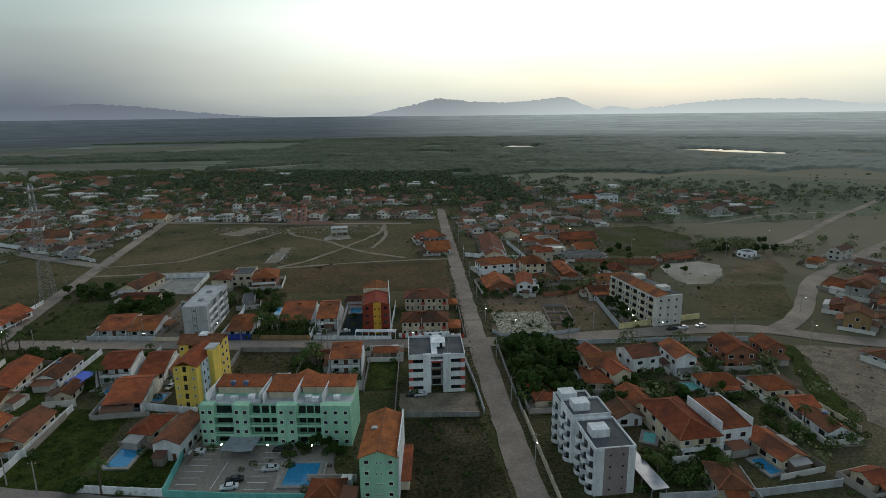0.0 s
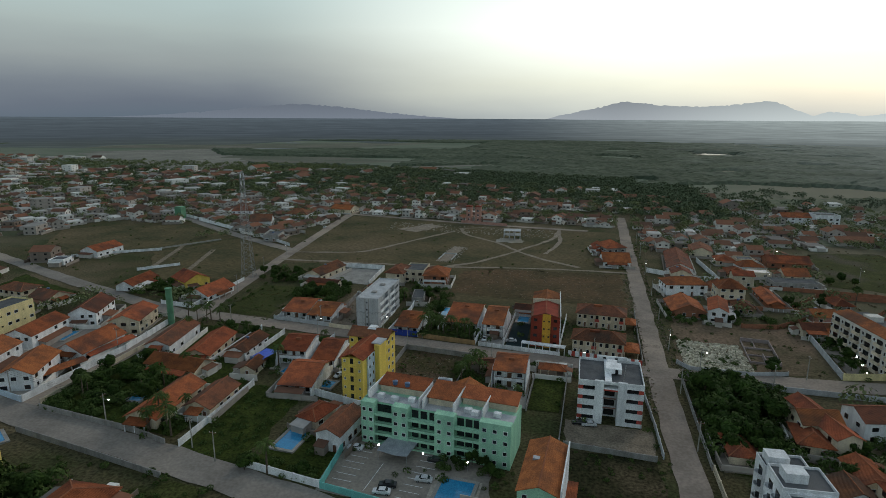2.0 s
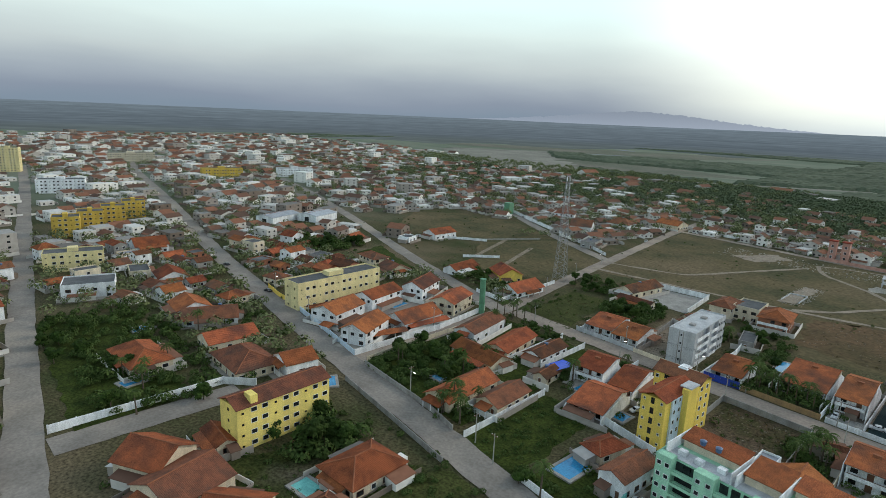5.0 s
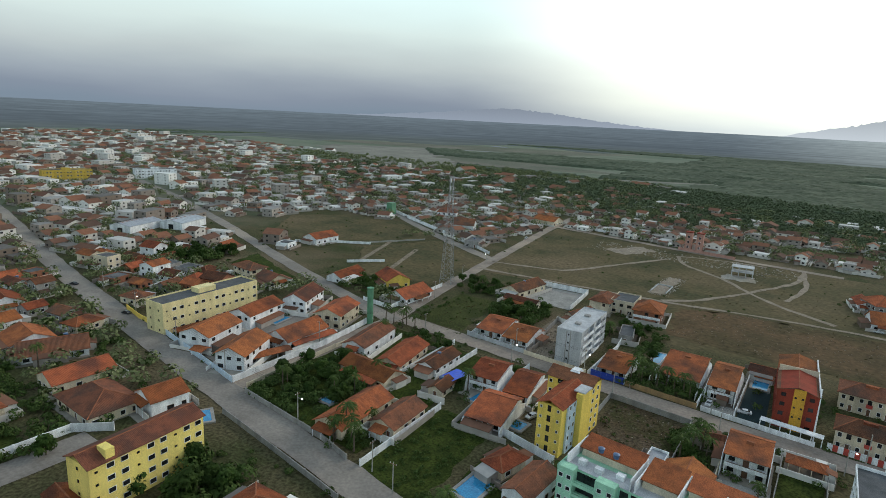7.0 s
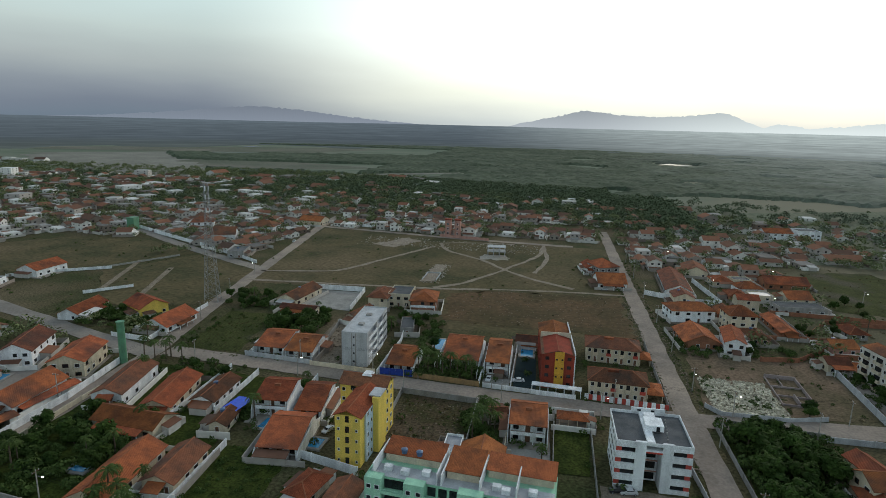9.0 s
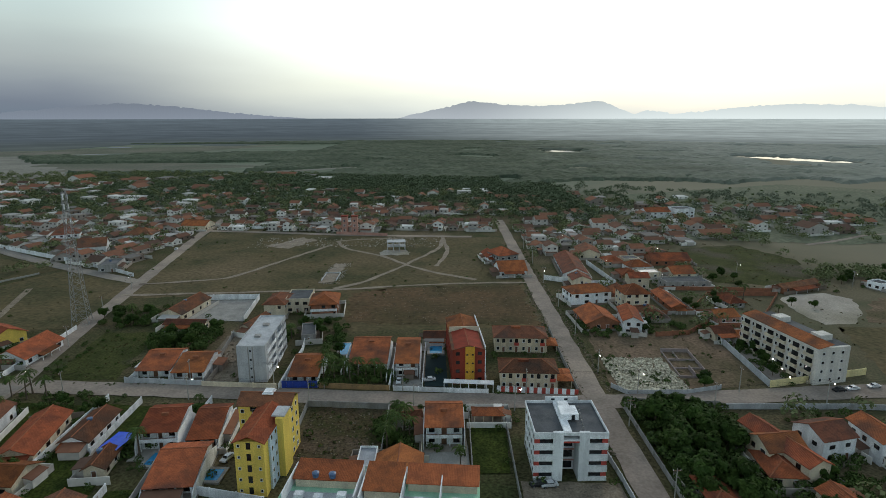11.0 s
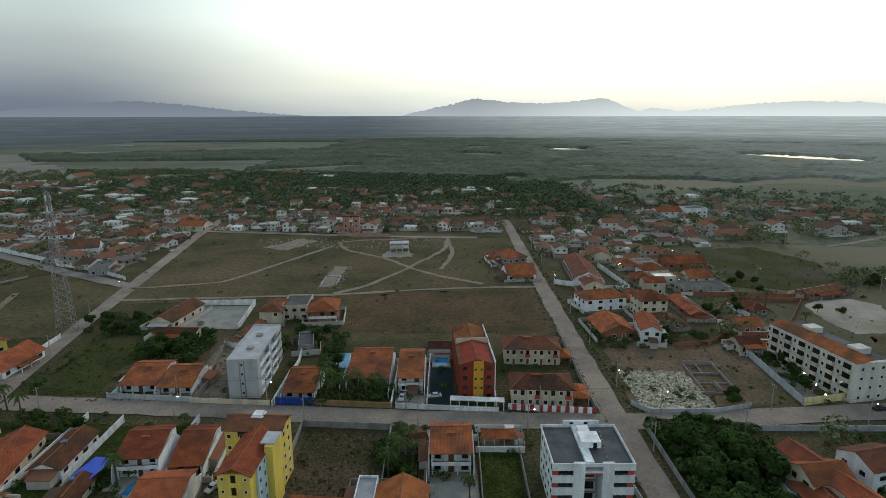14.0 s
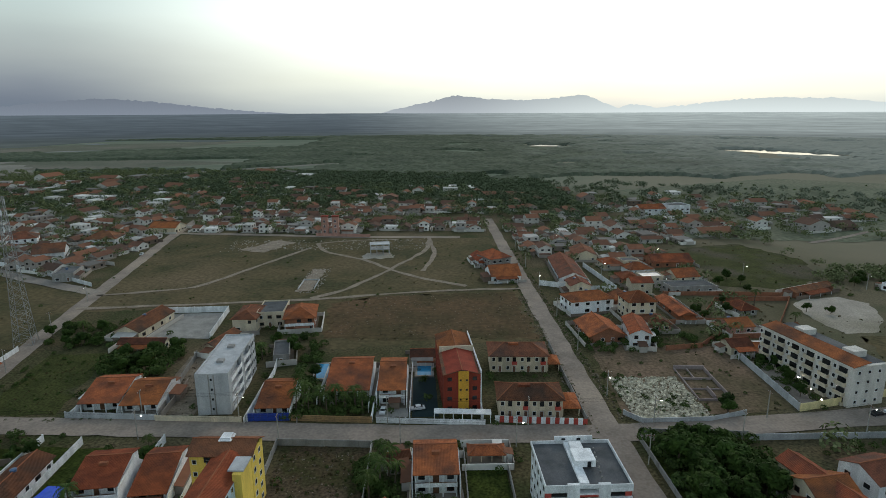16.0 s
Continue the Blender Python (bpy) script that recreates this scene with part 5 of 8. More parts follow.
def red_block():
    t = thing("apartment_building", -13.6, 207.6, 3.0, "dark red four-storey apartment block with an ochre central stripe", "building")
    FOOT.append((-13.6, 200, 8)); FOOT.append((-13.6, 215, 8))
    w, d, h = 10.6, 31, 12.0
    link("wall", gable_walls(w, d, h, 1.5), M["brickred"], t)
    link("stripe", boxes("stripe", (-1.1, -d / 2 - 0.25, -0.3, 1.9, -d / 2, h + 1.0)), M["ochre"], t, "ochre yellow stripe")
    link("roof_step", boxes("roof_step", (-w / 2, 0.2, h, w / 2, 0.5, h + 2.0)), M["cream"], t, "pale parapet between two roofs")
    add_roof(t, "gable", w, 14.8, h + 0.05, 1.5, 0, 8.0, 0.25)
    add_roof(t, "gable", w, 15.2, h + 0.02, 1.35, 0, -7.8, 0.25)
    link("side_parapet", boxes("side_parapet", (w / 2, -d / 2, -0.3, w / 2 + 0.3, d / 2, h + 0.9)), M["white"], t)
    for s in range(4):
        z = s * 3 + 1.0
        for x in (-3.6, 3.6):
            opening(t, x, -d / 2, z, "S", 1.3, 1.2, trim="brickred")
        for x in (-0.5, 1.3):
            opening(t, x, -d / 2 - 0.25, z, "S", 0.6, 0.6, trim="ochre")
        for k in range(8):
            opening(t, -w / 2, -13 + k * 3.6, z, "W", 1.2, 1.2, trim="brickred")


def row_houses(x, y, rot, w, d, porch):
    t = thing("terraced_house", x, y, rot, "cream two-storey terrace of four homes under a clay tile roof", "house", "terraced rows")
    FOOT.append((x - 5, y, 9)); FOOT.append((x + 5, y, 9))
    h = 6.1
    link("wall", boxes("wall", (-w / 2, -d / 2, -0.3, w / 2, d / 2, h)), M["cream"], t)
    add_roof(t, "hip", w, d, h + 0.04, 2.2, over=0.7)
    link("roof_vent", boxes("roof_vent", (-3.2, -1.4, h + 1.5, 0.2, -0.2, h + 2.4)), M["tile"], t, "raised tiled roof vent")
    n = 4
    for k in range(n):
        cx = -w / 2 + w * (k + 0.5) / n
        opening(t, cx - 1.2, -d / 2, 3.9, "S", 0.9, 1.2)
        opening(t, cx - 1.2, -d / 2, 0.9, "S", 0.9, 1.2)
        opening(t, cx + 0.9, -d / 2, 0.05, "S", 0.9, 2.1, "door", "wood")
        balcony(t, cx + 0.9, -d / 2, 3.05, "S", 1.7, 0.8, "redpaint" if k % 2 else "cream")
        opening(t, cx, d / 2, 3.9, "N", 1.0, 1.1)
    px, py, pw, pd = porch
    link("porch_roof", roof_mesh("hip", pw, pd, 1.0, 0.3)[0], M["tile"], t, "", pose(px, py, 2.9))
    for sx in (-1, 1):
        for sy in (-1, 1):
            link("porch_post", boxes("porch_post", (px + sx * (pw / 2 - 0.2) - 0.12, py + sy * (pd / 2 - 0.2) - 0.12, 0, px + sx * (pw / 2 - 0.2) + 0.12, py + sy * (pd / 2 - 0.2) + 0.12, 2.8)), M["cream"], t)


def white_slab_east():
    t = thing("apartment_building", 102.2, 208.2, 14.9 - 4, "white four-storey apartment slab with tile roof and shaded balconies", "building")
    FOOT.append((100, 198, 9)); FOOT.append((104, 208, 9)); FOOT.append((107, 219, 9))
    w, d, h = 12.5, 35.0, 12.6
    link("wall", boxes("wall", (-w / 2, -d / 2, -0.3, w / 2, d / 2, h)), M["offwhite"], t)
    me, vs = roof_mesh("shed", d, 5.2, 1.0, 0.3)
    link("roof", me, M["tile"], t, "", pose(-3.4, 0, h + 0.2, 0, 0, -90))
    link("roof_slab", boxes("roof_slab", (-0.6, -d / 2 + 1.2, h, w / 2, d / 2, h + 0.1)), M["slab"], t)
    link("roof_house", boxes("roof_house", (-0.4, -12, h, 4.4, -8, h + 2.0), (-0.4, 6, h, 4.4, 10, h + 2.0)), M["offwhite"], t)
    for s in range(4):
        z = s * 3.05
        for k in range(6):
            y = -14.5 + k * 5.8
            balcony(t, -w / 2, y, z + 0.15, "W", 3.4, 1.0, "cream")
            opening(t, -w / 2, y + 2.8, z + 1.1, "W", 0.9, 1.1)
        for k in range(3):
            opening(t, -3.8 + k * 3.6, -d / 2, z + 1.1, "S", 0.9, 0.9)
            opening(t, -3.8 + k * 3.6, d / 2, z + 1.1, "N", 0.9, 0.9)
        for k in range(8):
            opening(t, w / 2, -14 + k * 4, z + 1.1, "E", 1.2, 1.1)


def stepped_block():
    t = thing("apartment_building", 44.6, 101.0, 4.0, "white stepped apartment block with grey roofs and curved balconies", "building")
    FOOT.append((45, 94, 9)); FOOT.append((44, 108, 9))
    for k, (x, y, w, d, h) in enumerate(((0.8, -7.6, 9.6, 13.0, 11.6), (0.2, 3.2, 10.0, 8.6, 12.6), (-0.6, 10.2, 9.0, 5.4, 11.8))):
        link("wall", boxes("wall", (x - w / 2, y - d / 2, -0.3, x + w / 2, y + d / 2, h)), M["white"], t)
        flat_top(t, w, d, h, 0.6, x, y)
        link("roof_house", boxes("roof_house", (x - 3.6, y - 1.6, h + 0.06, x + 0.6, y + 1.9, h + 2.1)), M["white"], t)
        for s in range(4):
            for j in range(max(1, int(d / 3.6))):
                yy = y - d / 2 + 2 + j * 3.6
                key = "curvebal"

                def make():
                    vs, fs = [], []
                    n = 8
                    for z in (-0.15, 0.95):
                        vs += [(1.45 * math.cos(math.pi + math.pi * i / n), 1.2 * math.sin(math.pi + math.pi * i / n), z) for i in range(n + 1)]
                    fs += [(i, i + 1, n + 2 + i, n + 1 + i) for i in range(n)]
                    fs += [tuple(range(n, -1, -1))]
                    k0 = len(vs)
                    vs += [(v[0] * 0.92, v[1] * 0.92, v[2]) for v in vs[:2 * n + 2]]
                    fs += [(k0 + i + 1, k0 + i, k0 + n + 1 + i, k0 + n + 2 + i) for i in range(n)]
                    fs += [(n + 1 + i, n + 2 + i, k0 + n + 2 + i, k0 + n + 1 + i) for i in range(n)]
                    return soup("balcony", vs, fs)
                b = link("balcony", cached(key, make), M["white"], t, "rounded white balcony", pose(x - w / 2, yy, s * 2.9 + 0.1, 0, 0, 270))
                link("balcony_door", cached("curvedoor", lambda: boxes("balcony_door", (-1.0, -0.04, 0.02, 1.0, 0.01, 2.2))), M["glass"], b)
            for j in range(max(1, int(d / 3.6))):
                opening(t, x + w / 2, y - d / 2 + 2 + j * 3.6, s * 2.9 + 1.0, "E", 1.2, 1.1)
    link("front_panel", boxes("front_panel", (-1.8, -14.22, -0.3, 3.8, -14.1, 12.0)), M["taupe"], t, "flat taupe end wall")
    for s in range(4):
        for xx in (-0.4, 2.6):
            opening(t, xx, -14.22, s * 2.9 + 1.3, "S", 0.4, 0.5, trim="taupe")
    c = thing("carport", 54.2, 100.0, 7.3, "long grey sheet metal carport on posts", "carport")
    link("roof", boxes("roof", (-2, -16, 2.9, 2, 16, 3.02)), M["metal"], c)
    pm = boxes("post", (-0.08, -0.08, 0, 0.08, 0.08, 2.9))
    for k in range(8):
        for xx in (-1.8, 1.8):
            link("post", pm, M["metal"], c, m=pose(xx, -15.2 + k * 4.34, 0))


def plain_block(name, x, y, w, d, rot, h, st, wall, roof, label):
    """Apartment slab with rows of windows on all sides; w runs along its local x."""
    t = thing("apartment_building", x, y, rot, label, "building")
    FOOT.append((x, y, max(w, d) / 2))
    sh = h / st
    link("wall", boxes("wall", (-w / 2, -d / 2, -0.3, w / 2, d / 2, h)), M[wall], t)
    if roof == "flat":
        flat_top(t, w, d, h, 0.6, wall=wall)
        link("roof_house", boxes("roof_house", (-w * 0.1, -d * 0.2, h, w * 0.08, d * 0.25, h + 2.0)), M[wall], t)
    else:
        add_roof(t, roof, w, d, h + 0.03, min(w, d) * 0.2, over=0.45)
        link("roof_house", boxes("roof_house", (-w * 0.36, -d * 0.48, h, -w * 0.29, -d * 0.1, h + 2.2)), M[wall], t)
    n = int(w / 3.0)
    for s in range(st):
        for face, off in (("S", -d / 2), ("N", d / 2)):
            for k in range(n):
                opening(t, -w / 2 + w * (k + 0.5) / n, off, s * sh + 1.0, face, 1.5 if k % 3 else 0.7, 1.1 if k % 3 else 0.6, trim="white" if k % 3 else wall)
        for face, off in (("E", w / 2), ("W", -w / 2)):
            for k in range(max(1, int(d / 4.5))):
                m = max(1, int(d / 4.5))
                opening(t, off, -d / 2 + d * (k + 0.5) / m, s * sh + 1.0, face, 0.9, 0.9, trim=wall)
    return t


white_block()
grey_block()
yellow_tower()
mint_block()
red_block()
row_houses(6.6, 193.2, -3.5, 17.9, 10.0, (11.6, 0.5, 5.0, 9.0))
row_houses(8.1, 223.5, -3.0, 19.0, 11.0, (11.6, -1.5, 4.0, 7.0))
white_slab_east()
stepped_block()
plain_block("beige", -218.6, 139.6, 44, 10.5, 92.0, 11.5, 3, "paleyellow2", "flat", "pale yellow three-storey apartment slab with flat roof")
plain_block("lemon", -135.2, 66.2, 27.0, 8.4, 93.0, 11.8, 4, "paleyellow", "gable", "lemon yellow four-storey apartment slab with tile roof")
plain_block("cream", -337, 64, 26, 12, 76, 9, 3, "paleyellow2", "flat", "faded yellow three-storey apartment slab")
for k, (bx, by) in enumerate(((-424, 79), (-439, 96), (-455, 114), (-472, 132))):
    plain_block("mustard", bx, by, 15, 13, 76, 12, 4, "mustard", "flat", "mustard yellow four-storey apartment block")
plain_block("white_far", -628, 118, 38, 16, 72, 12, 4, "white", "flat", "white four-storey apartment slab")
plain_block("tower", -830, 108, 22, 16, 72, 27, 9, "paleyellow2", "flat", "tall pale yellow apartment tower")
plain_block("amber", -690, 295, 46, 14, 78, 11, 3, "mustard", "flat", "amber yellow three-storey apartment slab")
plain_block("white_far", -668, 380, 44, 14, 72, 10, 3, "white", "flat", "white three-storey apartment slab")
plain_block("pinkish", -915, 262, 60, 16, 75, 13, 4, "cream", "flat", "cream four-storey apartment slab")
for x, y, w, d in ((-402, 212, 16, 30), (-392, 240, 18, 26)):
    t = thing("warehouse", x, y, 20, "white warehouse with a low sheet metal roof", "warehouse")
    FOOT.append((x, y, 18))
    link("wall", gable_walls(w, d, 5, 1.6), M["white"], t)
    add_roof(t, "gable", w, d, 5.05, 1.65, over=0.3, material="metal")
    opening(t, 0, -d / 2, 0.05, "S", 4.0, 3.6, "gate", "glass")
for x in (-92.5, -85):
    t = thing("water_tower", x, 445, 0, "slim terracotta tower beside low houses", "tower")
    link("shaft", boxes("shaft", (-2.2, -2.2, 0, 2.2, 2.2, 13)), M["pinkwall"], t)
    link("cap", boxes("cap", (-2.5, -2.5, 13, 2.5, 2.5, 13.7)), M["brickred"], t)
    for s in range(3):
        opening(t, 0, -2.2, 2 + s * 3.6, "S", 1.2, 1.5)


# ---------------------------------------------------------------- houses
long_roof_house(-21.2, 160.6, 9.8, 12.0, 0, 6.1, "white", 2, rise=2.0)
house(-8.4, 169.3, 8.4, 4.1, -1, 2.8, "hip", "pergola", 1)
house(-30.3, 167.3, 5.4, 3.6, 14, 3.0, "gable", "cream", 1)
house(-40.2, 144.0, 4.4, 8.7, -1, 4.0, "metal", "white", 1)
house(-32.2, 139.6, 10.8, 12.0, -1, 4.2, "gable", "cream", 1)
long_roof_house(-85.0, 142.0, 10.6, 16.5, 5, 3.4)
long_roof_house(-96.2, 159.8, 9.6, 13.0, 5, 5.8, "white", 2)
long_roof_house(-85.2, 162.2, 7.6, 16.5, 5, 3.4)
house(-117.8, 161.5, 7.2, 16.5, 2, 3.3, "gable", "white", 1)
house(-148.0, 159.9, 9.0, 23.2, 11, 4.5, "gable", "white", 1)
house(-130.5, 157.5, 9.0, 22.0, 10, 3.5, "gable", "cream", 1)
house(-130.1, 140.3, 20.0, 9.1, -5, 3.5, "gable", "cream", 1)
house(-116.4, 117.2, 9.2, 22.5, 3, 3.5, "gable", "cream", 1)
house(-105.0, 122.6, 7.8, 15.5, 3, 3.5, "gable", "cream", 1)
house(-106.3, 146.2, 4.8, 8.6, 6, 3.0, "gable", "cream", 1)
house(-60.8, 115.3, 6.8, 13.9, -5, 5.0, "gable", "white", 2)
house(-70.7, 121.7, 5.7, 9.1, -13, 3.5, "hip", "cream", 1)
house(-18.9, 89.7, 7.3, 7.6, -4, 3.0, "hip", "cream", 1)
house(71.8, 109.7, 10.8, 20.0, 6, 6.0, "hip", "cream", 2)
house(82.6, 108.3, 8.5, 12.6, 8, 6.5, "shed", "white", 2)
house(59.7, 141.7, 7.5, 10.0, -5, 3.5, "hip", "cream", 1)
house(62.3, 147.4, 9.8, 8.2, 8, 6.0, "gable", "cream", 2)
house(63.9, 147.4, 6.3, 22.0, 14, 6.0, "gable", "cream", 2)
house(77.4, 152.0, 10.1, 9.7, 13, 6.5, "gable", "white", 2)
house(90.8, 151.0, 6.9, 12.0, 2, 6.8, "gable", "white", 2)
house(111.9, 155.0, 10.3, 12.3, -0, 6.0, "gable", "brick", 2)
house(125.5, 156.0, 7.6, 8.1, 2, 6.0, "gable", "brick", 2)
house(96.6, 135.5, 10.5, 7.0, 3, 3.5, "hip", "white", 1)
house(112.8, 120.4, 7.0, 7.0, 4, 3.0, "gable", "cream", 1)
house(112.7, 109.0, 6.2, 10.0, 2, 3.0, "gable", "white", 1)
house(92.0, 99.3, 7.0, 12.2, 11, 3.2, "gable", "cream", 1)
house(73.1, 87.5, 6.7, 9.5, -8, 3.5, "hip", "cream", 1)
house(60.7, 119.4, 7.4, 7.6, 4, 3.0, "gable", "white", 1)
house(40.2, 132.5, 6.0, 10.0, 2, 3.0, "hip", "cream", 1)
house(106.6, 85.9, 5.6, 5.1, 13, 3.0, "gable", "cream", 1)
house(47.8, 279.5, 19.5, 11.5, 12, 6.0, "hip", "white", 2)
house(44.4, 249.3, 13.6, 17.0, 4, 3.2, "gable", "brick", 1)
house(66.0, 269.0, 11.5, 11.5, 4, 8.6, "hip", "cream", 3)
house(56.6, 243.8, 7.3, 17.5, -9, 6.0, "gable", "white", 2)
house(53.4, 339.0, 13.0, 43.0, -4, 3.2, "gable", "white", 1)
house(84.6, 273.5, 6.6, 24.0, 1, 3.0, "gable", "brick", 1)
house(114.5, 352.0, 23.0, 12.5, 2, 3.2, "gable", "brick", 1)
house(104.0, 303.5, 22.0, 10.0, 5, 3.2, "flat", "grey", 1)
house(159.0, 297.0, 27.0, 6.5, 22, 2.8, "gable", "brick", 1)
house(116.5, 246.5, 9.0, 6.0, 8, 3.0, "gable", "brick", 1)
house(202.0, 298.0, 8.0, 7.0, 20, 3.2, "flat", "white", 1)
house(166.0, 512.0, 22.0, 13.0, 8, 6.0, "gable", "white", 2)
house(190.0, 516.0, 18.0, 14.0, 8, 7.5, "flat", "white", 2)
house(71.0, 370.0, 13.0, 19.0, -6, 4.0, "gable", "cream", 1)
house(17.7, 329.4, 15.1, 15.0, 7, 3.5, "gable", "white", 1)
house(16.1, 353.9, 12.7, 15.0, 24, 6.5, "hip", "grey", 2)
house(9.3, 359.9, 7.5, 15.0, 9, 4.0, "gable", "white", 1)
house(88.0, 230.5, 7.7, 6.4, 7, 4.0, "gable", "cream", 1)
house(98.4, 229.1, 12.7, 5.0, -3, 3.0, "gable", "cream", 1)
house(-23.0, 228.7, 9.8, 6.5, -1, 3.0, "gable", "cream", 1)
long_roof_house(-33.2, 206.6, 7.8, 20.0, 0, 5.4, "white", 2, rise=2.3)
long_roof_house(-46.7, 210.6, 12.8, 21.0, 0, 3.8, "cream", rise=2.6, back=0.8)
long_roof_house(-66.8, 199.6, 9.2, 16.0, 0, 3.2)
long_roof_house(-118.0, 204.6, 11.0, 16.0, 2, 3.2)
long_roof_house(-105.9, 202.6, 10.2, 15.0, 2, 3.2)
house(-135.4, 264.5, 10.2, 24.0, -8, 3.5, "gable", "cream", 1)
house(-126.5, 244.1, 16.5, 5.5, -3, 3.0, "gable", "cream", 1)
house(-98.2, 244.2, 4.5, 15.0, -16, 3.5, "gable", "cream", 1)
house(-94.1, 265.6, 9.1, 15.0, -1, 6.0, "hip", "cream", 2)
house(-85.7, 271.0, 10.6, 15.0, 3, 6.0, "flat", "cream", 2)
house(-73.4, 265.9, 11.3, 15.0, 6, 6.0, "hip", "brick", 2)
house(-74.0, 234.3, 5.4, 13.3, 11, 3.0, "flat", "grey", 1)
house(-192.7, 229.3, 12.3, 15.0, 61, 4.5, "gable", "yellow", 1)
house(-172.5, 216.8, 19.1, 11.7, 87, 3.2, "gable", "white", 1)
house(-217.3, 220.9, 20.0, 9.4, 96, 3.0, "gable", "white", 1)
house(-290.5, 274.7, 20.0, 12.5, 89, 4.0, "gable", "white", 1)
house(-254.7, 189.7, 9.6, 15.0, 85, 6.0, "hip", "cream", 2)
house(-236.9, 188.7, 10.7, 12.9, 81, 3.5, "gable", "cream", 1)
house(-194.5, 125.5, 12.6, 18.1, 16, 6.0, "gable", "white", 2)
house(-172.3, 122.5, 10.2, 18.0, 24, 6.0, "gable", "white", 2)
house(-172.4, 146.8, 11.2, 20.0, 2, 4.0, "gable", "white", 1)
house(-199.6, 175.2, 10.4, 19.0, 22, 6.0, "gable", "white", 2)
house(-175.6, 171.5, 11.3, 18.0, 18, 6.0, "gable", "cream", 2)
house(-200.2, 150.2, 10.4, 20.0, 12, 6.0, "gable", "white", 2)
house(-103.6, 70.6, 12.4, 15.6, 3, 3.4, "hip", "cream", 1)
house(-136.0, 36.0, 12.5, 12.0, 28, 5.0, "gable", "cream", 1)
house(-122.6, 37.2, 14.6, 15.0, 14, 4.4, "gable", "cream", 1)
house(-107.6, 42.0, 12.5, 9.5, 40, 4.0, "gable", "cream", 1)
house(-97.4, 56.8, 5.2, 4.6, 5, 3.2, "hip", "cream", 1)
house(-136.4, 50.9, 10.2, 4.6, -4, 3.5, "gable", "cream", 1)
house(-175.6, 76.6, 19.5, 14.0, -2, 3.6, "hip", "cream", 1)
house(-163.9, 88.2, 10.4, 10.6, -6, 4.6, "gable", "white", 1)
house(-197.4, 80.9, 17.9, 11.3, 88, 3.5, "gable", "cream", 1)
house(-199.0, 52.2, 20.0, 12.5, 2, 3.5, "hip", "cream", 1)
house(-223.7, 85.3, 20.0, 12.3, 67, 3.0, "gable", "white", 1)
house(-239.4, 83.6, 13.6, 15.0, 84, 3.2, "gable", "white", 1)
house(-285.8, 58.5, 20.0, 15.0, 73, 6.5, "flat", "white", 2)
house(-287.9, 93.3, 13.1, 15.0, 81, 3.5, "gable", "white", 1)
house(-306.3, 84.7, 8.9, 15.0, 78, 3.5, "flat", "cream", 1)
house(-353.7, 104.6, 17.1, 15.0, 86, 5.0, "gable", "white", 1)
house(-240.1, 14.0, 7.3, 12.3, 101, 5.0, "gable", "cream", 2)
house(-214.4, 12.2, 7.0, 10.2, 90, 5.0, "gable", "cream", 2)
house(-190.0, 9.0, 6.8, 14.2, 90, 6.0, "flat", "white", 2)
house(-246.6, 386.2, 16.0, 15.0, 21, 5.0, "gable", "white", 2)
house(-234.5, 424.7, 18.4, 15.0, 4, 5.0, "hip", "white", 2)
house(-210.6, 341.2, 9.9, 15.0, 13, 4.0, "flat", "grey", 1)
house(-285.9, 421.5, 16.5, 15.0, 26, 6.0, "hip", "white", 2)
house(-210.6, 464.7, 20.0, 15.0, -8, 4.0, "gable", "cream", 1)


def near_line(x, y, pts, r):
    for a, b in zip(pts, pts[1:]):
        ux, uy = b[0] - a[0], b[1] - a[1]
        L2 = ux * ux + uy * uy
        k = max(0, min(1, ((x - a[0]) * ux + (y - a[1]) * uy) / L2))
        if math.hypot(x - a[0] - ux * k, y - a[1] - uy * k) < r:
            return True
    return False


STREETS = [MAIN, CROSS, LEFT, AVENUE, LOTSTREET, WESTST, NORTHST, WALLST, EASTRD, EASTRD2, EASTRD3]
# stretches kept free of houses: x0, y0, x1, y1
OPEN = [(128, 188, 196, 262), (176, 240, 224, 330), (200, 330, 330, 405), (36, 306, 66, 346), (-262, 20, -153, 68), (122, 305, 190, 395), (-170, 108, -160, 175), (-200, 243, 24, 428), (-160, 86, 20, 250), (-2, 40, 24, 140), (33, 182, 86, 240), (120, 225, 180, 292), (125, 85, 230, 178), (-215, 100, -158, 186),
        (-275, 232, -172, 318), (-375, 262, -262, 372), (-300, 186, -228, 226), (-150, 40, -20, 92), (-172, 195, -160, 250), (-70, 500, 30, 520), (88, 186, 130, 240), (33, 60, 62, 178)]


def free(x, y, r, streets=True):
    if any(a - r < x < c + r and b - r < y < d + r for a, b, c, d in OPEN):
        return False
    if any((x - fx) ** 2 + (y - fy) ** 2 < (r + fr) ** 2 for fx, fy, fr in FOOT):
        return False
    return not streets or not any(near_line(x, y, s, r + 4.5) for s in STREETS)


frnd = random.Random(21)
SITES = []
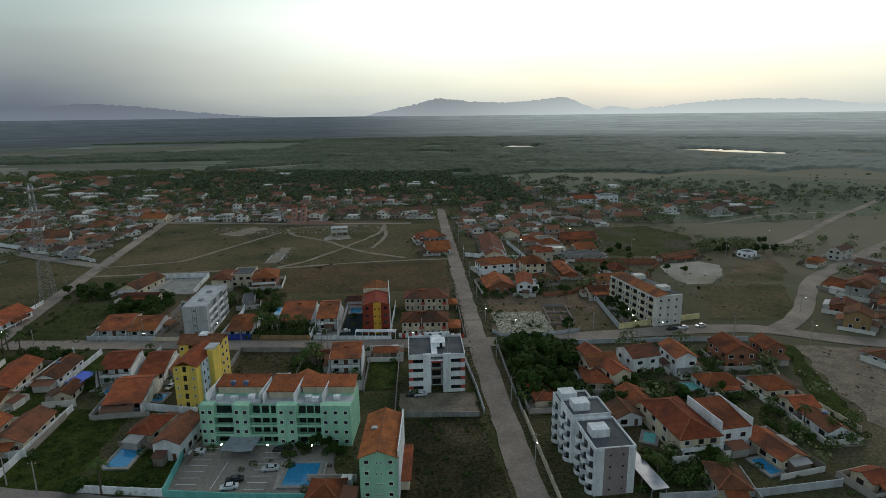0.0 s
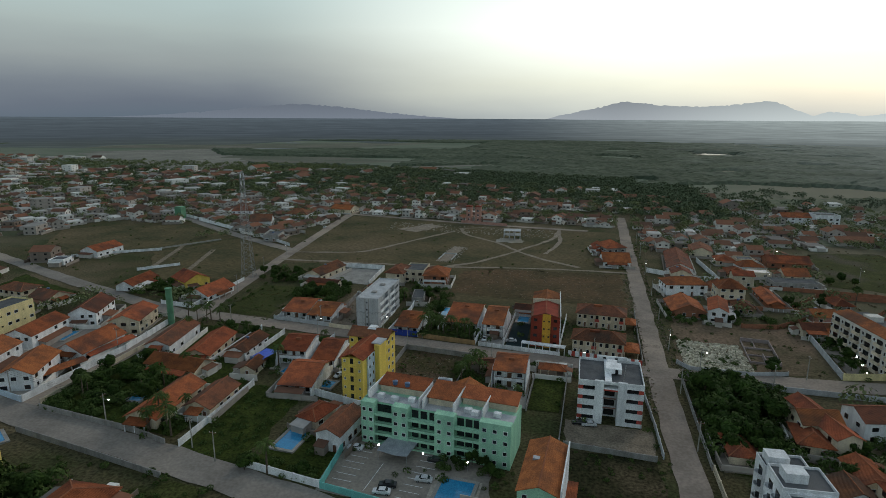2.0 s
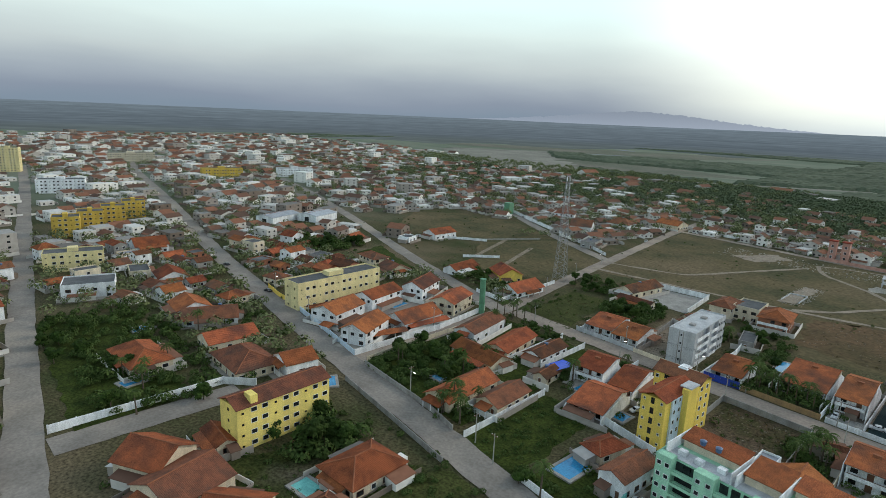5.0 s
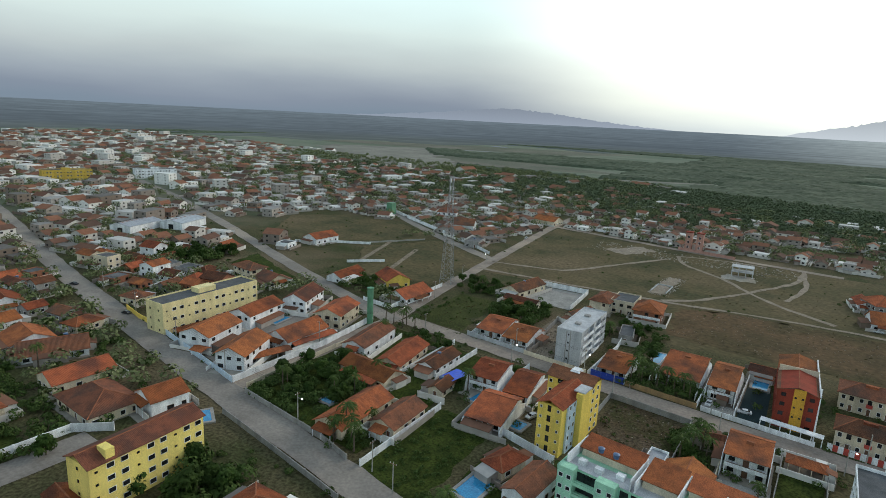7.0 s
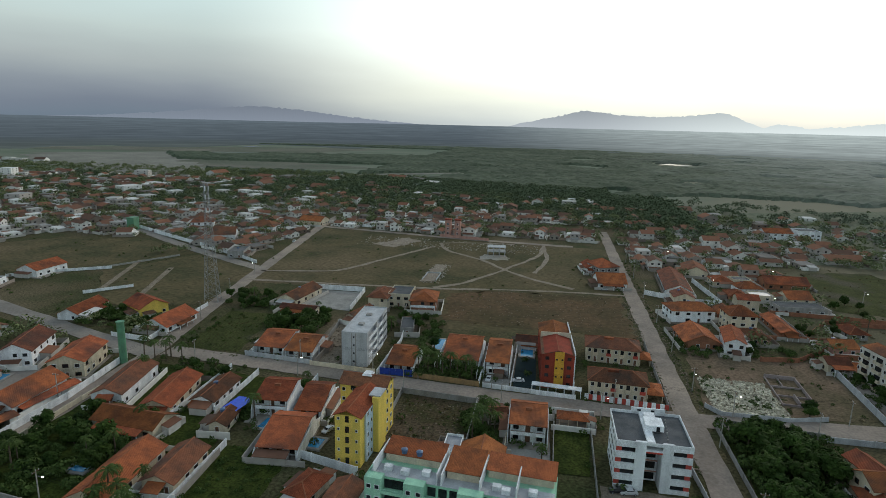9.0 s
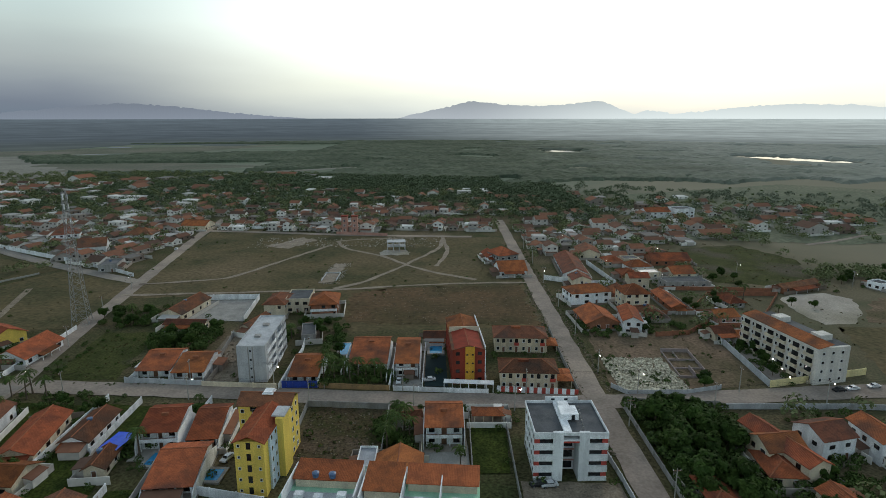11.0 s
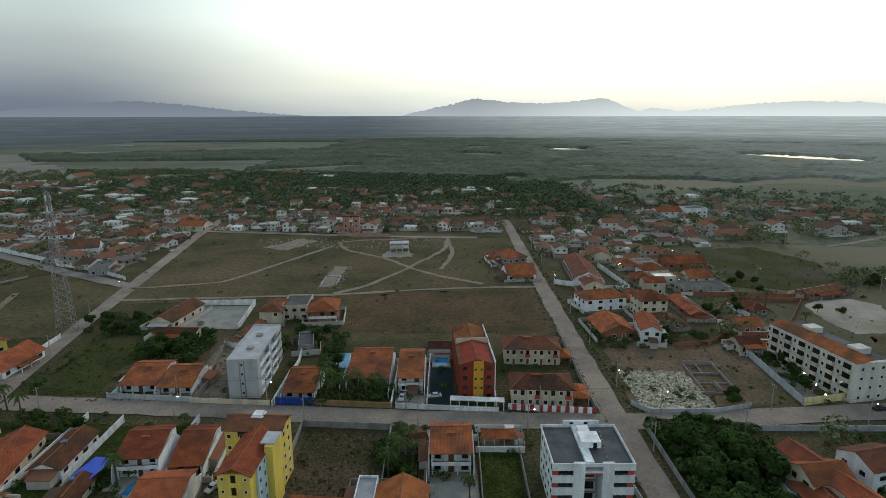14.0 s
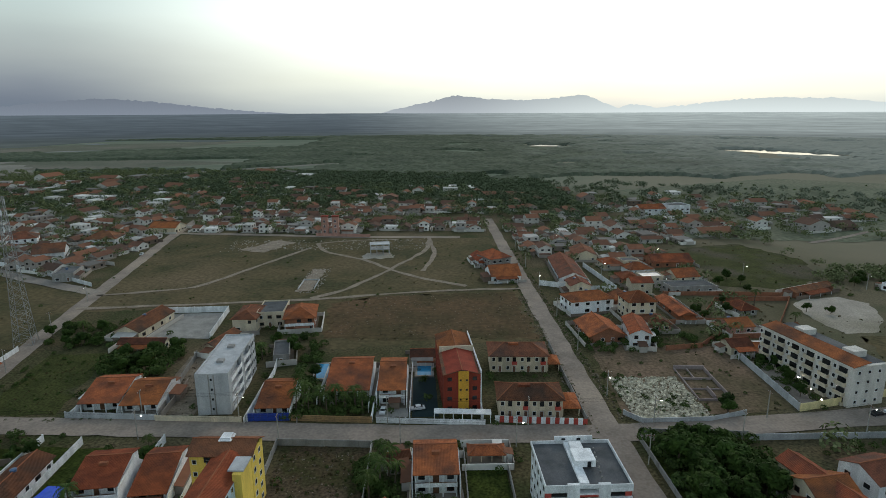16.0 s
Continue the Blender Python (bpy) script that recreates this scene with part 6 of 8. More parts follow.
# x0, y0, x1, y1, turn, step, share of plots built on
for x0, y0, x1, y1, rot, step, dens in (
        (34, 224, 90, 440, 2, 14.5, 0.95), (90, 240, 150, 440, 6, 16, 0.8), (150, 290, 330, 470, 10, 26, 0.3), (34, 440, 330, 560, 4, 16, 0.62), (34, 560, 260, 650, 4, 22, 0.4), (-200, 450, 34, 560, -6, 12.5, 0.92), (-200, 560, 34, 700, -6, 17, 0.55),
        (-560, 330, -204, 520, -20, 14, 0.85), (-560, 520, -204, 700, -20, 18, 0.65), (-460, 205, -200, 400, 20, 16, 0.8), (-950, 110, -420, 760, 14, 18, 0.85), (-430, 20, -160, 112, 8, 14.5, 0.9),
        (-430, 116, -222, 215, 12, 14.5, 0.9), (-1000, -140, -160, 20, 9, 16, 0.88), (-1000, 20, -300, 130, 9, 16, 0.85), (-200, -60, -110, 30, 9, 16, 0.7), (60, 90, 130, 172, 5, 15, 0.5), (-1750, 60, -940, 950, 14, 26, 0.62), (-560, 660, -150, 860, -15, 30, 0.4),
        (-1500, -300, -900, 60, 12, 24, 0.6), (130, 110, 260, 240, 15, 22, 0.3), (180, 180, 300, 300, 20, 18, 0.6)):
    ca, sa = math.cos(radians(rot)), math.sin(radians(rot))
    cx, cy = (x0 + x1) / 2, (y0 + y1) / 2
    R = math.hypot(x1 - x0, y1 - y0) / 2
    n = int(R / step) + 1
    for i in range(-n, n + 1):
        for j in range(-n, n + 1):
            u = (i + (0.25 if j % 2 else 0)) * step + frnd.uniform(-0.16, 0.16) * step
            v = j * step * 1.05 + frnd.uniform(-0.16, 0.16) * step
            x, y = cx + u * ca - v * sa, cy + u * sa + v * ca
            roll_ = frnd.random()
            if not (x0 < x < x1 and y0 < y < y1) or roll_ > dens:
                continue
            w, d = step * frnd.uniform(0.46, 0.72), step * frnd.uniform(0.48, 0.8)
            if free(x, y, min(w, d) / 2 + 0.5):
                SITES.append((math.hypot(x + 15, y - 10), x, y, w, d, rot + frnd.choice((0, 90)) + frnd.uniform(-3, 3)))
                FOOT.append((x, y, min(w, d) / 2 + 1.5))
for x, y, w, d, rot in ((180, 183, 11, 9, 50), (188, 201, 12, 9, 48), (209, 219, 12, 9, 42), (223, 233, 12, 10, 38), (243, 249, 12, 10, 35), (259, 271, 12, 9, 30), (253, 289, 10, 8, 30), (228, 275, 9, 8, 40), (196, 184, 10, 9, 48), (209, 200, 11, 9, 45), (232, 212, 12, 9, 40), (281, 272, 12, 9, 30), (165, 149, 10, 8, 20)):
    SITES.append((math.hypot(x + 15, y - 10), x, y, w, d, rot))
    FOOT.append((x, y, 5.5))
SITES.sort()
NEAR, FAR = SITES[:200], SITES[200:]
for dist, x, y, w, d, rot in NEAR:
    k = frnd.random()
    wall = frnd.choice(("white", "white", "cream", "cream", "grey", "brick") if x < 33 else ("white", "cream", "cream", "tan", "brick", "pinkwall", "grey"))
    roof = "gable" if k < 0.62 else "hip" if k < 0.85 or (x > 62 and y < 172) else "flat"
    st = 2 if frnd.random() < 0.3 and not (x > 62 and y < 172) else 1
    t = thing("house", x, y, rot, f"{WORDS[wall]} {'two-storey' if st == 2 else 'single-storey'} house with {ROOFS[roof]}", "house", "houses of the town")
    h = 3.1 * st + frnd.uniform(-0.2, 0.4)
    rise = min(w, d) * frnd.uniform(0.18, 0.26)
    if roof == "flat":
        link("wall", boxes("wall", (-w / 2, -d / 2, -0.3, w / 2, d / 2, h), (-w / 2, -d / 2, h, w / 2, -d / 2 + 0.2, h + 0.5), (-w / 2, d / 2 - 0.2, h, w / 2, d / 2, h + 0.5), (-w / 2, -d / 2 + 0.2, h, -w / 2 + 0.2, d / 2 - 0.2, h + 0.5), (w / 2 - 0.2, -d / 2 + 0.2, h, w / 2, d / 2 - 0.2, h + 0.5)), M[wall], t)
        link("roof", boxes("roof", (-w / 2 + 0.2, -d / 2 + 0.2, h, w / 2 - 0.2, d / 2 - 0.2, h + 0.05)), M["metal" if frnd.random() < 0.4 else "slab"], t)
    else:
        link("wall", gable_walls(w, d, h, rise * 0.97) if roof == "gable" else boxes("wall", (-w / 2, -d / 2, -0.3, w / 2, d / 2, h)), M[wall], t)
        add_roof(t, roof, w, d, h + 0.04, rise, over=frnd.uniform(0.3, 0.7))
    for s in range(st):
        for face, off in (("S", -d / 2), ("E", w / 2), ("W", -w / 2)):
            L = w if face == "S" else d
            for p in ((-0.25, 0.22) if s == 0 or face == "S" else (0.0,)):
                q = L * p
                opening(t, q if face == "S" else off, off if face == "S" else q, s * 3.0 + 0.95, face, 1.3, 1.2, trim="wood" if wall == "brick" else "white")
    if frnd.random() < 0.12:
        link("water_tank", tank_mesh(), M["bluetank"], t, "blue roof water tank", pose(w * 0.2, d * 0.15, h + (0.05 if roof == "flat" else rise * 0.4)))


def far_town():
    """All the more distant houses in one mesh: walls, tile roofs, dark openings."""
    r = random.Random(5)
    vs, fs, mi = [], [], []
    for dist, x, y, w, d, rot in FAR:
        h = 3.0 if r.random() < 0.8 else 6.0
        flat = r.random() < (0.25 if dist < 620 and x > -260 else 0.48)
        if x < -300:
            h = r.choice((3.0, 3.2, 3.4, 3.4, 6.2, 6.2))
        if flat and r.random() < 0.04 and x < -350:
            h, w, d = r.choice((9.2, 12.2)), w * 1.7, d * 1.2
        elif r.random() < 0.5:
            w, d = w * r.uniform(1.15, 1.5), d * r.uniform(0.75, 1.0)
        m = pose(x, y, 0, 0, 0, rot)
        X, Y, rise = w / 2, d / 2, min(w, d) * 0.22
        loc = [(-X, -Y, -0.5), (X, -Y, -0.5), (X, Y, -0.5), (-X, Y, -0.5), (-X, -Y, h), (X, -Y, h), (X, Y, h), (-X, Y, h)]
        f = [(0, 1, 5, 4), (1, 2, 6, 5), (2, 3, 7, 6), (3, 0, 4, 7)]
        k = len(vs)
        if flat:
            f.append((4, 5, 6, 7))
            mm = [0] * 4 + [3]
        else:
            loc += [(-X, 0, h + rise), (X, 0, h + rise)]
            f += [(5, 6, 9), (7, 4, 8)]
            mm = [0] * 6
        vs += [m @ Vector(v) for v in loc]
        fs += [tuple(k + i for i in q) for q in f]
        mi += mm
        if not flat:
            k = len(vs)
            o = 0.5
            lo = [(-X - o, -Y - o, h - 0.15), (X + o, -Y - o, h - 0.15), (X + o, 0, h + rise + 0.1), (-X - o, 0, h + rise + 0.1), (X + o, Y + o, h - 0.15), (-X - o, Y + o, h - 0.15)]
            vs += [m @ Vector(v) for v in lo]
            fs += [(k, k + 1, k + 2, k + 3), (k + 3, k + 2, k + 4, k + 5)]
            mi += [1, 1]
        for side in range(4):
            for p in (-0.25, 0.25):
                for st in range(int(h / 3)):
                    z0, z1 = st * 3 + 1.0, st * 3 + 2.1
                    if side % 2 == 0:
                        c, e = p * w, (Y + 0.06) * (-1 if side == 0 else 1)
                        q = [(c - 0.7, e, z0), (c + 0.7, e, z0), (c + 0.7, e, z1), (c - 0.7, e, z1)]
                    else:
                        c, e = p * d, (X + 0.06) * (1 if side == 1 else -1)
                        q = [(e, c - 0.7, z0), (e, c + 0.7, z0), (e, c + 0.7, z1), (e, c - 0.7, z1)]
                    k = len(vs)
                    vs += [m @ Vector(v) for v in q]
                    fs.append((k, k + 1, k + 2, k + 3))
                    mi.append(2)
    me = soup("distant_houses", vs, fs)
    for nm in ("wallmix", "roofmix", "glass", "flatmix"):
        me.materials.append(M[nm])
    me.polygons.foreach_set("material_index", mi)
    tagged(link("distant_houses", me, None), "dense distant houses with white walls and clay roofs", "houses", kind="stuff")


far_town()


def lot_walls():
    """Low party walls and outbuildings behind the ordinary houses."""
    r = random.Random(17)
    vs, fs = [], []
    for dist, x, y, w, d, rot in RECTS + SITES[:900]:
        m = pose(x, y, 0, 0, 0, rot)
        X, Y = w / 2 + r.uniform(1.5, 3), d / 2 + r.uniform(1.5, 3.5)
        for a, b, c, e in ((-X, -Y, X, -Y + 0.18), (-X, Y, X, Y + 0.18), (-X, -Y, -X + 0.18, Y), (X, -Y, X + 0.18, Y)):
            q = m @ Vector(((a + c) / 2, (b + e) / 2, 0))
            if r.random() < 0.55 and not any(near_line(q.x, q.y, s_, 5.5) for s_ in STREETS):
                k = len(vs)
                add_box(vs, fs, a, b, -0.2, c, e, r.uniform(1.4, 2.2))
                vs[k:] = [m @ Vector(v) for v in vs[k:]]
        if r.random() < 0.35:
            k = len(vs)
            u, v = r.uniform(-X, X - 2.5), Y - 2.6
            add_box(vs, fs, u, v, -0.2, u + 2.5, v + 2.4, 2.4)
            vs[k:] = [m @ Vector(q) for q in vs[k:]]
    tagged(link("lot_walls", soup("lot_walls", vs, fs), M["wallmix"]), "low weathered party walls and sheds between houses", "walls", kind="stuff")


lot_walls()


def lean_tos():
    """Lean-to kitchens, porches and garages built against the ordinary houses."""
    r = random.Random(23)
    vs, fs, mi = [], [], []
    for i, (dist, x, y, w, d, rot) in enumerate(RECTS + SITES[:650]):
        for side in range(4):
            if r.random() > 0.42:
                continue
            L, off = (w, d / 2) if side % 2 == 0 else (d, w / 2)
            q = pose(x, y, 0, 0, 0, rot + 90 * side)
            a = r.uniform(0.35, 0.8) * L
            u = r.uniform(-L / 2, L / 2 - a)
            e = r.uniform(2.0, 3.8)
            c = q @ Vector((u + a / 2, -off - e / 2, 0))
            if any(near_line(c.x, c.y, s_, 5.8 + e / 2) for s_ in STREETS) or any((c.x - fx) ** 2 + (c.y - fy) ** 2 < (fr + e * 0.4) ** 2 and (fx - x) ** 2 + (fy - y) ** 2 > 9 for fx, fy, fr in FOOT):
                continue
            h = r.uniform(2.2, 2.5)
            k = len(vs)
            y0, y1, g = -off - e, -off - 0.02, 0.3
            loc = [(u, y0, -0.2), (u + a, y0, -0.2), (u + a, y1, -0.2), (u, y1, -0.2), (u, y0, h), (u + a, y0, h), (u + a, y1, h + 0.5), (u, y1, h + 0.5)]
            vs += [q @ Vector(v) for v in loc]
            fs += [tuple(k + j for j in f) for f in ((0, 1, 5, 4), (1, 2, 6, 5), (2, 3, 7, 6), (3, 0, 4, 7))]
            k = len(vs)
            ro = [(u - g, y0 - g, h), (u + a + g, y0 - g, h), (u + a + g, y1, h + 0.55), (u - g, y1, h + 0.55)]
            vs += [q @ Vector(v) for v in ro] + [q @ (Vector(v) + Vector((0, 0, 0.12))) for v in ro]
            fs += [tuple(k + j for j in f) for f in ((0, 3, 2, 1), (4, 5, 6, 7), (0, 1, 5, 4), (1, 2, 6, 5), (2, 3, 7, 6), (3, 0, 4, 7))]
            mi += [0] * 4 + [2 if r.random() < 0.18 else 1] * 6
    me = soup("lean_tos", vs, fs)
    for nm in ("wallmix", "roofmix", "flatmix"):
        me.materials.append(M[nm])
    me.polygons.foreach_set("material_index", mi)
    tagged(link("lean_tos", me, None), "tile-roofed lean-tos and garages against houses", "sheds", kind="stuff")


lean_tos()


def yard_paving():
    """Thin paved aprons round the houses of the town."""
    r = random.Random(19)
    vs, fs = [], []
    for i, (dist, x, y, w, d, rot) in enumerate(RECTS + SITES[:500]):
        if r.random() < 0.3:
            continue
        m = pose(x, y, 0, 0, 0, rot)
        X0, X1, Y0, Y1 = -w / 2 - r.uniform(0, 2.2), w / 2 + r.uniform(0, 2.2), -d / 2 - r.uniform(0.5, 4), d / 2 + r.uniform(0, 1.5)
        c = m @ Vector(((X0 + X1) / 2, Y0, 0))
        if any(near_line(c.x, c.y, s_, 4.5) for s_ in STREETS):
            continue
        k = len(vs)
        add_box(vs, fs, X0, Y0, 0, X1, Y1, 0.26 + (i % 40) * 0.003)
        vs[k:] = [m @ Vector(q) for q in vs[k:]]
    tagged(link("yard_paving", soup("yard_paving", vs, fs), M["yardmix"]), "worn concrete and tile paving round houses", "paving", kind="stuff")


yard_paving()


# ---------------------------------------------------------------- trees
def crown_mesh(seed, n, leaf, R=1.0, H=0.8):
    """A crown of unit radius: leaf sprays gathered in uneven clumps with gaps between them."""
    r = random.Random(seed)
    vs, fs = [], []
    clumps = []
    for _ in range(11):
        a, q = r.uniform(0, 2 * math.pi), r.uniform(0.0, 0.66)
        clumps.append((R * q * math.cos(a), R * q * math.sin(a), H * r.uniform(-0.35, 0.6), r.uniform(0.3, 0.48)))
    for _ in range(n):
        cx, cy, cz, cr = r.choice(clumps)
        d = Vector((r.gauss(0, 1), r.gauss(0, 1), r.gauss(0.25, 0.9))).normalized()
        p = Vector((cx, cy, cz)) + d * cr * r.uniform(0.55, 1.1)
        nrm = (d + Vector((r.uniform(-.7, .7), r.uniform(-.7, .7), r.uniform(-.2, .9)))).normalized()
        u = nrm.orthogonal().normalized()
        u.rotate(Matrix.Rotation(r.uniform(0, 6.28), 3, nrm))
        v = nrm.cross(u)
        s = leaf * r.uniform(0.6, 1.3)
        k = len(vs)
        vs += [p - u * s, p + v * s * 0.5 - nrm * s * 0.15, p + u * s, p - v * s * 0.5 - nrm * s * 0.15]
        fs += [(k, k + 1, k + 2, k + 3)]
    return soup("crown", vs, fs)


def trunk_mesh(seed):
    """Tapered trunk with four limbs, unit height to the crown's middle."""
    r = random.Random(seed)
    vs, fs = [], []

    def limb(p, q, r0, r1, n=6):
        p, q = Vector(p), Vector(q)
        u = (q - p).normalized()
        s = u.orthogonal().normalized()
        t = u.cross(s)
        k = len(vs)
        for c, rr in ((p, r0), (q, r1)):
            vs.extend(c + s * rr * math.cos(2 * math.pi * i / n) + t * rr * math.sin(2 * math.pi * i / n) for i in range(n))
        fs.extend((k + i, k + (i + 1) % n, k + n + (i + 1) % n, k + n + i) for i in range(n))
    limb((0, 0, -0.05), (0.02, 0.01, 0.55), 0.055, 0.04)
    for k in range(4):
        a = k * 1.57 + r.uniform(-0.4, 0.4)
        limb((0.02, 0.01, 0.5), (0.3 * math.cos(a), 0.3 * math.sin(a), 0.95), 0.032, 0.012)
    return soup("trunk", vs, fs)


def palm_meshes(seed):
    r = random.Random(seed)
    vs, fs = [], []
    n, seg = 7, 6
    lean = r.uniform(-0.12, 0.12)
    for i in range(seg + 1):
        z = i / seg
        cx = lean * z * z
        rad = 0.035 - 0.014 * z + (0.01 if i == 0 else 0)
        vs += [(cx + rad * math.cos(2 * math.pi * k / n), rad * math.sin(2 * math.pi * k / n), z) for k in range(n)]
        if i:
            b = (i - 1) * n
            fs += [(b + k, b + (k + 1) % n, b + n + (k + 1) % n, b + n + k) for k in range(n)]
    trunk = soup("trunk", vs, fs)
    vs, fs = [], []
    for f in range(17):
        a = f * 2.4 + r.uniform(-0.2, 0.2)
        up = r.uniform(0.1, 0.95)
        L = r.uniform(0.36, 0.46)
        pts = []
        for i in range(8):
            s = i / 7
            hx = L * s * (1 - 0.18 * s)
            hz = L * (up * s - (0.55 + 0.55 * up) * s * s)
            pts.append(Vector((lean + hx * math.cos(a), hx * math.sin(a), 1.0 + hz)))
        side = Vector((-math.sin(a), math.cos(a), 0))
        for i in range(7):
            p, q = pts[i], pts[i + 1]
            wd = 0.085 * math.sin(math.pi * (0.15 + 0.8 * i / 7))
            for sg in (-1, 1):
                k = len(vs)
                tip = (p + q) / 2 + side * sg * wd + (q - p) * 0.7 + Vector((0, 0, -wd * 0.5))
                vs += [p, q, tip]
                fs.append((k, k + 1, k + 2) if sg < 0 else (k, k + 2, k + 1))
    return trunk, soup("crown", vs, fs)


CROWNS = [crown_mesh(40 + k, 900, 0.17) for k in range(5)]
TRUNKS = [trunk_mesh(60 + k) for k in range(3)]
PALMS = [palm_meshes(80 + k) for k in range(4)]
trnd = random.Random(31)
NT = [0]


def tree(x, y, R, H, label="leafy green garden tree with a rounded uneven crown"):
    """Broadleaf tree with a crown of radius R, H metres tall."""
    t = thing("tree", x, y, trnd.uniform(0, 360), label, "tree", "garden trees")
    link("trunk", trnd.choice(TRUNKS), M["bark"], t, m=Matrix.Diagonal((H * 0.72 * 0.9, H * 0.72 * 0.9, H * 0.72, 1)))
    link("crown", trnd.choice(CROWNS), M["leaf"], t, m=pose(0, 0, H - R * 0.72) @ Matrix.Diagonal((R, R, R * 0.85, 1)))
    NT[0] += 1


def palm(x, y, H):
    t = thing("palm_tree", x, y, trnd.uniform(0, 360), "coconut palm with arching fronds on a slim trunk", "palm", "garden palms")
    a, b = trnd.choice(PALMS)
    link("trunk", a, M["bark"], t, m=Matrix.Diagonal((H, H, H, 1)))
    link("crown", b, M["palmleaf"], t, m=Matrix.Diagonal((H, H, H, 1)))
    NT[0] += 1


def grove(n, x0, y0, x1, y1, R0, R1, palms=0.0):
    for _ in range(n):
        x, y = trnd.uniform(x0, x1), trnd.uniform(y0, y1)
        if any(near_line(x, y, s, 4.2) for s in STREETS):
            continue
        if trnd.random() < palms:
            palm(x, y, trnd.uniform(5, 8))
        else:
            R = trnd.uniform(R0, R1) * 1.2
            tree(x, y, R, R * trnd.uniform(1.5, 2.0))


grove(20, 37, 150, 53, 172, 3.0, 4.4)
grove(14, 36, 130, 50, 152, 2.4, 3.8)
grove(26, -154, 110, -124, 146, 1.6, 3.0, 0.15)
grove(6, -122, 104, -104, 116, 1.4, 2.4, 0.6)
for px, py, ph in ((-60.5, 193.5, 7.2), (-58.6, 196.4, 8.0), (-56.8, 192.6, 6.4), (-54.0, 195.0, 7.6), (-51.6, 192.4, 6.8), (-49.2, 194.6, 7.9), (-46.4, 192.8, 6.2), (-43.8, 194.8, 7.4), (-41.4, 192.2, 6.6), (-60.2, 200.2, 7.0), (-62.2, 206.0, 6.2),
                   (-36.2, 153.5, 7.4), (-33.8, 156.8, 8.0), (-35.4, 160.4, 7.2), (-32.2, 163.0, 7.8), (-34.6, 167.2, 6.6), (-30.6, 159.0, 6.2), (-17.2, 146.2, 5.4), (-161.5, 186.0, 7.0), (-156.2, 184.6, 6.4), (-150.6, 183.2, 7.2), (-108.8, 107.5, 7.4), (-112.6, 105.4, 6.6), (-105.2, 104.6, 7.8)):
    palm(px, py, ph)
grove(4, -64, 204, -58, 222, 1.6, 2.4, 0.3)
grove(8, -132, 220, -112, 240, 2.4, 3.6)
grove(12, -168, 246, -140, 268, 1.6, 2.8, 0.2)
grove(3, -40, 150, -31, 170, 1.4, 2.2)
grove(8, 58, 88, 76, 99, 1.8, 2.4, 0.75)
grove(7, 60, 126, 74, 140, 1.8, 2.8)
grove(6, 78, 118, 96, 132, 1.6, 2.6, 0.3)
grove(6, 100, 104, 112, 118, 1.5, 2.4, 0.3)
grove(8, -81, 95, -59, 99, 1.2, 1.9, 0.1)
grove(4, -64, 112, -60, 122, 1.4, 2.2)
grove(6, -31, 107.5, -16, 112, 1.2, 1.7, 0.1)
grove(7, -134, 62, -116, 80, 2.6, 3.8)
grove(8, -186, 203, -172, 224, 1.6, 2.6, 0.1)
grove(8, -212, 206, -186, 226, 1.6, 2.8)
grove(16, -330, 178, -296, 214, 2.4, 3.8)
grove(7, 90, 195, 97, 224, 1.4, 2.2)
grove(3, 62, 186, 68, 191, 1.8, 2.4)
grove(5, -172, 182, -150, 200, 1.2, 1.8, 0.7)
grove(6, -104, 150, -92, 176, 1.4, 2.4, 0.2)
grove(6, -150, 170, -120, 184, 1.2, 2.2, 0.3)
grove(10, -210, 36, -160, 66, 1.8, 3.2, 0.3)
grove(8, -260, 50, -215, 100, 1.6, 2.6, 0.2)
grove(8, -92, 226, -60, 250, 1.5, 2.4, 0.2)
grove(5, 36, 236, 66, 250, 1.5, 2.4, 0.1)
grove(14, 90, 240, 150, 330, 1.6, 2.8, 0.1)
grove(16, 186, 300, 234, 332, 1.8, 3.0)
grove(10, -255, 30, -180, 46, 1.8, 3.0, 0.1)


def leaf_cloud(name, trees, per, leaf, label, material, squash=0.8, up=0.0):
    """Many trees in one mesh of leaf sprays. trees: rows of x, y, radius, height."""
    g = np.random.default_rng(9)
    T = np.array(trees)
    n = len(T) * per
    idx = np.repeat(np.arange(len(T)), per)
    d = g.normal(size=(n, 3))
    d[:, 2] = np.abs(d[:, 2]) * 0.9 - 0.25
    d /= np.linalg.norm(d, axis=1)[:, None]
    R = T[idx, 2]
    lump = 0.72 + 0.38 * g.random(n)
    p = np.stack([T[idx, 0], T[idx, 1], T[idx, 3] - R * squash], 1) + d * (R * lump)[:, None] * np.array([1, 1, squash])
    nrm = d + g.uniform(-0.6, 0.6, (n, 3)) + np.array([0, 0, up])
    nrm /= np.linalg.norm(nrm, axis=1)[:, None]
    u = np.cross(nrm, g.normal(size=(n, 3)))
    u /= np.linalg.norm(u, axis=1)[:, None] + 1e-9
    v = np.cross(nrm, u)
    s = (R * leaf * g.uniform(0.65, 1.3, n))[:, None]
    V = np.stack([p - u * s, p + v * s * 0.75, p + u * s, p - v * s * 0.75], 1).reshape(-1, 3)
    me = bpy.data.meshes.new(name)
    me.vertices.add(len(V))
    me.vertices.foreach_set("co", V.ravel())
    me.loops.add(len(V))
    me.loops.foreach_set("vertex_index", np.arange(len(V), dtype=np.int32))
    me.polygons.add(n)
    me.polygons.foreach_set("loop_start", np.arange(0, len(V), 4, dtype=np.int32))
    me.update(calc_edges=True)
    tagged(link(name, me, M[material]), label, "trees", kind="stuff")


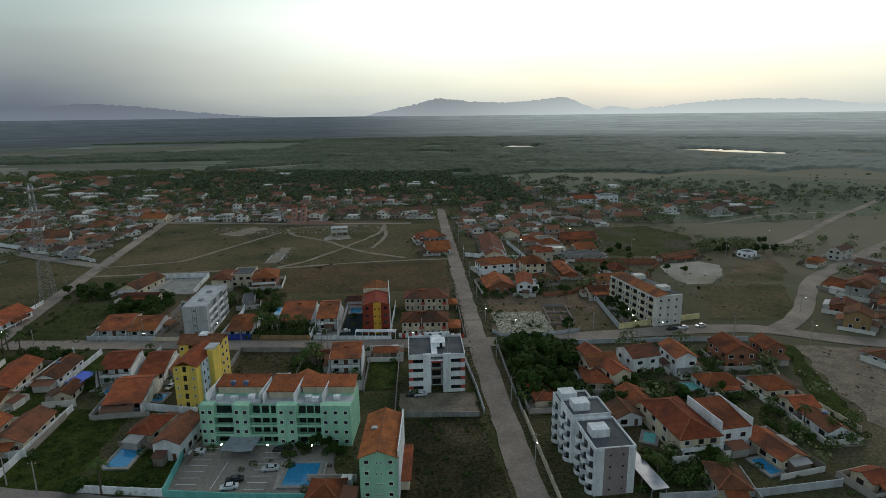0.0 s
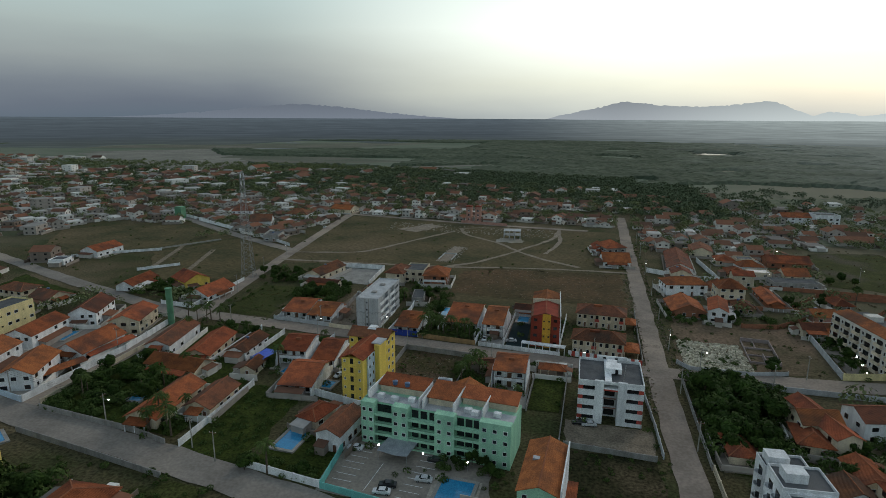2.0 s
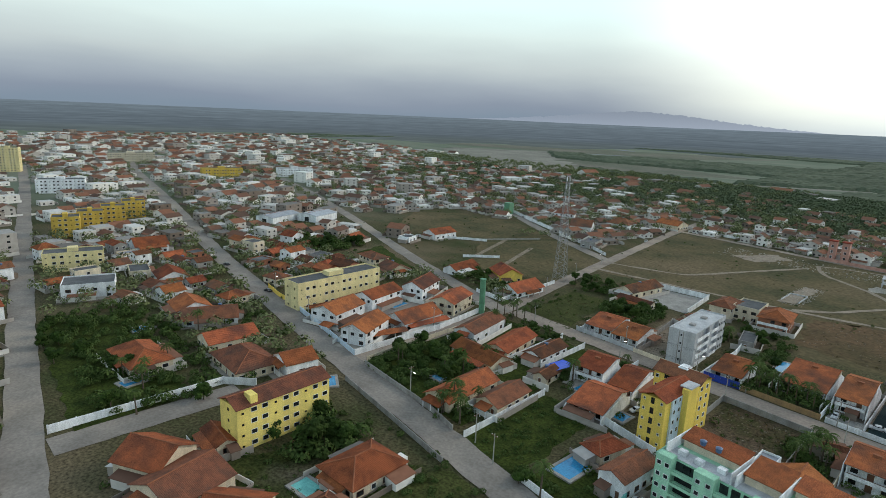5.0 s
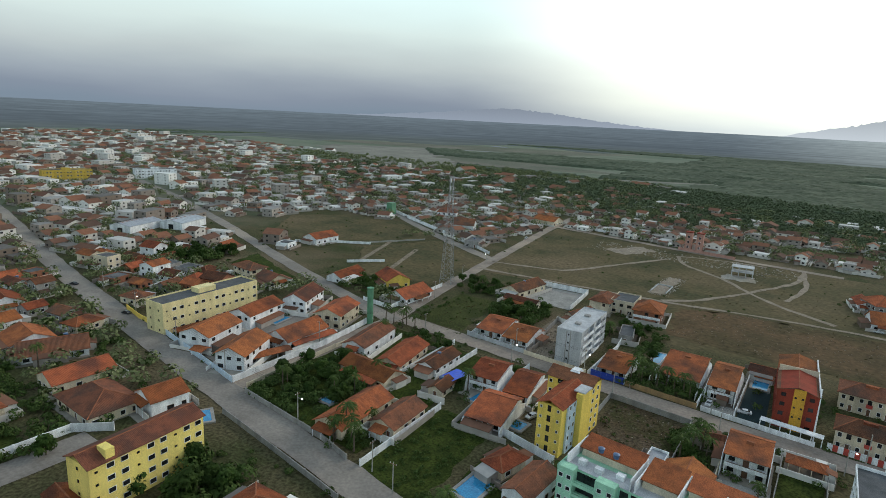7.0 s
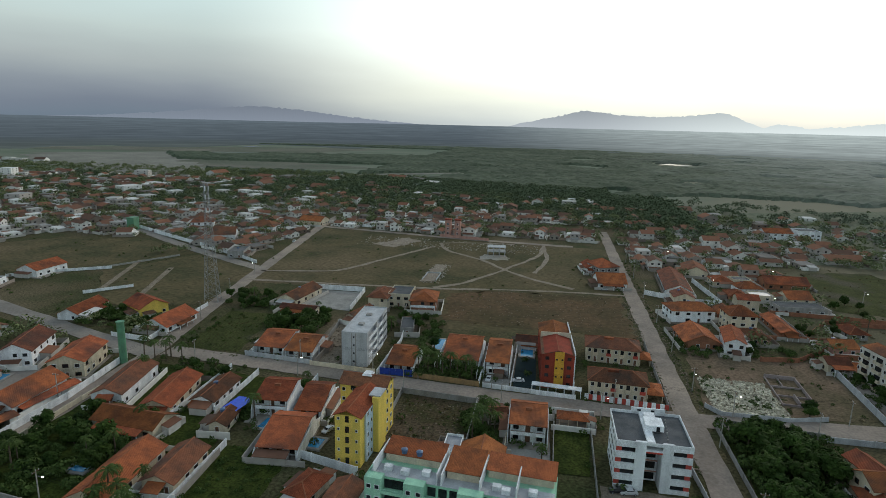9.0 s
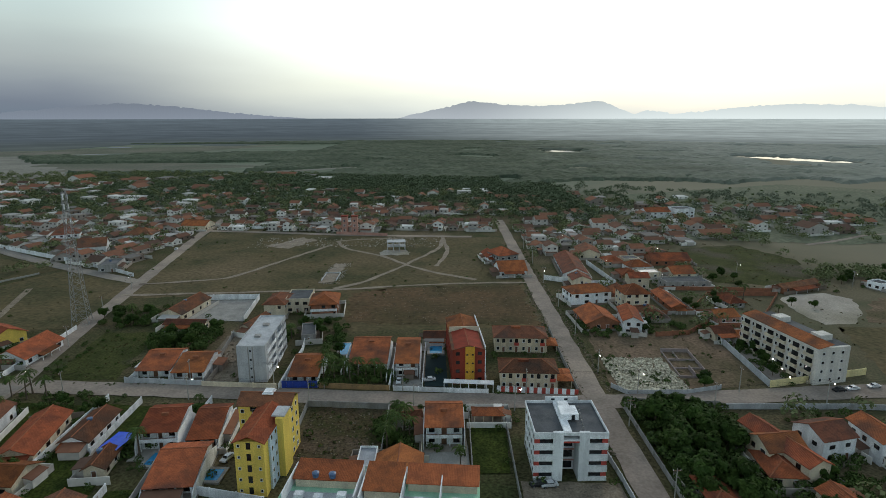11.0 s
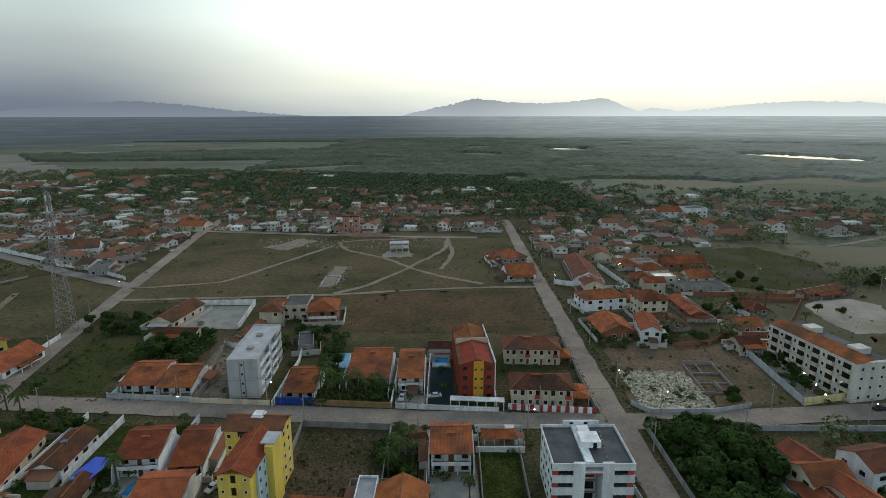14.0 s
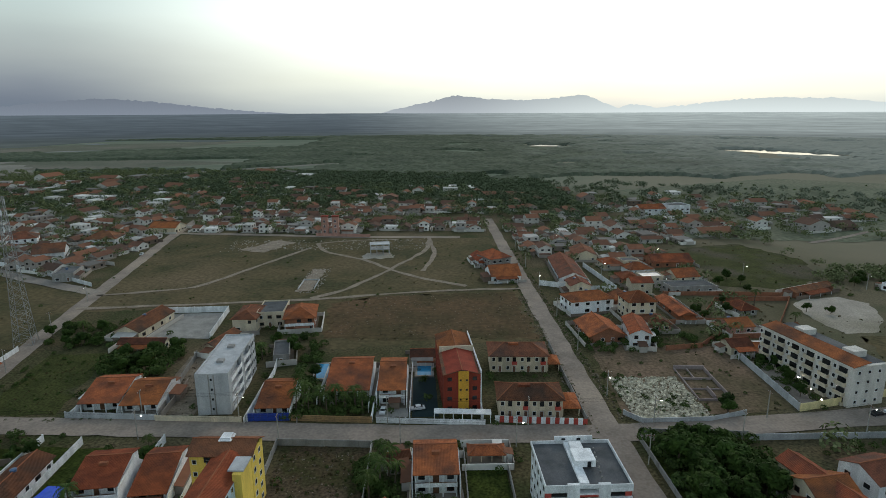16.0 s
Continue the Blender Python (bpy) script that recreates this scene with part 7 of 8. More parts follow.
wr = random.Random(77)
town = []
for x0, y0, x1, y1, n in ((34, 240, 330, 600, 780), (-200, 450, 34, 700, 800), (-560, 330, -204, 900, 2900), (-430, 20, -160, 215, 1200), (-950, 110, -420, 900, 3900), (-1000, -140, -160, 20, 1000), (150, 300, 560, 560, 160), (62, 95, 130, 172, 40), (-1700, 60, -940, 950, 700)):
    for _ in range(n):
        x, y = wr.uniform(x0, x1), wr.uniform(y0, y1)
        R = wr.uniform(1.4, 3.8) * (1.2 if y > 430 else 1)
        if any((x - fx) ** 2 + (y - fy) ** 2 < (fr * 0.8 + R * 0.5) ** 2 for fx, fy, fr in FOOT) or any(near_line(x, y, s, 5.5) for s in STREETS):
            continue
        if any(a < x < c and b < y < d for a, b, c, d in OPEN):
            continue
        town.append((x, y, R, R * wr.uniform(1.5, 2.1)))
for _ in range(60):
    x = wr.uniform(178, 220)
    R = wr.uniform(1.6, 3.4)
    town.append((x, wr.uniform(307, 318) + wr.uniform(0, 26) * (1 - abs(x - 204) / 27), R, R * wr.uniform(1.5, 2.0)))
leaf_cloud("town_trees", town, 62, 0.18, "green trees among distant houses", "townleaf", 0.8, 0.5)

def by_water(x, y, back):
    """True where a point, or the ground up to back metres behind it, lies in a lake or on the flats."""
    q = math.hypot(x, y)
    for step in range(0, back + 1, 25):
        px, py = x * (1 + step / q), y * (1 + step / q)
        if on_flats(px, py, 6):
            return True
        for cx, cy, lx, ly, rot in LAKES:
            ca, sa = math.cos(radians(rot)), math.sin(radians(rot))
            u, v = ((px - cx) * ca + (py - cy) * sa) / (lx + 9), ((py - cy) * ca - (px - cx) * sa) / (ly + 9)
            if u * u + v * v < 1:
                return True
    return False


def marshy(x, y):
    """The open brown plain behind the wooded spur."""
    return -1650 < x < -330 and 930 < y < 1900 and not (1190 + 0.1 * x < y < 1420 + 0.3 * (x + 600) and x > -1000)


def woods_from(x):
    """Near edge of the closed woods as a distance, by how far west a place lies."""
    return 640 if x > 60 else 700 + 0.28 * (60 - x) if x > -420 else 835 + 0.85 * (-420 - x)


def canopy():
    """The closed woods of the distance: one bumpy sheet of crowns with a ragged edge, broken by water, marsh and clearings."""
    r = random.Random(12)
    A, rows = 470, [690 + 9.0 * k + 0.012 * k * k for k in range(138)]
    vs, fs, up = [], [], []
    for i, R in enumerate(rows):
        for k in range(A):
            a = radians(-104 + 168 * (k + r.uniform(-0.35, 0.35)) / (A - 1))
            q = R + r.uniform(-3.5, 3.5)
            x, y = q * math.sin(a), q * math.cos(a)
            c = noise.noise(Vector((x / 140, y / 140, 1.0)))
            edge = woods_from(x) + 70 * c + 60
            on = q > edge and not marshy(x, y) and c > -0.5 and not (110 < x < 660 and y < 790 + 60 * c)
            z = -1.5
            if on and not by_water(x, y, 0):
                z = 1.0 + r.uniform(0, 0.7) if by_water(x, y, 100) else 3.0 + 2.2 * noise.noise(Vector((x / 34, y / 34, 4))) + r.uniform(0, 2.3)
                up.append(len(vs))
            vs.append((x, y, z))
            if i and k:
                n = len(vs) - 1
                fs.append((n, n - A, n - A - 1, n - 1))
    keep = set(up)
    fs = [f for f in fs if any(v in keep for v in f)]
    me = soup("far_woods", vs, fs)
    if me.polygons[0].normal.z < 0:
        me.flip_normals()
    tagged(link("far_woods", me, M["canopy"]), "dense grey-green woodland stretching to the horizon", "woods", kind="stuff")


canopy()
near_woods = []
while len(near_woods) < 5200:
    x, y = wr.uniform(-700, 620), wr.uniform(480, 860)
    q = math.hypot(x, y)
    c = noise.noise(Vector((x / 120, y / 120, 1.0)))
    if q > woods_from(x) + 110 or q < woods_from(x) - 190 + 120 * c or wr.random() > (q - woods_from(x) + 230) / 260 or on_flats(x, y, 8) or by_water(x, y, 50):
        continue
    if 120 < x < 640 and y < 760 and wr.random() < 0.9:
        continue
    if any((x - fx) ** 2 + (y - fy) ** 2 < (fr * 0.8 + 2) ** 2 for fx, fy, fr in FOOT[330:]):
        continue
    R = wr.uniform(2.6, 5.4)
    near_woods.append((x, y, R, R * wr.uniform(1.2, 1.7)))
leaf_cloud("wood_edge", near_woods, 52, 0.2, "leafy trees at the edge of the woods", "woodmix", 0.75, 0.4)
bush = []
for fx, fy, fr in FOOT[:330]:
    for _ in range(6):
        a = wr.uniform(0, 6.28)
        q = fr + wr.uniform(0.2, 3.2)
        x, y = fx + q * math.cos(a), fy + q * math.sin(a)
        if any(near_line(x, y, s_, 4.6) for s_ in STREETS) or any((x - gx) ** 2 + (y - gy) ** 2 < (gr * 0.75) ** 2 for gx, gy, gr in FOOT[:330]):
            continue
        R = wr.uniform(0.5, 1.5)
        bush.append((x, y, R, R * wr.uniform(1.0, 1.5)))
for x0, y0, x1, y1, n, r0, r1 in ((-190, 285, 20, 425, 60, 0.4, 0.9), (-2, 90, 22, 124, 60, 0.3, 0.8), (-60, 148, -39, 174, 30, 0.3, 0.6), (-98, 99, -82, 138, 90, 0.4, 0.9), (-150, 198, -132, 238, 30, 0.3, 0.6),
                                  (33, 190, 84, 238, 34, 0.3, 0.8), (-370, 225, -180, 380, 60, 0.4, 0.9), (150, 420, 620, 720, 150, 0.8, 2.0), (20, 90, 24, 400, 110, 0.25, 0.6), (31, 190, 34, 400, 90, 0.3, 0.7), (-150, 192, -30, 194, 50, 0.25, 0.5), (-140, 46, -60, 84, 140, 0.4, 1.1)):
    for _ in range(n):
        R = wr.uniform(r0, r1)
        bush.append((wr.uniform(x0, x1), wr.uniform(y0, y1), R, R * 1.1))
leaf_cloud("bushes", bush, 60, 0.22, "low weeds and bushes on open ground", "leafmix")

plants = []
for x0, y0, x1, y1, n, r0, r1 in ((-155, 108, -122, 148, 150, 0.9, 2.4), (-124, 104, -104, 120, 40, 0.7, 1.8), (-64, 190, -38, 204, 60, 0.9, 2.2), (-66, 203, -58, 236, 26, 0.8, 2.0), (-134, 218, -110, 242, 44, 1.4, 2.8),
                                  (-170, 244, -138, 270, 60, 0.8, 2.2), (-40, 148, -30, 172, 26, 0.8, 2.2), (56, 88, 78, 100, 50, 0.8, 2.2), (60, 124, 76, 140, 40, 0.8, 2.2), (34, 126, 58, 176, 90, 1.2, 3.0),
                                  (-81, 95, -59, 101, 50, 0.6, 1.4), (-32, 107.5, -17, 113, 40, 0.6, 1.4), (-136, 60, -114, 82, 40, 1.4, 3.0), (-188, 200, -172, 226, 40, 0.8, 2.0), (-214, 204, -184, 228, 50, 0.8, 2.4),
                                  (-332, 176, -294, 216, 60, 1.6, 3.2), (88, 193, 97, 226, 40, 0.6, 1.6), (-106, 148, -92, 178, 36, 0.7, 1.8), (-152, 166, -120, 186, 40, 0.7, 1.8), (-262, 34, -166, 68, 190, 0.8, 2.6),
                                  (-260, 66, -165, 104, 120, 0.7, 2.0), (-96, 226, -60, 252, 50, 0.8, 2.0), (34, 196, 44, 216, 20, 0.4, 0.9), (44, 186, 60, 200, 30, 0.3, 0.8), (76, 100, 120, 170, 130, 0.7, 2.0),
                                  (-40, 176, -5, 178, 30, 0.5, 1.1), (34, 232, 92, 250, 60, 0.7, 1.8), (-130, 66, -60, 90, 60, 0.5, 1.4), (-160, 196, -150, 240, 26, 0.4, 1.0), (-300, 100, -226, 122, 40, 0.7, 1.7), (-330, 120, -226, 205, 110, 0.8, 2.0), (58, 140, 62, 176, 16, 0.9, 2.0)):
    for _ in range(n):
        x, y = wr.uniform(x0, x1), wr.uniform(y0, y1)
        if any(near_line(x, y, s_, 4.8) for s_ in STREETS) or any((x - gx) ** 2 + (y - gy) ** 2 < (gr * 0.7) ** 2 for gx, gy, gr in FOOT[:330]):
            continue
        R = wr.uniform(r0, r1)
        plants.append((x, y, R, R * wr.uniform(1.2, 1.7)))
leaf_cloud("garden_plants", plants, 150, 0.17, "dense green shrubs and small trees in gardens", "leafmix")

weeds = []
for x0, y0, x1, y1, n, r0, r1 in ((-190, 290, 20, 426, 900, 0.15, 0.45), (-64, 246, 20, 304, 260, 0.15, 0.45), (-156, 196, -131, 240, 110, 0.2, 0.5), (-60, 147, -38, 175, 110, 0.2, 0.5), (34, 190, 84, 238, 150, 0.2, 0.5),
                                  (-260, 235, -174, 330, 200, 0.2, 0.5), (-370, 270, -245, 380, 260, 0.2, 0.5), (130, 192, 192, 266, 140, 0.2, 0.6), (114, 292, 200, 404, 200, 0.3, 0.8), (128, 90, 205, 166, 300, 0.2, 0.6), (86, 225, 130, 300, 200, 0.3, 0.8)):
    for _ in range(n):
        x, y = wr.uniform(x0, x1), wr.uniform(y0, y1)
        if noise.noise(Vector((x / 14, y / 14, 3))) + 0.5 * noise.noise(Vector((x / 4, y / 4, 7))) < wr.uniform(-0.5, 0.4) or (35 < x < 59 and 186 < y < 213) or any(near_line(x, y, s_, 4.8) for s_ in STREETS):
            continue
        R = wr.uniform(r0, r1)
        weeds.append((x, y, R, R * 0.8))
leaf_cloud("field_weeds", weeds, 16, 0.4, "tufts of dry and green weeds on open ground", "drymix", 0.5)


# ---------------------------------------------------------------- lot walls
for pts, h, mm, lab in (
        ([(-160.7, 109.5), (-160.7, 150), (-165.5, 182)], 2.4, "white", "tall white lot wall along a street"),
        ([(-161, 109.3), (-190, 114.5), (-215, 119)], 2.2, "paleblue", "pale blue painted lot wall"),
        ([(34.5, 316), (41, 312.5), (55, 305), (69.5, 305), (65.5, 349)], 2.6, "white", "tall white yard wall beside a long tiled roof"),
        ([(64, 233), (78, 235), (103, 258.5), (89, 261), (75, 259)], 2.0, "brick", "bare brick wall of an unbuilt lot"),
        ([(94, 243), (110, 243), (128, 266), (143, 286), (109, 287), (92, 264)], 2.0, "brick", "long bare brick wall round dirt lots"),
        ([(89, 296.5), (118, 295), (143, 292)], 2.0, "brick", "low brick wall along the edge of a pasture"),
        ([(-99.6, 100.6), (-100.4, 137)], 2.1, "white", "white wall of a grassy lot"),
        ([(-152, 107.5), (-139, 106), (-116, 103.5), (-104, 100.5)], 1.8, "grey", "dark stone garden wall along the avenue"),
        ([(-154.5, 110), (-156, 150), (-155.5, 180)], 1.8, "cream", "cream garden wall along a side street"),
        ([(-118, 108), (-117, 122)], 1.6, "paleyellow2", "pale yellow garden wall"),
        ([(-123.8, 146), (-124.6, 182)], 2.0, "white", "white party wall between gardens"),
        ([(-112.6, 152), (-113.4, 180)], 2.2, "white", "white party wall beside a tiled roof"),
        ([(-92, 150), (-92, 180)], 2.4, "white", "white party wall beside a tiled roof"),
        ([(-186, 199.4), (-169, 198.2), (-171.5, 243)], 2.0, "white", "white corner wall of a fenced property"),
        ([(-126, 194.2), (-99.6, 191.6)], 1.9, "palegrey", "pale grey wall before twin houses"),
        ([(-99.4, 193.2), (-104.5, 236)], 2.0, "grey", "grey block wall of a building lot"),
        ([(-99.4, 191.2), (-90, 190.5), (-75, 189.3)], 1.8, "cream", "worn cream wall along the street"),
        ([(-73.5, 190), (-73, 218), (-75, 235)], 2.4, "white", "white party wall beside a house"),
        ([(-61, 189.8), (-38.5, 187.7)], 1.8, "tan", "weathered ochre garden wall"),
        ([(-38.5, 188), (-38, 226)], 2.2, "white", "white party wall between houses"),
        ([(-27.9, 189), (-27.4, 228)], 2.2, "white", "white party wall between houses"),
        ([(-7.4, 186), (-6, 225)], 2.6, "white", "white party wall beside a red block"),
        ([(-37, 187.6), (-21, 186.3), (-7, 185)], 1.6, "white", "white front wall with railings"),
        ([(21.6, 185), (22, 217), (22.6, 240)], 1.8, "grey", "grey side wall of terraced houses"),
        ([(33.3, 189), (37, 184.2), (56, 184.2), (68, 187.5)], 1.5, "palegrey", "low pale wall of a rubble lot"),
        ([(84.7, 188.5), (104, 193), (122, 197.5)], 2.4, "paleyellow2", "pale yellow front wall of an apartment block"),
        ([(84.5, 189), (87, 231)], 2.4, "palegrey", "long grey wall beside an apartment yard"),
        ([(-135.3, 253), (-137.4, 282.5), (-108.5, 283.5), (-105.6, 252)], 2.6, "white", "white wall round a sports court"),
        ([(21.8, 126), (21.3, 140), (19.8, 162)], 1.7, "palegrey", "grey wall along the main street"),
        ([(33, 176), (32.8, 150), (32.8, 124)], 1.6, "grey", "rough stone wall along the main street"),
        ([(33, 123), (33.6, 86), (34, 60)], 2.0, "cream", "cream wall along the main street"),
        ([(-2.9, 125.6), (20, 124.2)], 1.6, "grey", "low grey wall behind a vacant lot"),
        ([(-56.6, 94), (-59, 122)], 2.2, "turq", "turquoise wall of a car park"),
        ([(-56.6, 93.8), (-40, 91.5), (-17, 89.4)], 1.8, "turq", "turquoise wall of a car park"),
        ([(-78, 97), (-57, 94)], 2.0, "white", "white front wall of a garden"),
        ([(-82, 136.5), (-62, 131.5)], 2.4, "white", "white back wall of an apartment yard"),
        ([(-61.8, 147.5), (-62.2, 177.5), (-37.3, 175.4)], 2.0, "grey", "grey block wall of a vacant lot"),
        ([(-37.6, 146), (-37.4, 175)], 1.8, "grey", "grey block wall of a vacant lot"),
        ([(-27, 142), (-27.2, 172)], 1.8, "cream", "cream wall beside a house yard"),
        ([(-14.4, 142), (-13.8, 172)], 1.8, "grey", "grey wall between two yards"),
        ([(-4.2, 126), (-3.4, 172)], 1.8, "grey", "grey wall beside a white block"),
        ([(-356, 421), (-300, 388), (-239, 354.5)], 2.6, "white", "very long white estate wall"),
        ([(-236, 353), (-205, 335), (-190, 325)], 2.0, "white", "white corner wall of a villa"),
        ([(-301, 262), (-280, 280), (-262, 292)], 1.6, "white", "white wall of a walled lot"),
        ([(-270, 287), (-245, 330)], 1.0, "concrete", "low concrete wall across a lot"),
        ([(-240, 246), (-225, 262)], 1.6, "white", "white wall stub in a lot"),
        ([(-169, 21), (-168.4, 66), (-161, 73)], 2.4, "white", "long white wall beside a grey lane"),
        ([(-147, 96), (-120, 92), (-95, 88)], 1.7, "grey", "dark block wall along the avenue"),
        ([(-222, 120.3), (-236, 121.3), (-250, 124)], 2.2, "yellow", "yellow painted street wall"),
        ([(-100, 455), (-150, 463), (-192, 467)], 2.0, "white", "white wall along the north street"),
        ([(-98, 440), (-60, 434)], 2.2, "pinkwall", "red wall along the north street"),
        ([(57, 88), (57, 128)], 2.0, "cream", "cream wall between gardens"),
        ([(56, 84), (80, 84), (100, 86)], 2.0, "palegrey", "grey front wall of gardens"),
        ([(90, 96), (86, 112), (88, 126)], 2.0, "white", "white wall between gardens"),
        ([(128, 160), (118, 135), (122, 108)], 1.6, "cream", "cream wall at the edge of waste ground"),
        ([(34, 178.6), (62, 176)], 1.8, "grey", "grey wall beside a wooded garden"),
        ([(62, 174.5), (100, 174), (128, 172)], 1.8, "palegrey", "pale wall along the cross street")):
    wall_line(pts, h, mm, lab)

t = thing("metal_gate", -73.7, 190.0, 0, "bright blue sheet metal gate and fence", "gate")
for k in range(6):
    link("gate_panel", boxes("gate_panel", (k * 2, -0.06, 0, k * 2 + 1.94, 0.06, 2.4)), M["bluepaint"], t)
t = thing("street_fence", -4.0, 186.6, -6.4, "low white street fence with red panels", "fence")
for k in range(10):
    link("fence_panel", boxes("fence_panel", (k * 2.55, -0.1, 0, k * 2.55 + 1.3, 0.1, 2.0)), M["white"], t)
    link("fence_panel", boxes("fence_panel", (k * 2.55 + 1.3, -0.06, 0, k * 2.55 + 2.55, 0.06, 1.9)), M["redpaint"], t, "red fence panel")
t = thing("gatehouse_canopy", -13, 187.5, -5, "long white entrance canopy on posts", "canopy")
link("roof", boxes("roof", (-8, -1.0, 2.7, 8, 1.6, 2.95)), M["white"], t)
for k in range(7):
    link("post", boxes("post", (-7.8 + k * 2.6 - 0.12, -0.9, 0, -7.8 + k * 2.6 + 0.12, -0.66, 2.7)), M["white"], t)


# ---------------------------------------------------------------- pools
def pool(x, y, w, d, rot, label="blue swimming pool with a pale paved edge", mm="pool"):
    t = thing("swimming_pool", x, y, rot, label, "pool", "swimming pools")
    link("water", boxes("water", (-w / 2, -d / 2, -0.2, w / 2, d / 2, 0.42)), M[mm], t)
    e = 0.9
    link("edge", boxes("edge", (-w / 2 - e, -d / 2 - e, -0.2, w / 2 + e, -d / 2, 0.49), (-w / 2 - e, d / 2, -0.2, w / 2 + e, d / 2 + e, 0.49), (-w / 2 - e, -d / 2, -0.2, -w / 2, d / 2, 0.49), (w / 2, -d / 2, -0.2, w / 2 + e, d / 2, 0.49)), M["pave"], t)


pool(-129.2, 122.2, 4.4, 8.2, -3)
pool(-72.9, 111, 5.5, 10, -3)
pool(88.5, 137, 5.2, 4.6, 0, "green garden pool behind a house", "turq")
pool(-26.2, 99.6, 7.6, 8.8, -3, "large blue swimming pool beside a car park")
pool(-194, 156, 5, 9, 10)
pool(-77.6, 142.8, 3.8, 4.6, -3)
pool(87, 94.4, 3.2, 6.2, 12)
pool(-23.6, 220.6, 4.6, 8.6, 0)
pool(-57.2, 221, 4.4, 11, 3)
pool(64, 109, 3.0, 5.0, -28, "small green garden pool beside a house", "turq")
pool(-107.6, 58.4, 6.6, 4.4, 6, "green swimming pool in a garden", "turq")
pool(-149, 91.5, 3.4, 6.6, 60)
pool(-94.6, 149.6, 3.8, 5.4, -6)
for x, y, w in ((-230, 62, 4), (-186, 46, 4)):
    pool(x, y, w, 7, 10)


# ---------------------------------------------------------------- loose things
def sheet(name, x, y, w, d, z, rot, mm, label, cat, sag=0.35):
    t = thing(name, x, y, rot, label, cat)
    vs, fs = [], []
    n = 6
    for i in range(n + 1):
        for j in range(n + 1):
            u, v = i / n - 0.5, j / n - 0.5
            vs.append((u * w, v * d, z - sag * (1 - 4 * u * u) * 0.5 + 0.12 * math.sin(7 * u + 5 * v)))
            if i and j:
                a = i * (n + 1) + j
                fs.append((a, a - n - 1, a - n - 2, a - 1))
    me = soup("canvas", vs, fs)
    ob = link("canvas", me, M[mm], t)
    md = ob.modifiers.new("thickness", "SOLIDIFY")
    md.thickness = 0.04
    for sx in (-1, 1):
        for sy in (-1, 1):
            link("post", boxes("post", (sx * w * 0.47 - 0.06, sy * d * 0.47 - 0.06, 0, sx * w * 0.47 + 0.06, sy * d * 0.47 + 0.06, z - 0.1)), M["steel"], t)


sheet("tarpaulin", -106.2, 153.6, 5.2, 8.6, 3.3, -6, "tarp", "bright blue tarpaulin stretched over a yard", "tarpaulin")
sheet("shade_canopy", -43.5, 110.9, 8.2, 7.2, 2.7, -6, "metal", "pale grey shade canopy over parked cars", "canopy")
sheet("tarpaulin", -20.5, 142.5, 6, 2.0, 2.2, 0, "tarp", "blue tarpaulin at the end of a yard", "tarpaulin")


def car_body():
    """Saloon body: sills, bonnet, boot and a tapered cabin."""
    prof = [(-2.1, 0.35), (-2.1, 0.8), (-1.15, 0.95), (-0.55, 1.42), (0.85, 1.45), (1.45, 1.0), (2.05, 0.92), (2.1, 0.35)]
    vs, fs = [], []
    for y, s in ((-0.85, 1.0), (0.85, 1.0)):
        vs += [(x, y * (0.82 if z > 1.2 else 1.0), z) for x, z in prof]
    n = len(prof)
    fs = [tuple(range(n))[::-1], tuple(range(n, 2 * n))]
    fs += [(i, (i + 1) % n, n + (i + 1) % n, n + i) for i in range(n)]
    bm = bmesh.new()
    me = soup("body", vs, fs)
    bm.from_mesh(me)
    bmesh.ops.recalc_face_normals(bm, faces=bm.faces)
    bmesh.ops.bevel(bm, geom=list(bm.edges), offset=0.06, segments=2, affect="EDGES")
    bm.to_mesh(me)
    return me


CAR = car_body()
GLASS_F = soup("windscreen", [(-1.12, -0.62, 1.01), (-1.12, 0.62, 1.01), (-0.62, 0.58, 1.4), (-0.62, -0.58, 1.4)], [(0, 1, 2, 3)])
GLASS_R = soup("rear_window", [(1.42, -0.6, 1.05), (1.42, 0.6, 1.05), (0.92, 0.56, 1.41), (0.92, -0.56, 1.41)], [(3, 2, 1, 0)])
GLASS_S = boxes("side_window", (-0.75, -0.79, 1.0, 1.05, 0.79, 1.34))


def wheel_mesh():
    vs, fs = [], []
    n = 14
    for y in (-0.1, 0.1):
        vs += [(0.31 * math.cos(2 * math.pi * i / n), y, 0.31 * math.sin(2 * math.pi * i / n)) for i in range(n)]
    fs = [(i, (i + 1) % n, n + (i + 1) % n, n + i) for i in range(n)] + [tuple(range(n))[::-1], tuple(range(n, 2 * n))]
    return soup("wheel", vs, fs)


WHEEL = wheel_mesh()
RIM = boxes("rim", (-0.16, -0.12, -0.16, 0.16, 0.12, 0.16))


def car(x, y, rot, mm="carpaint", label="silver saloon car parked on paving", body=None):
    t = thing("car", x, y, rot, label, "car", "parked cars")
    me = cached(("car", mm), lambda: CAR.copy())
    b = link("body", me, M[mm], t)
    link("windscreen", GLASS_F, M["glass"], b, m=pose(-0.03, 0, 0.04))
    link("rear_window", GLASS_R, M["glass"], b, m=pose(0.03, 0, 0.04))
    link("side_window", GLASS_S, M["glass"], b)
    for sx in (-1.3, 1.35):
        for sy in (-0.8, 0.8):
            w = link("wheel", WHEEL, M["rubber"], t, m=pose(sx, sy, 0.31))
            link("rim", RIM, M["steel"], w)


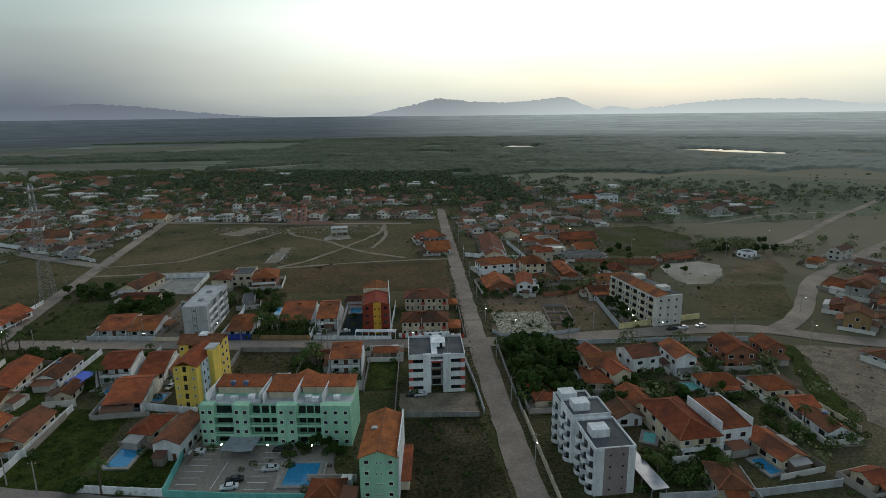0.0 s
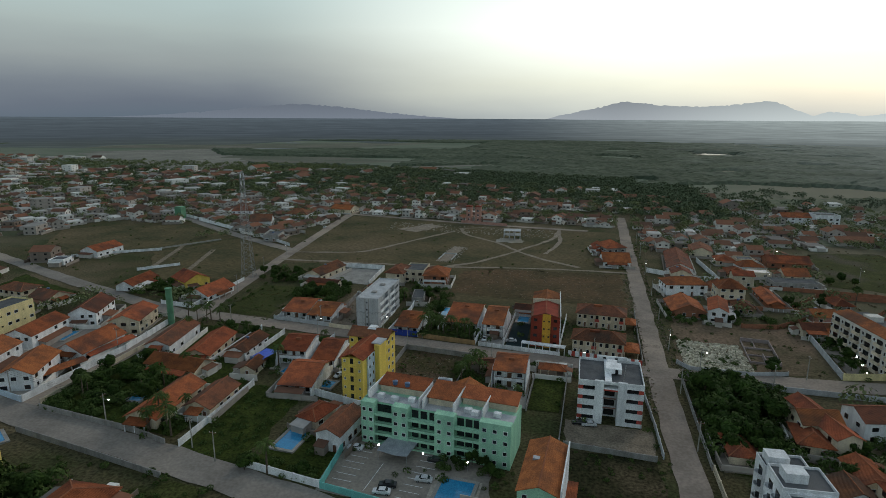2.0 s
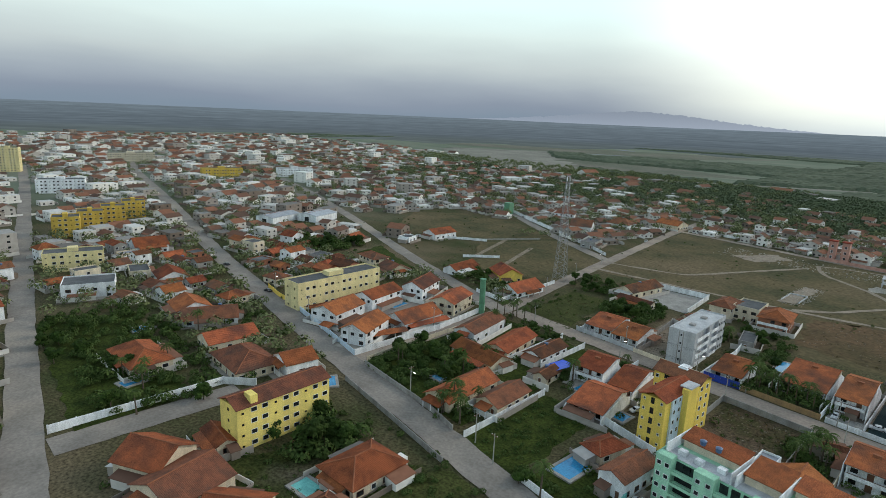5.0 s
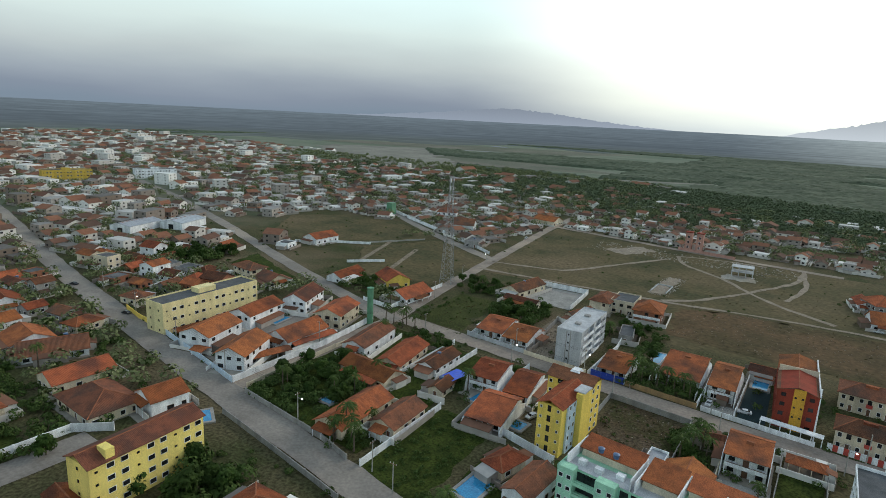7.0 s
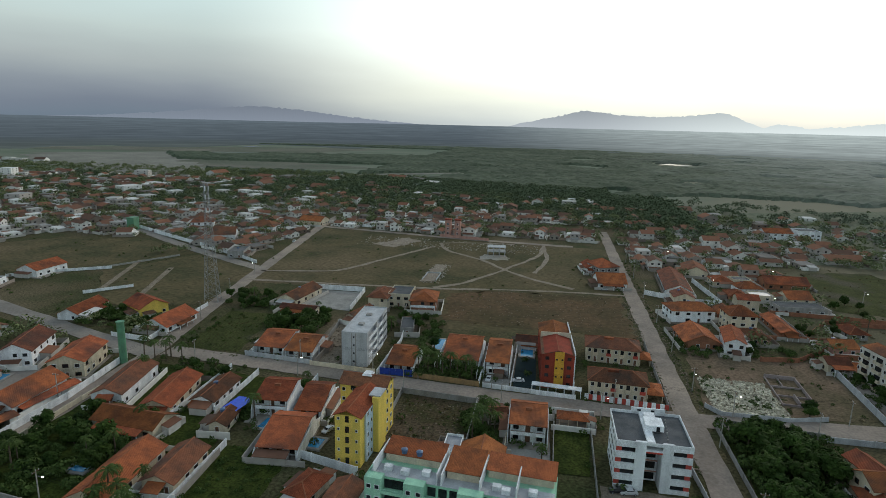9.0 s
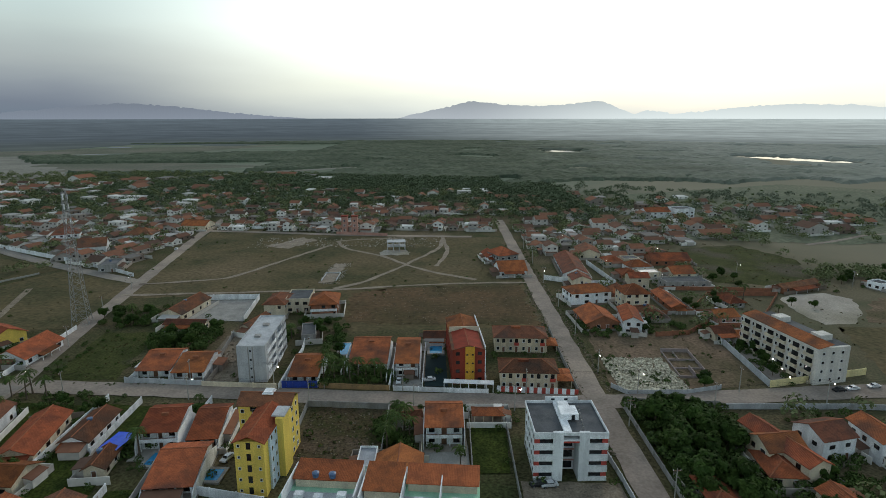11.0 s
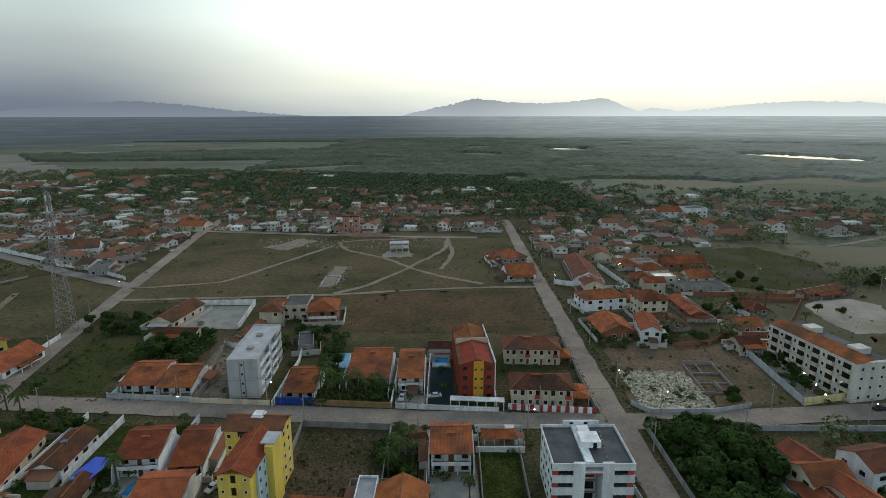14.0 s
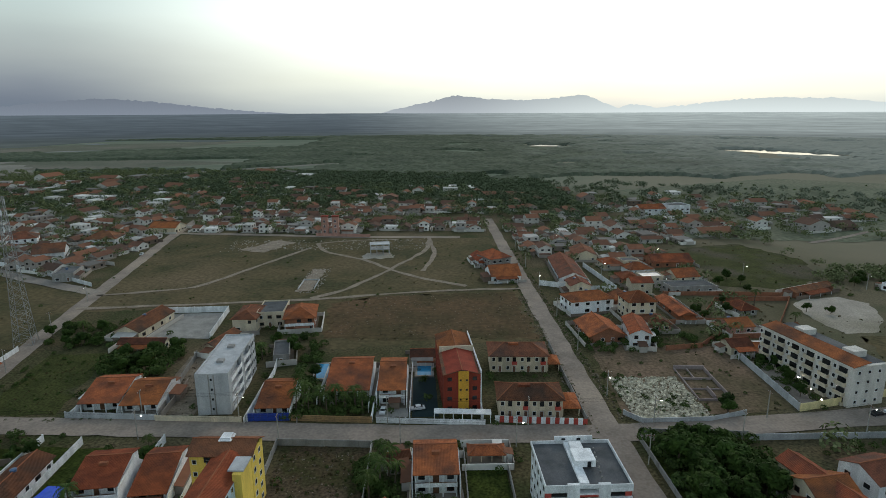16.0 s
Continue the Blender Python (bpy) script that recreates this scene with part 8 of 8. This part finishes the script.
for k, (x, y, rot) in enumerate(((-55, 111, 5), (-42.3, 95.6, 8), (-34.2, 102.3, 4), (-80.6, 152.6, 55), (-76.6, 149.8, 70), (-35.6, 193.4, 85), (-25.6, 194.4, 10), (13.9, 319, 5), (-195.6, 391, 100), (3.5, 138, 10), (110, 186.5, 10), (118, 188, 8), (-196, 138, 60), (-199, 142, 60), (-188, 134, 60))):
    car(x, y, rot, "carpaint", "white saloon car parked on paving" if k % 2 else "silver saloon car parked on paving")
for x, y, rot in ((-41.8, 98.4, 8), (-33.5, 110.6, 5), (1.0, 138.2, 5), (-190, 139, 60), (105, 185.5, 10), (-300, 126, 12), (-245, 121, 12)):
    car(x, y, rot, "carblack", "dark saloon car parked on paving")


def mast():
    t = thing("radio_mast", -173.5, 250.6, 15, "tall grey steel lattice radio mast", "mast")
    H, n = 56, 18
    half = lambda z: 3.2 - 2.5 * (z / H) ** 0.75
    for sx, sy in ((-1, -1), (1, -1), (1, 1), (-1, 1)):
        vs, fs = [], []
        for k in range(n + 1):
            z = H * k / n
            a = half(z)
            i = len(vs)
            vs += [(sx * a - 0.08, sy * a - 0.08, z), (sx * a + 0.08, sy * a - 0.08, z), (sx * a + 0.08, sy * a + 0.08, z), (sx * a - 0.08, sy * a + 0.08, z)]
            if k:
                fs += [(i - 4 + q, i - 4 + (q + 1) % 4, i + (q + 1) % 4, i + q) for q in range(4)]
        link("leg", soup("leg", vs, fs), M["steel"], t)
    corners = [(-1, -1), (1, -1), (1, 1), (-1, 1)]

    def bar(vs, fs, p, q, r=0.06):
        p, q = Vector(p), Vector(q)
        u = (q - p).normalized()
        s = u.orthogonal().normalized() * r
        w = u.cross(s)
        i = len(vs)
        vs += [p + s, p + w, p - s, p - w, q + s, q + w, q - s, q - w]
        fs += [(i + k, i + (k + 1) % 4, i + 4 + (k + 1) % 4, i + 4 + k) for k in range(4)]
    for k in range(n):
        z0, z1 = H * k / n, H * (k + 1) / n
        a, b = half(z0), half(z1)
        for (ax, ay), (bx, by) in zip(corners, corners[1:] + corners[:1]):
            for p, q in (((ax * a, ay * a, z0), (bx * b, by * b, z1)), ((bx * a, by * a, z0), (ax * b, ay * b, z1)), ((ax * b, ay * b, z1), (bx * b, by * b, z1))):
                vs, fs = [], []
                bar(vs, fs, p, q, 0.05)
                link("brace", soup("brace", vs, fs), M["steel"], t)
    for z in (44, 50, 54):
        for a in (20, 140, 260):
            link("antenna", boxes("antenna", (0.9, -0.2, z - 1.0, 1.2, 0.2, z + 1.0)), M["white"], t, "white panel antenna", pose(0, 0, 0, 0, 0, a))


mast()
t = thing("water_column", -164.0, 178.5, 0, "tall green cylindrical water column", "column")
vs, fs = [], []
cyl(vs, fs, 0, 0, 0, 15, 1.25, 1.25, 20)
link("shaft", soup("shaft", vs, fs), M["greencol"], t)
vs, fs = [], []
cyl(vs, fs, 0, 0, 15, 15.4, 1.4, 1.4, 20)
link("lid", soup("lid", vs, fs), M["greencol"], t)
t = thing("water_column", -330, 398, 0, "green painted water column beside low houses", "column")
link("shaft", boxes("shaft", (-3, -3, 0, 3, 3, 10)), M["greencol"], t)

vs, fs = [], []
cyl(vs, fs, 0, 0, -0.3, 8.5, 0.17, 0.11, 8)
POLE = soup("pole", vs, fs)
ARM = boxes("crossarm", (-1.0, -0.06, 7.9, 1.0, 0.06, 8.05))
INS = boxes("insulator", (-0.05, -0.05, 8.05, 0.05, 0.05, 8.25))
LAMPARM = boxes("lamp_arm", (-0.04, -1.5, 6.9, 0.04, 0, 6.98))
LAMP = boxes("lamp_head", (-0.12, -1.85, 6.86, 0.12, -1.4, 6.98))


def pole(x, y, rot, lamp=False):
    t = thing("utility_pole", x, y, rot, "concrete utility pole with a crossarm" + (" and street lamp" if lamp else ""), "pole", "street poles")
    link("pole", POLE, M["concrete"], t)
    a = link("crossarm", ARM, M["wood"], t)
    for k in (-0.85, 0, 0.85):
        link("insulator", INS, M["white"], a, m=pose(k, 0, 0))
    if lamp:
        link("lamp_arm", LAMPARM, M["steel"], t)
        link("lamp_head", LAMP, M["lamp"], t, "lit street lamp")
    return (x, y, rot)


def wires(A, B):
    """Three sagging wires between two poles."""
    t = thing("power_line", A[0], A[1], 0, "thin black power line strung between poles", "cable", "power lines")
    for k in (-0.85, 0, 0.85):
        cu = bpy.data.curves.new("wire", "CURVE")
        cu.dimensions = "3D"
        cu.bevel_depth = 0.018
        sp = cu.splines.new("POLY")
        sp.points.add(8)
        for i in range(9):
            s = i / 8
            ax, ay = A[0] + k * math.cos(radians(A[2])), A[1] + k * math.sin(radians(A[2]))
            bx, by = B[0] + k * math.cos(radians(B[2])), B[1] + k * math.sin(radians(B[2]))
            sp.points[i].co = (ax + (bx - ax) * s - A[0], ay + (by - ay) * s - A[1], 8.2 - 3.2 * s * (1 - s), 1)
        link("wire", cu, M["rubber"], t)


for line in ([(31.6, 70), (31.2, 100), (30.8, 132), (31.2, 165), (31.9, 200), (32.2, 235), (32.6, 270), (33, 310), (33.4, 350), (34, 390)],
             [(-140, 184.5), (-100, 182), (-62, 178.5), (-30, 175.5), (0, 174)], [(60, 174.8), (95, 176.5), (125, 176)], [(72.8, 185.2), (40, 184), (5, 184.6), (-34, 187), (-76, 190.8), (-104, 193.4)],
             [(-96, 101), (-128, 106.5), (-168, 112), (-205, 118), (-245, 125), (-285, 132)], [(-164, 150), (-153.5, 190), (-163.5, 225), (-171, 262), (-178, 300)]):
    done = [pole(x, y, 90 if abs(line[0][0] - line[-1][0]) > 30 else 0, i % 3 == 1) for i, (x, y) in enumerate(line)]
    for a, b in zip(done, done[1:]):
        wires(a, b)
pole(-86.5, 97, 0)
for x, y in ((150, 168), (168, 200), (90, 300), (70, 330), (110, 360), (60, 400), (140, 320), (190, 300), (240, 340), (300, 380)):
    pole(x, y, 90, True)

vs, fs = [], []
cyl(vs, fs, 0, 0, 0, 2.4, 0.05, 0.04, 6)
GPOST = soup("post", vs, fs)
GLOBE = boxes("globe", (-0.16, -0.16, 2.4, 0.16, 0.16, 2.7))
for x, y in ((-48.5, 110.6), (-36.5, 109.6), (-25, 108.6), (93.2, 197), (94.5, 205), (96, 213), (97.5, 221), (100, 190.8), (92, 190.5)):
    t = thing("garden_lamp", x, y, 0, "lit white garden lamp on a short post", "lamp", "garden lamps")
    link("post", GPOST, M["steel"], t)
    link("globe", GLOBE, M["lamp"], t)

# rubble, ruin and pavilion
def stones(name, n, x0, y0, x1, y1, s0, s1, mm, label, seed):
    r = random.Random(seed)
    vs, fs = [], []
    for _ in range(n):
        x, y, s = r.uniform(x0, x1), r.uniform(y0, y1), r.uniform(s0, s1)
        m = pose(x, y, s * 0.25, r.uniform(0, 40), r.uniform(0, 40), r.uniform(0, 360))
        k = len(vs)
        vs += [m @ Vector((sx * s * r.uniform(.3, .6), sy * s * r.uniform(.3, .6), sz * s * r.uniform(.2, .45))) for sx, sy, sz in ((-1, -1, -1), (1, -1, -1), (1, 1, -1), (-1, 1, -1), (-1, -1, 1), (1, -1, 1), (1, 1, 1), (-1, 1, 1))]
        fs += [tuple(k + i for i in f) for f in BOXF]
    tagged(link(name, soup(name, vs, fs), M[mm]), label, "rubble", kind="stuff")


stones("rubble", 2600, 36, 187, 58, 212, 0.2, 0.75, "rubble", "pale broken limestone blocks heaped on a lot", 3)
stones("debris", 130, -60, 150, -40, 173, 0.15, 0.5, "gravel", "small rubble and stones on a vacant lot", 4)
stones("debris_west", 300, -104, 195, -91, 232, 0.2, 0.7, "gravel", "stones on a building lot", 5)
stones("roadside_stones", 500, 20.5, 150, 24, 300, 0.15, 0.6, "gravel", "loose stones along the street edge", 6)
stones("field_rubble", 500, -150, 396, -20, 428, 0.2, 0.8, "sand", "scattered pale rubble at the edge of a field", 9)
stones("lot_rubble", 260, -86, 308, -74, 352, 0.2, 0.6, "sand", "scattered pale stones in a field", 10)
stones("earth_heaps", 500, -62, 248, 20, 304, 0.15, 0.5, "gravel", "small clods on bare earth", 11)
stones("street_stones", 420, 31, 186, 33.5, 330, 0.15, 0.5, "gravel", "loose stones along the street edge", 12)
stones("sand_heaps", 160, 130, 95, 200, 160, 0.3, 0.8, "sand", "pale lumps on sandy waste ground", 8)
t = thing("ruined_house", 64.2, 206.5, -4, "roofless brick house shell with low broken walls", "ruin")
r = random.Random(8)
for x0, y0, x1, y1 in ((-5, -11, 5, -10.7), (-5, 10.7, 5, 11), (-5, -10.7, -4.7, 10.7), (4.7, -10.7, 5, 10.7), (-4.7, -4, 4.7, -3.7), (-4.7, 3, 4.7, 3.3), (0, -10.7, 0.3, -4), (-1, 3.3, -0.7, 10.7)):
    link("broken_wall", boxes("broken_wall", (x0, y0, -0.2, x1, y1, r.uniform(0.5, 1.5))), M["taupe"], t)
link("floor_slab", boxes("floor_slab", (-4.7, -3.7, -0.2, 4.7, 3, 0.08)), M["grey"], t)
link("floor_slab", boxes("floor_slab", (-4.7, -10.7, -0.2, 4.7, -4, 0.08)), M["taupe"], t)
t = thing("unfinished_pavilion", -50, 388, 5, "unfinished two-level concrete pavilion frame in a field", "pavilion")
for z in (3, 6):
    link("slab", boxes("slab", (-6, -4, z, 6, 4, z + 0.3)), M["palegrey"], t)
for x in (-5.6, -1.9, 1.9, 5.6):
    for y in (-3.7, 3.7):
        link("column", boxes("column", (x - 0.2, y - 0.2, 0, x + 0.2, y + 0.2, 6)), M["palegrey"], t)
patch("bare_earth", [(-60, 372), (-58, 388), (-42, 388), (-41, 374)], 0.04, M["sand"], "pale trampled earth round a pavilion", 2)
patch("bare_earth", [(-86, 310), (-84, 352), (-77, 350), (-78, 312)], 0.035, M["path"], "pale trampled earth in the field", 1)
t = thing("low_ruin", -81, 322, 0, "low white foundation walls in a field", "ruin")
for b in ((-4, -8, 0, -3.7, 8, 0.8), (3.7, -8, 0, 4, 8, 0.8), (-3.7, 7.7, 0, 3.7, 8, 0.8)):
    link("wall", boxes("wall", b), M["palegrey"], t)
patch("bare_earth", [(-140, 400), (-120, 430), (-108, 420), (-122, 392)], 0.045, M["path"], "pale trampled earth in the field", 3)


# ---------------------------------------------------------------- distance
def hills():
    """Far hill ranges with haze painted into their glow, closing the horizon."""
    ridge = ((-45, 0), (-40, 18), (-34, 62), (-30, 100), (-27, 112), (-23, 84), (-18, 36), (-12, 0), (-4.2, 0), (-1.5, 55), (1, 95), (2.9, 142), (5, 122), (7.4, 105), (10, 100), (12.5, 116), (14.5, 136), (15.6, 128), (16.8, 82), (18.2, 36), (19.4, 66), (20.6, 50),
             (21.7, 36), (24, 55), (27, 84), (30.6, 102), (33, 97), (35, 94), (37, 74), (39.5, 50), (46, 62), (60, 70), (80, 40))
    for name, lo, hi, mm, lab in (("far_hills", -4, 80, "hills", "hills with bright painted haze on the horizon"), ("far_hills_west", -45, -12, "hills_dim", "hills with dim blue painted haze on the horizon")):
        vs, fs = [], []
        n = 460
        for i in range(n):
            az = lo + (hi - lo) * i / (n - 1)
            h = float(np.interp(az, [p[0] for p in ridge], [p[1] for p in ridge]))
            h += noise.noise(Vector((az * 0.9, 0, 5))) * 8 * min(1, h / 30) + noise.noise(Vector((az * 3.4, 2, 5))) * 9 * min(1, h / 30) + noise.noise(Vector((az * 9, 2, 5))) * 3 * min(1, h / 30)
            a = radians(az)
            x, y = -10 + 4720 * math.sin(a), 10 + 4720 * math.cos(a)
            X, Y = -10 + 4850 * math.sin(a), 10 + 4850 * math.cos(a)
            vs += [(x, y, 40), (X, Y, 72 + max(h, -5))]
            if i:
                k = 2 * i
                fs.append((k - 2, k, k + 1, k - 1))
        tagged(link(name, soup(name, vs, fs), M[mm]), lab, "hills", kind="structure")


hills()


# carports of the walled terraces
def carport(x, y, w, d, rot):
    t = thing("carport", x, y, rot, "low open carport under a clay tile roof", "carport", "carports")
    me, vs = roof_mesh("gable", w, d, 0.7, 0.3)
    link("roof", me, M["tile"], t, "", pose(0, 0, 2.35))
    n = max(2, int(w / 5) + 1)
    for k in range(n):
        for sy in (-1, 1):
            px = -w / 2 + 0.3 + (w - 0.6) * k / (n - 1)
            link("post", boxes("post", (px - 0.1, sy * (d / 2 - 0.3) - 0.1, 0, px + 0.1, sy * (d / 2 - 0.3) + 0.1, 2.33)), M["white"], t)


carport(-167.3, 129.0, 15, 4.6, 76)
carport(-166.2, 148.5, 19, 4.6, 84)
carport(-208, 132, 24, 5.0, 88)
carport(-187, 116.0, 5, 4.5, 10)
for x, y, rot in ((-202.7, 154.4, 20), (-201.9, 158.0, 20), (-201.1, 161.9, 20)):
    car(x, y, rot, "carpaint", "silver saloon car parked in a terrace court")


# painted bays of the car park
def bay_line(x0, y0, x1, y1):
    LIFT[0] += 0.0005
    m = strip_mesh("parking_line", [(x0, y0), (x1, y1)], 0.14, 0.34 + LIFT[0], 0.0, 2)
    tagged(link("parking_line", m, M["white"]), "thin white painted parking bay line", "road marking", kind="structure")


for k in range(8):
    bay_line(-55.5 + 0.1 * k, 95.0 + 2.5 * k, -50.5 + 0.1 * k, 94.7 + 2.5 * k)
    bay_line(-38.8 + 0.25 * k, 94.5 + 2.5 * k, -34.0 + 0.25 * k, 94.2 + 2.5 * k)
bay_line(-46.5, 94.8, -45.6, 106)
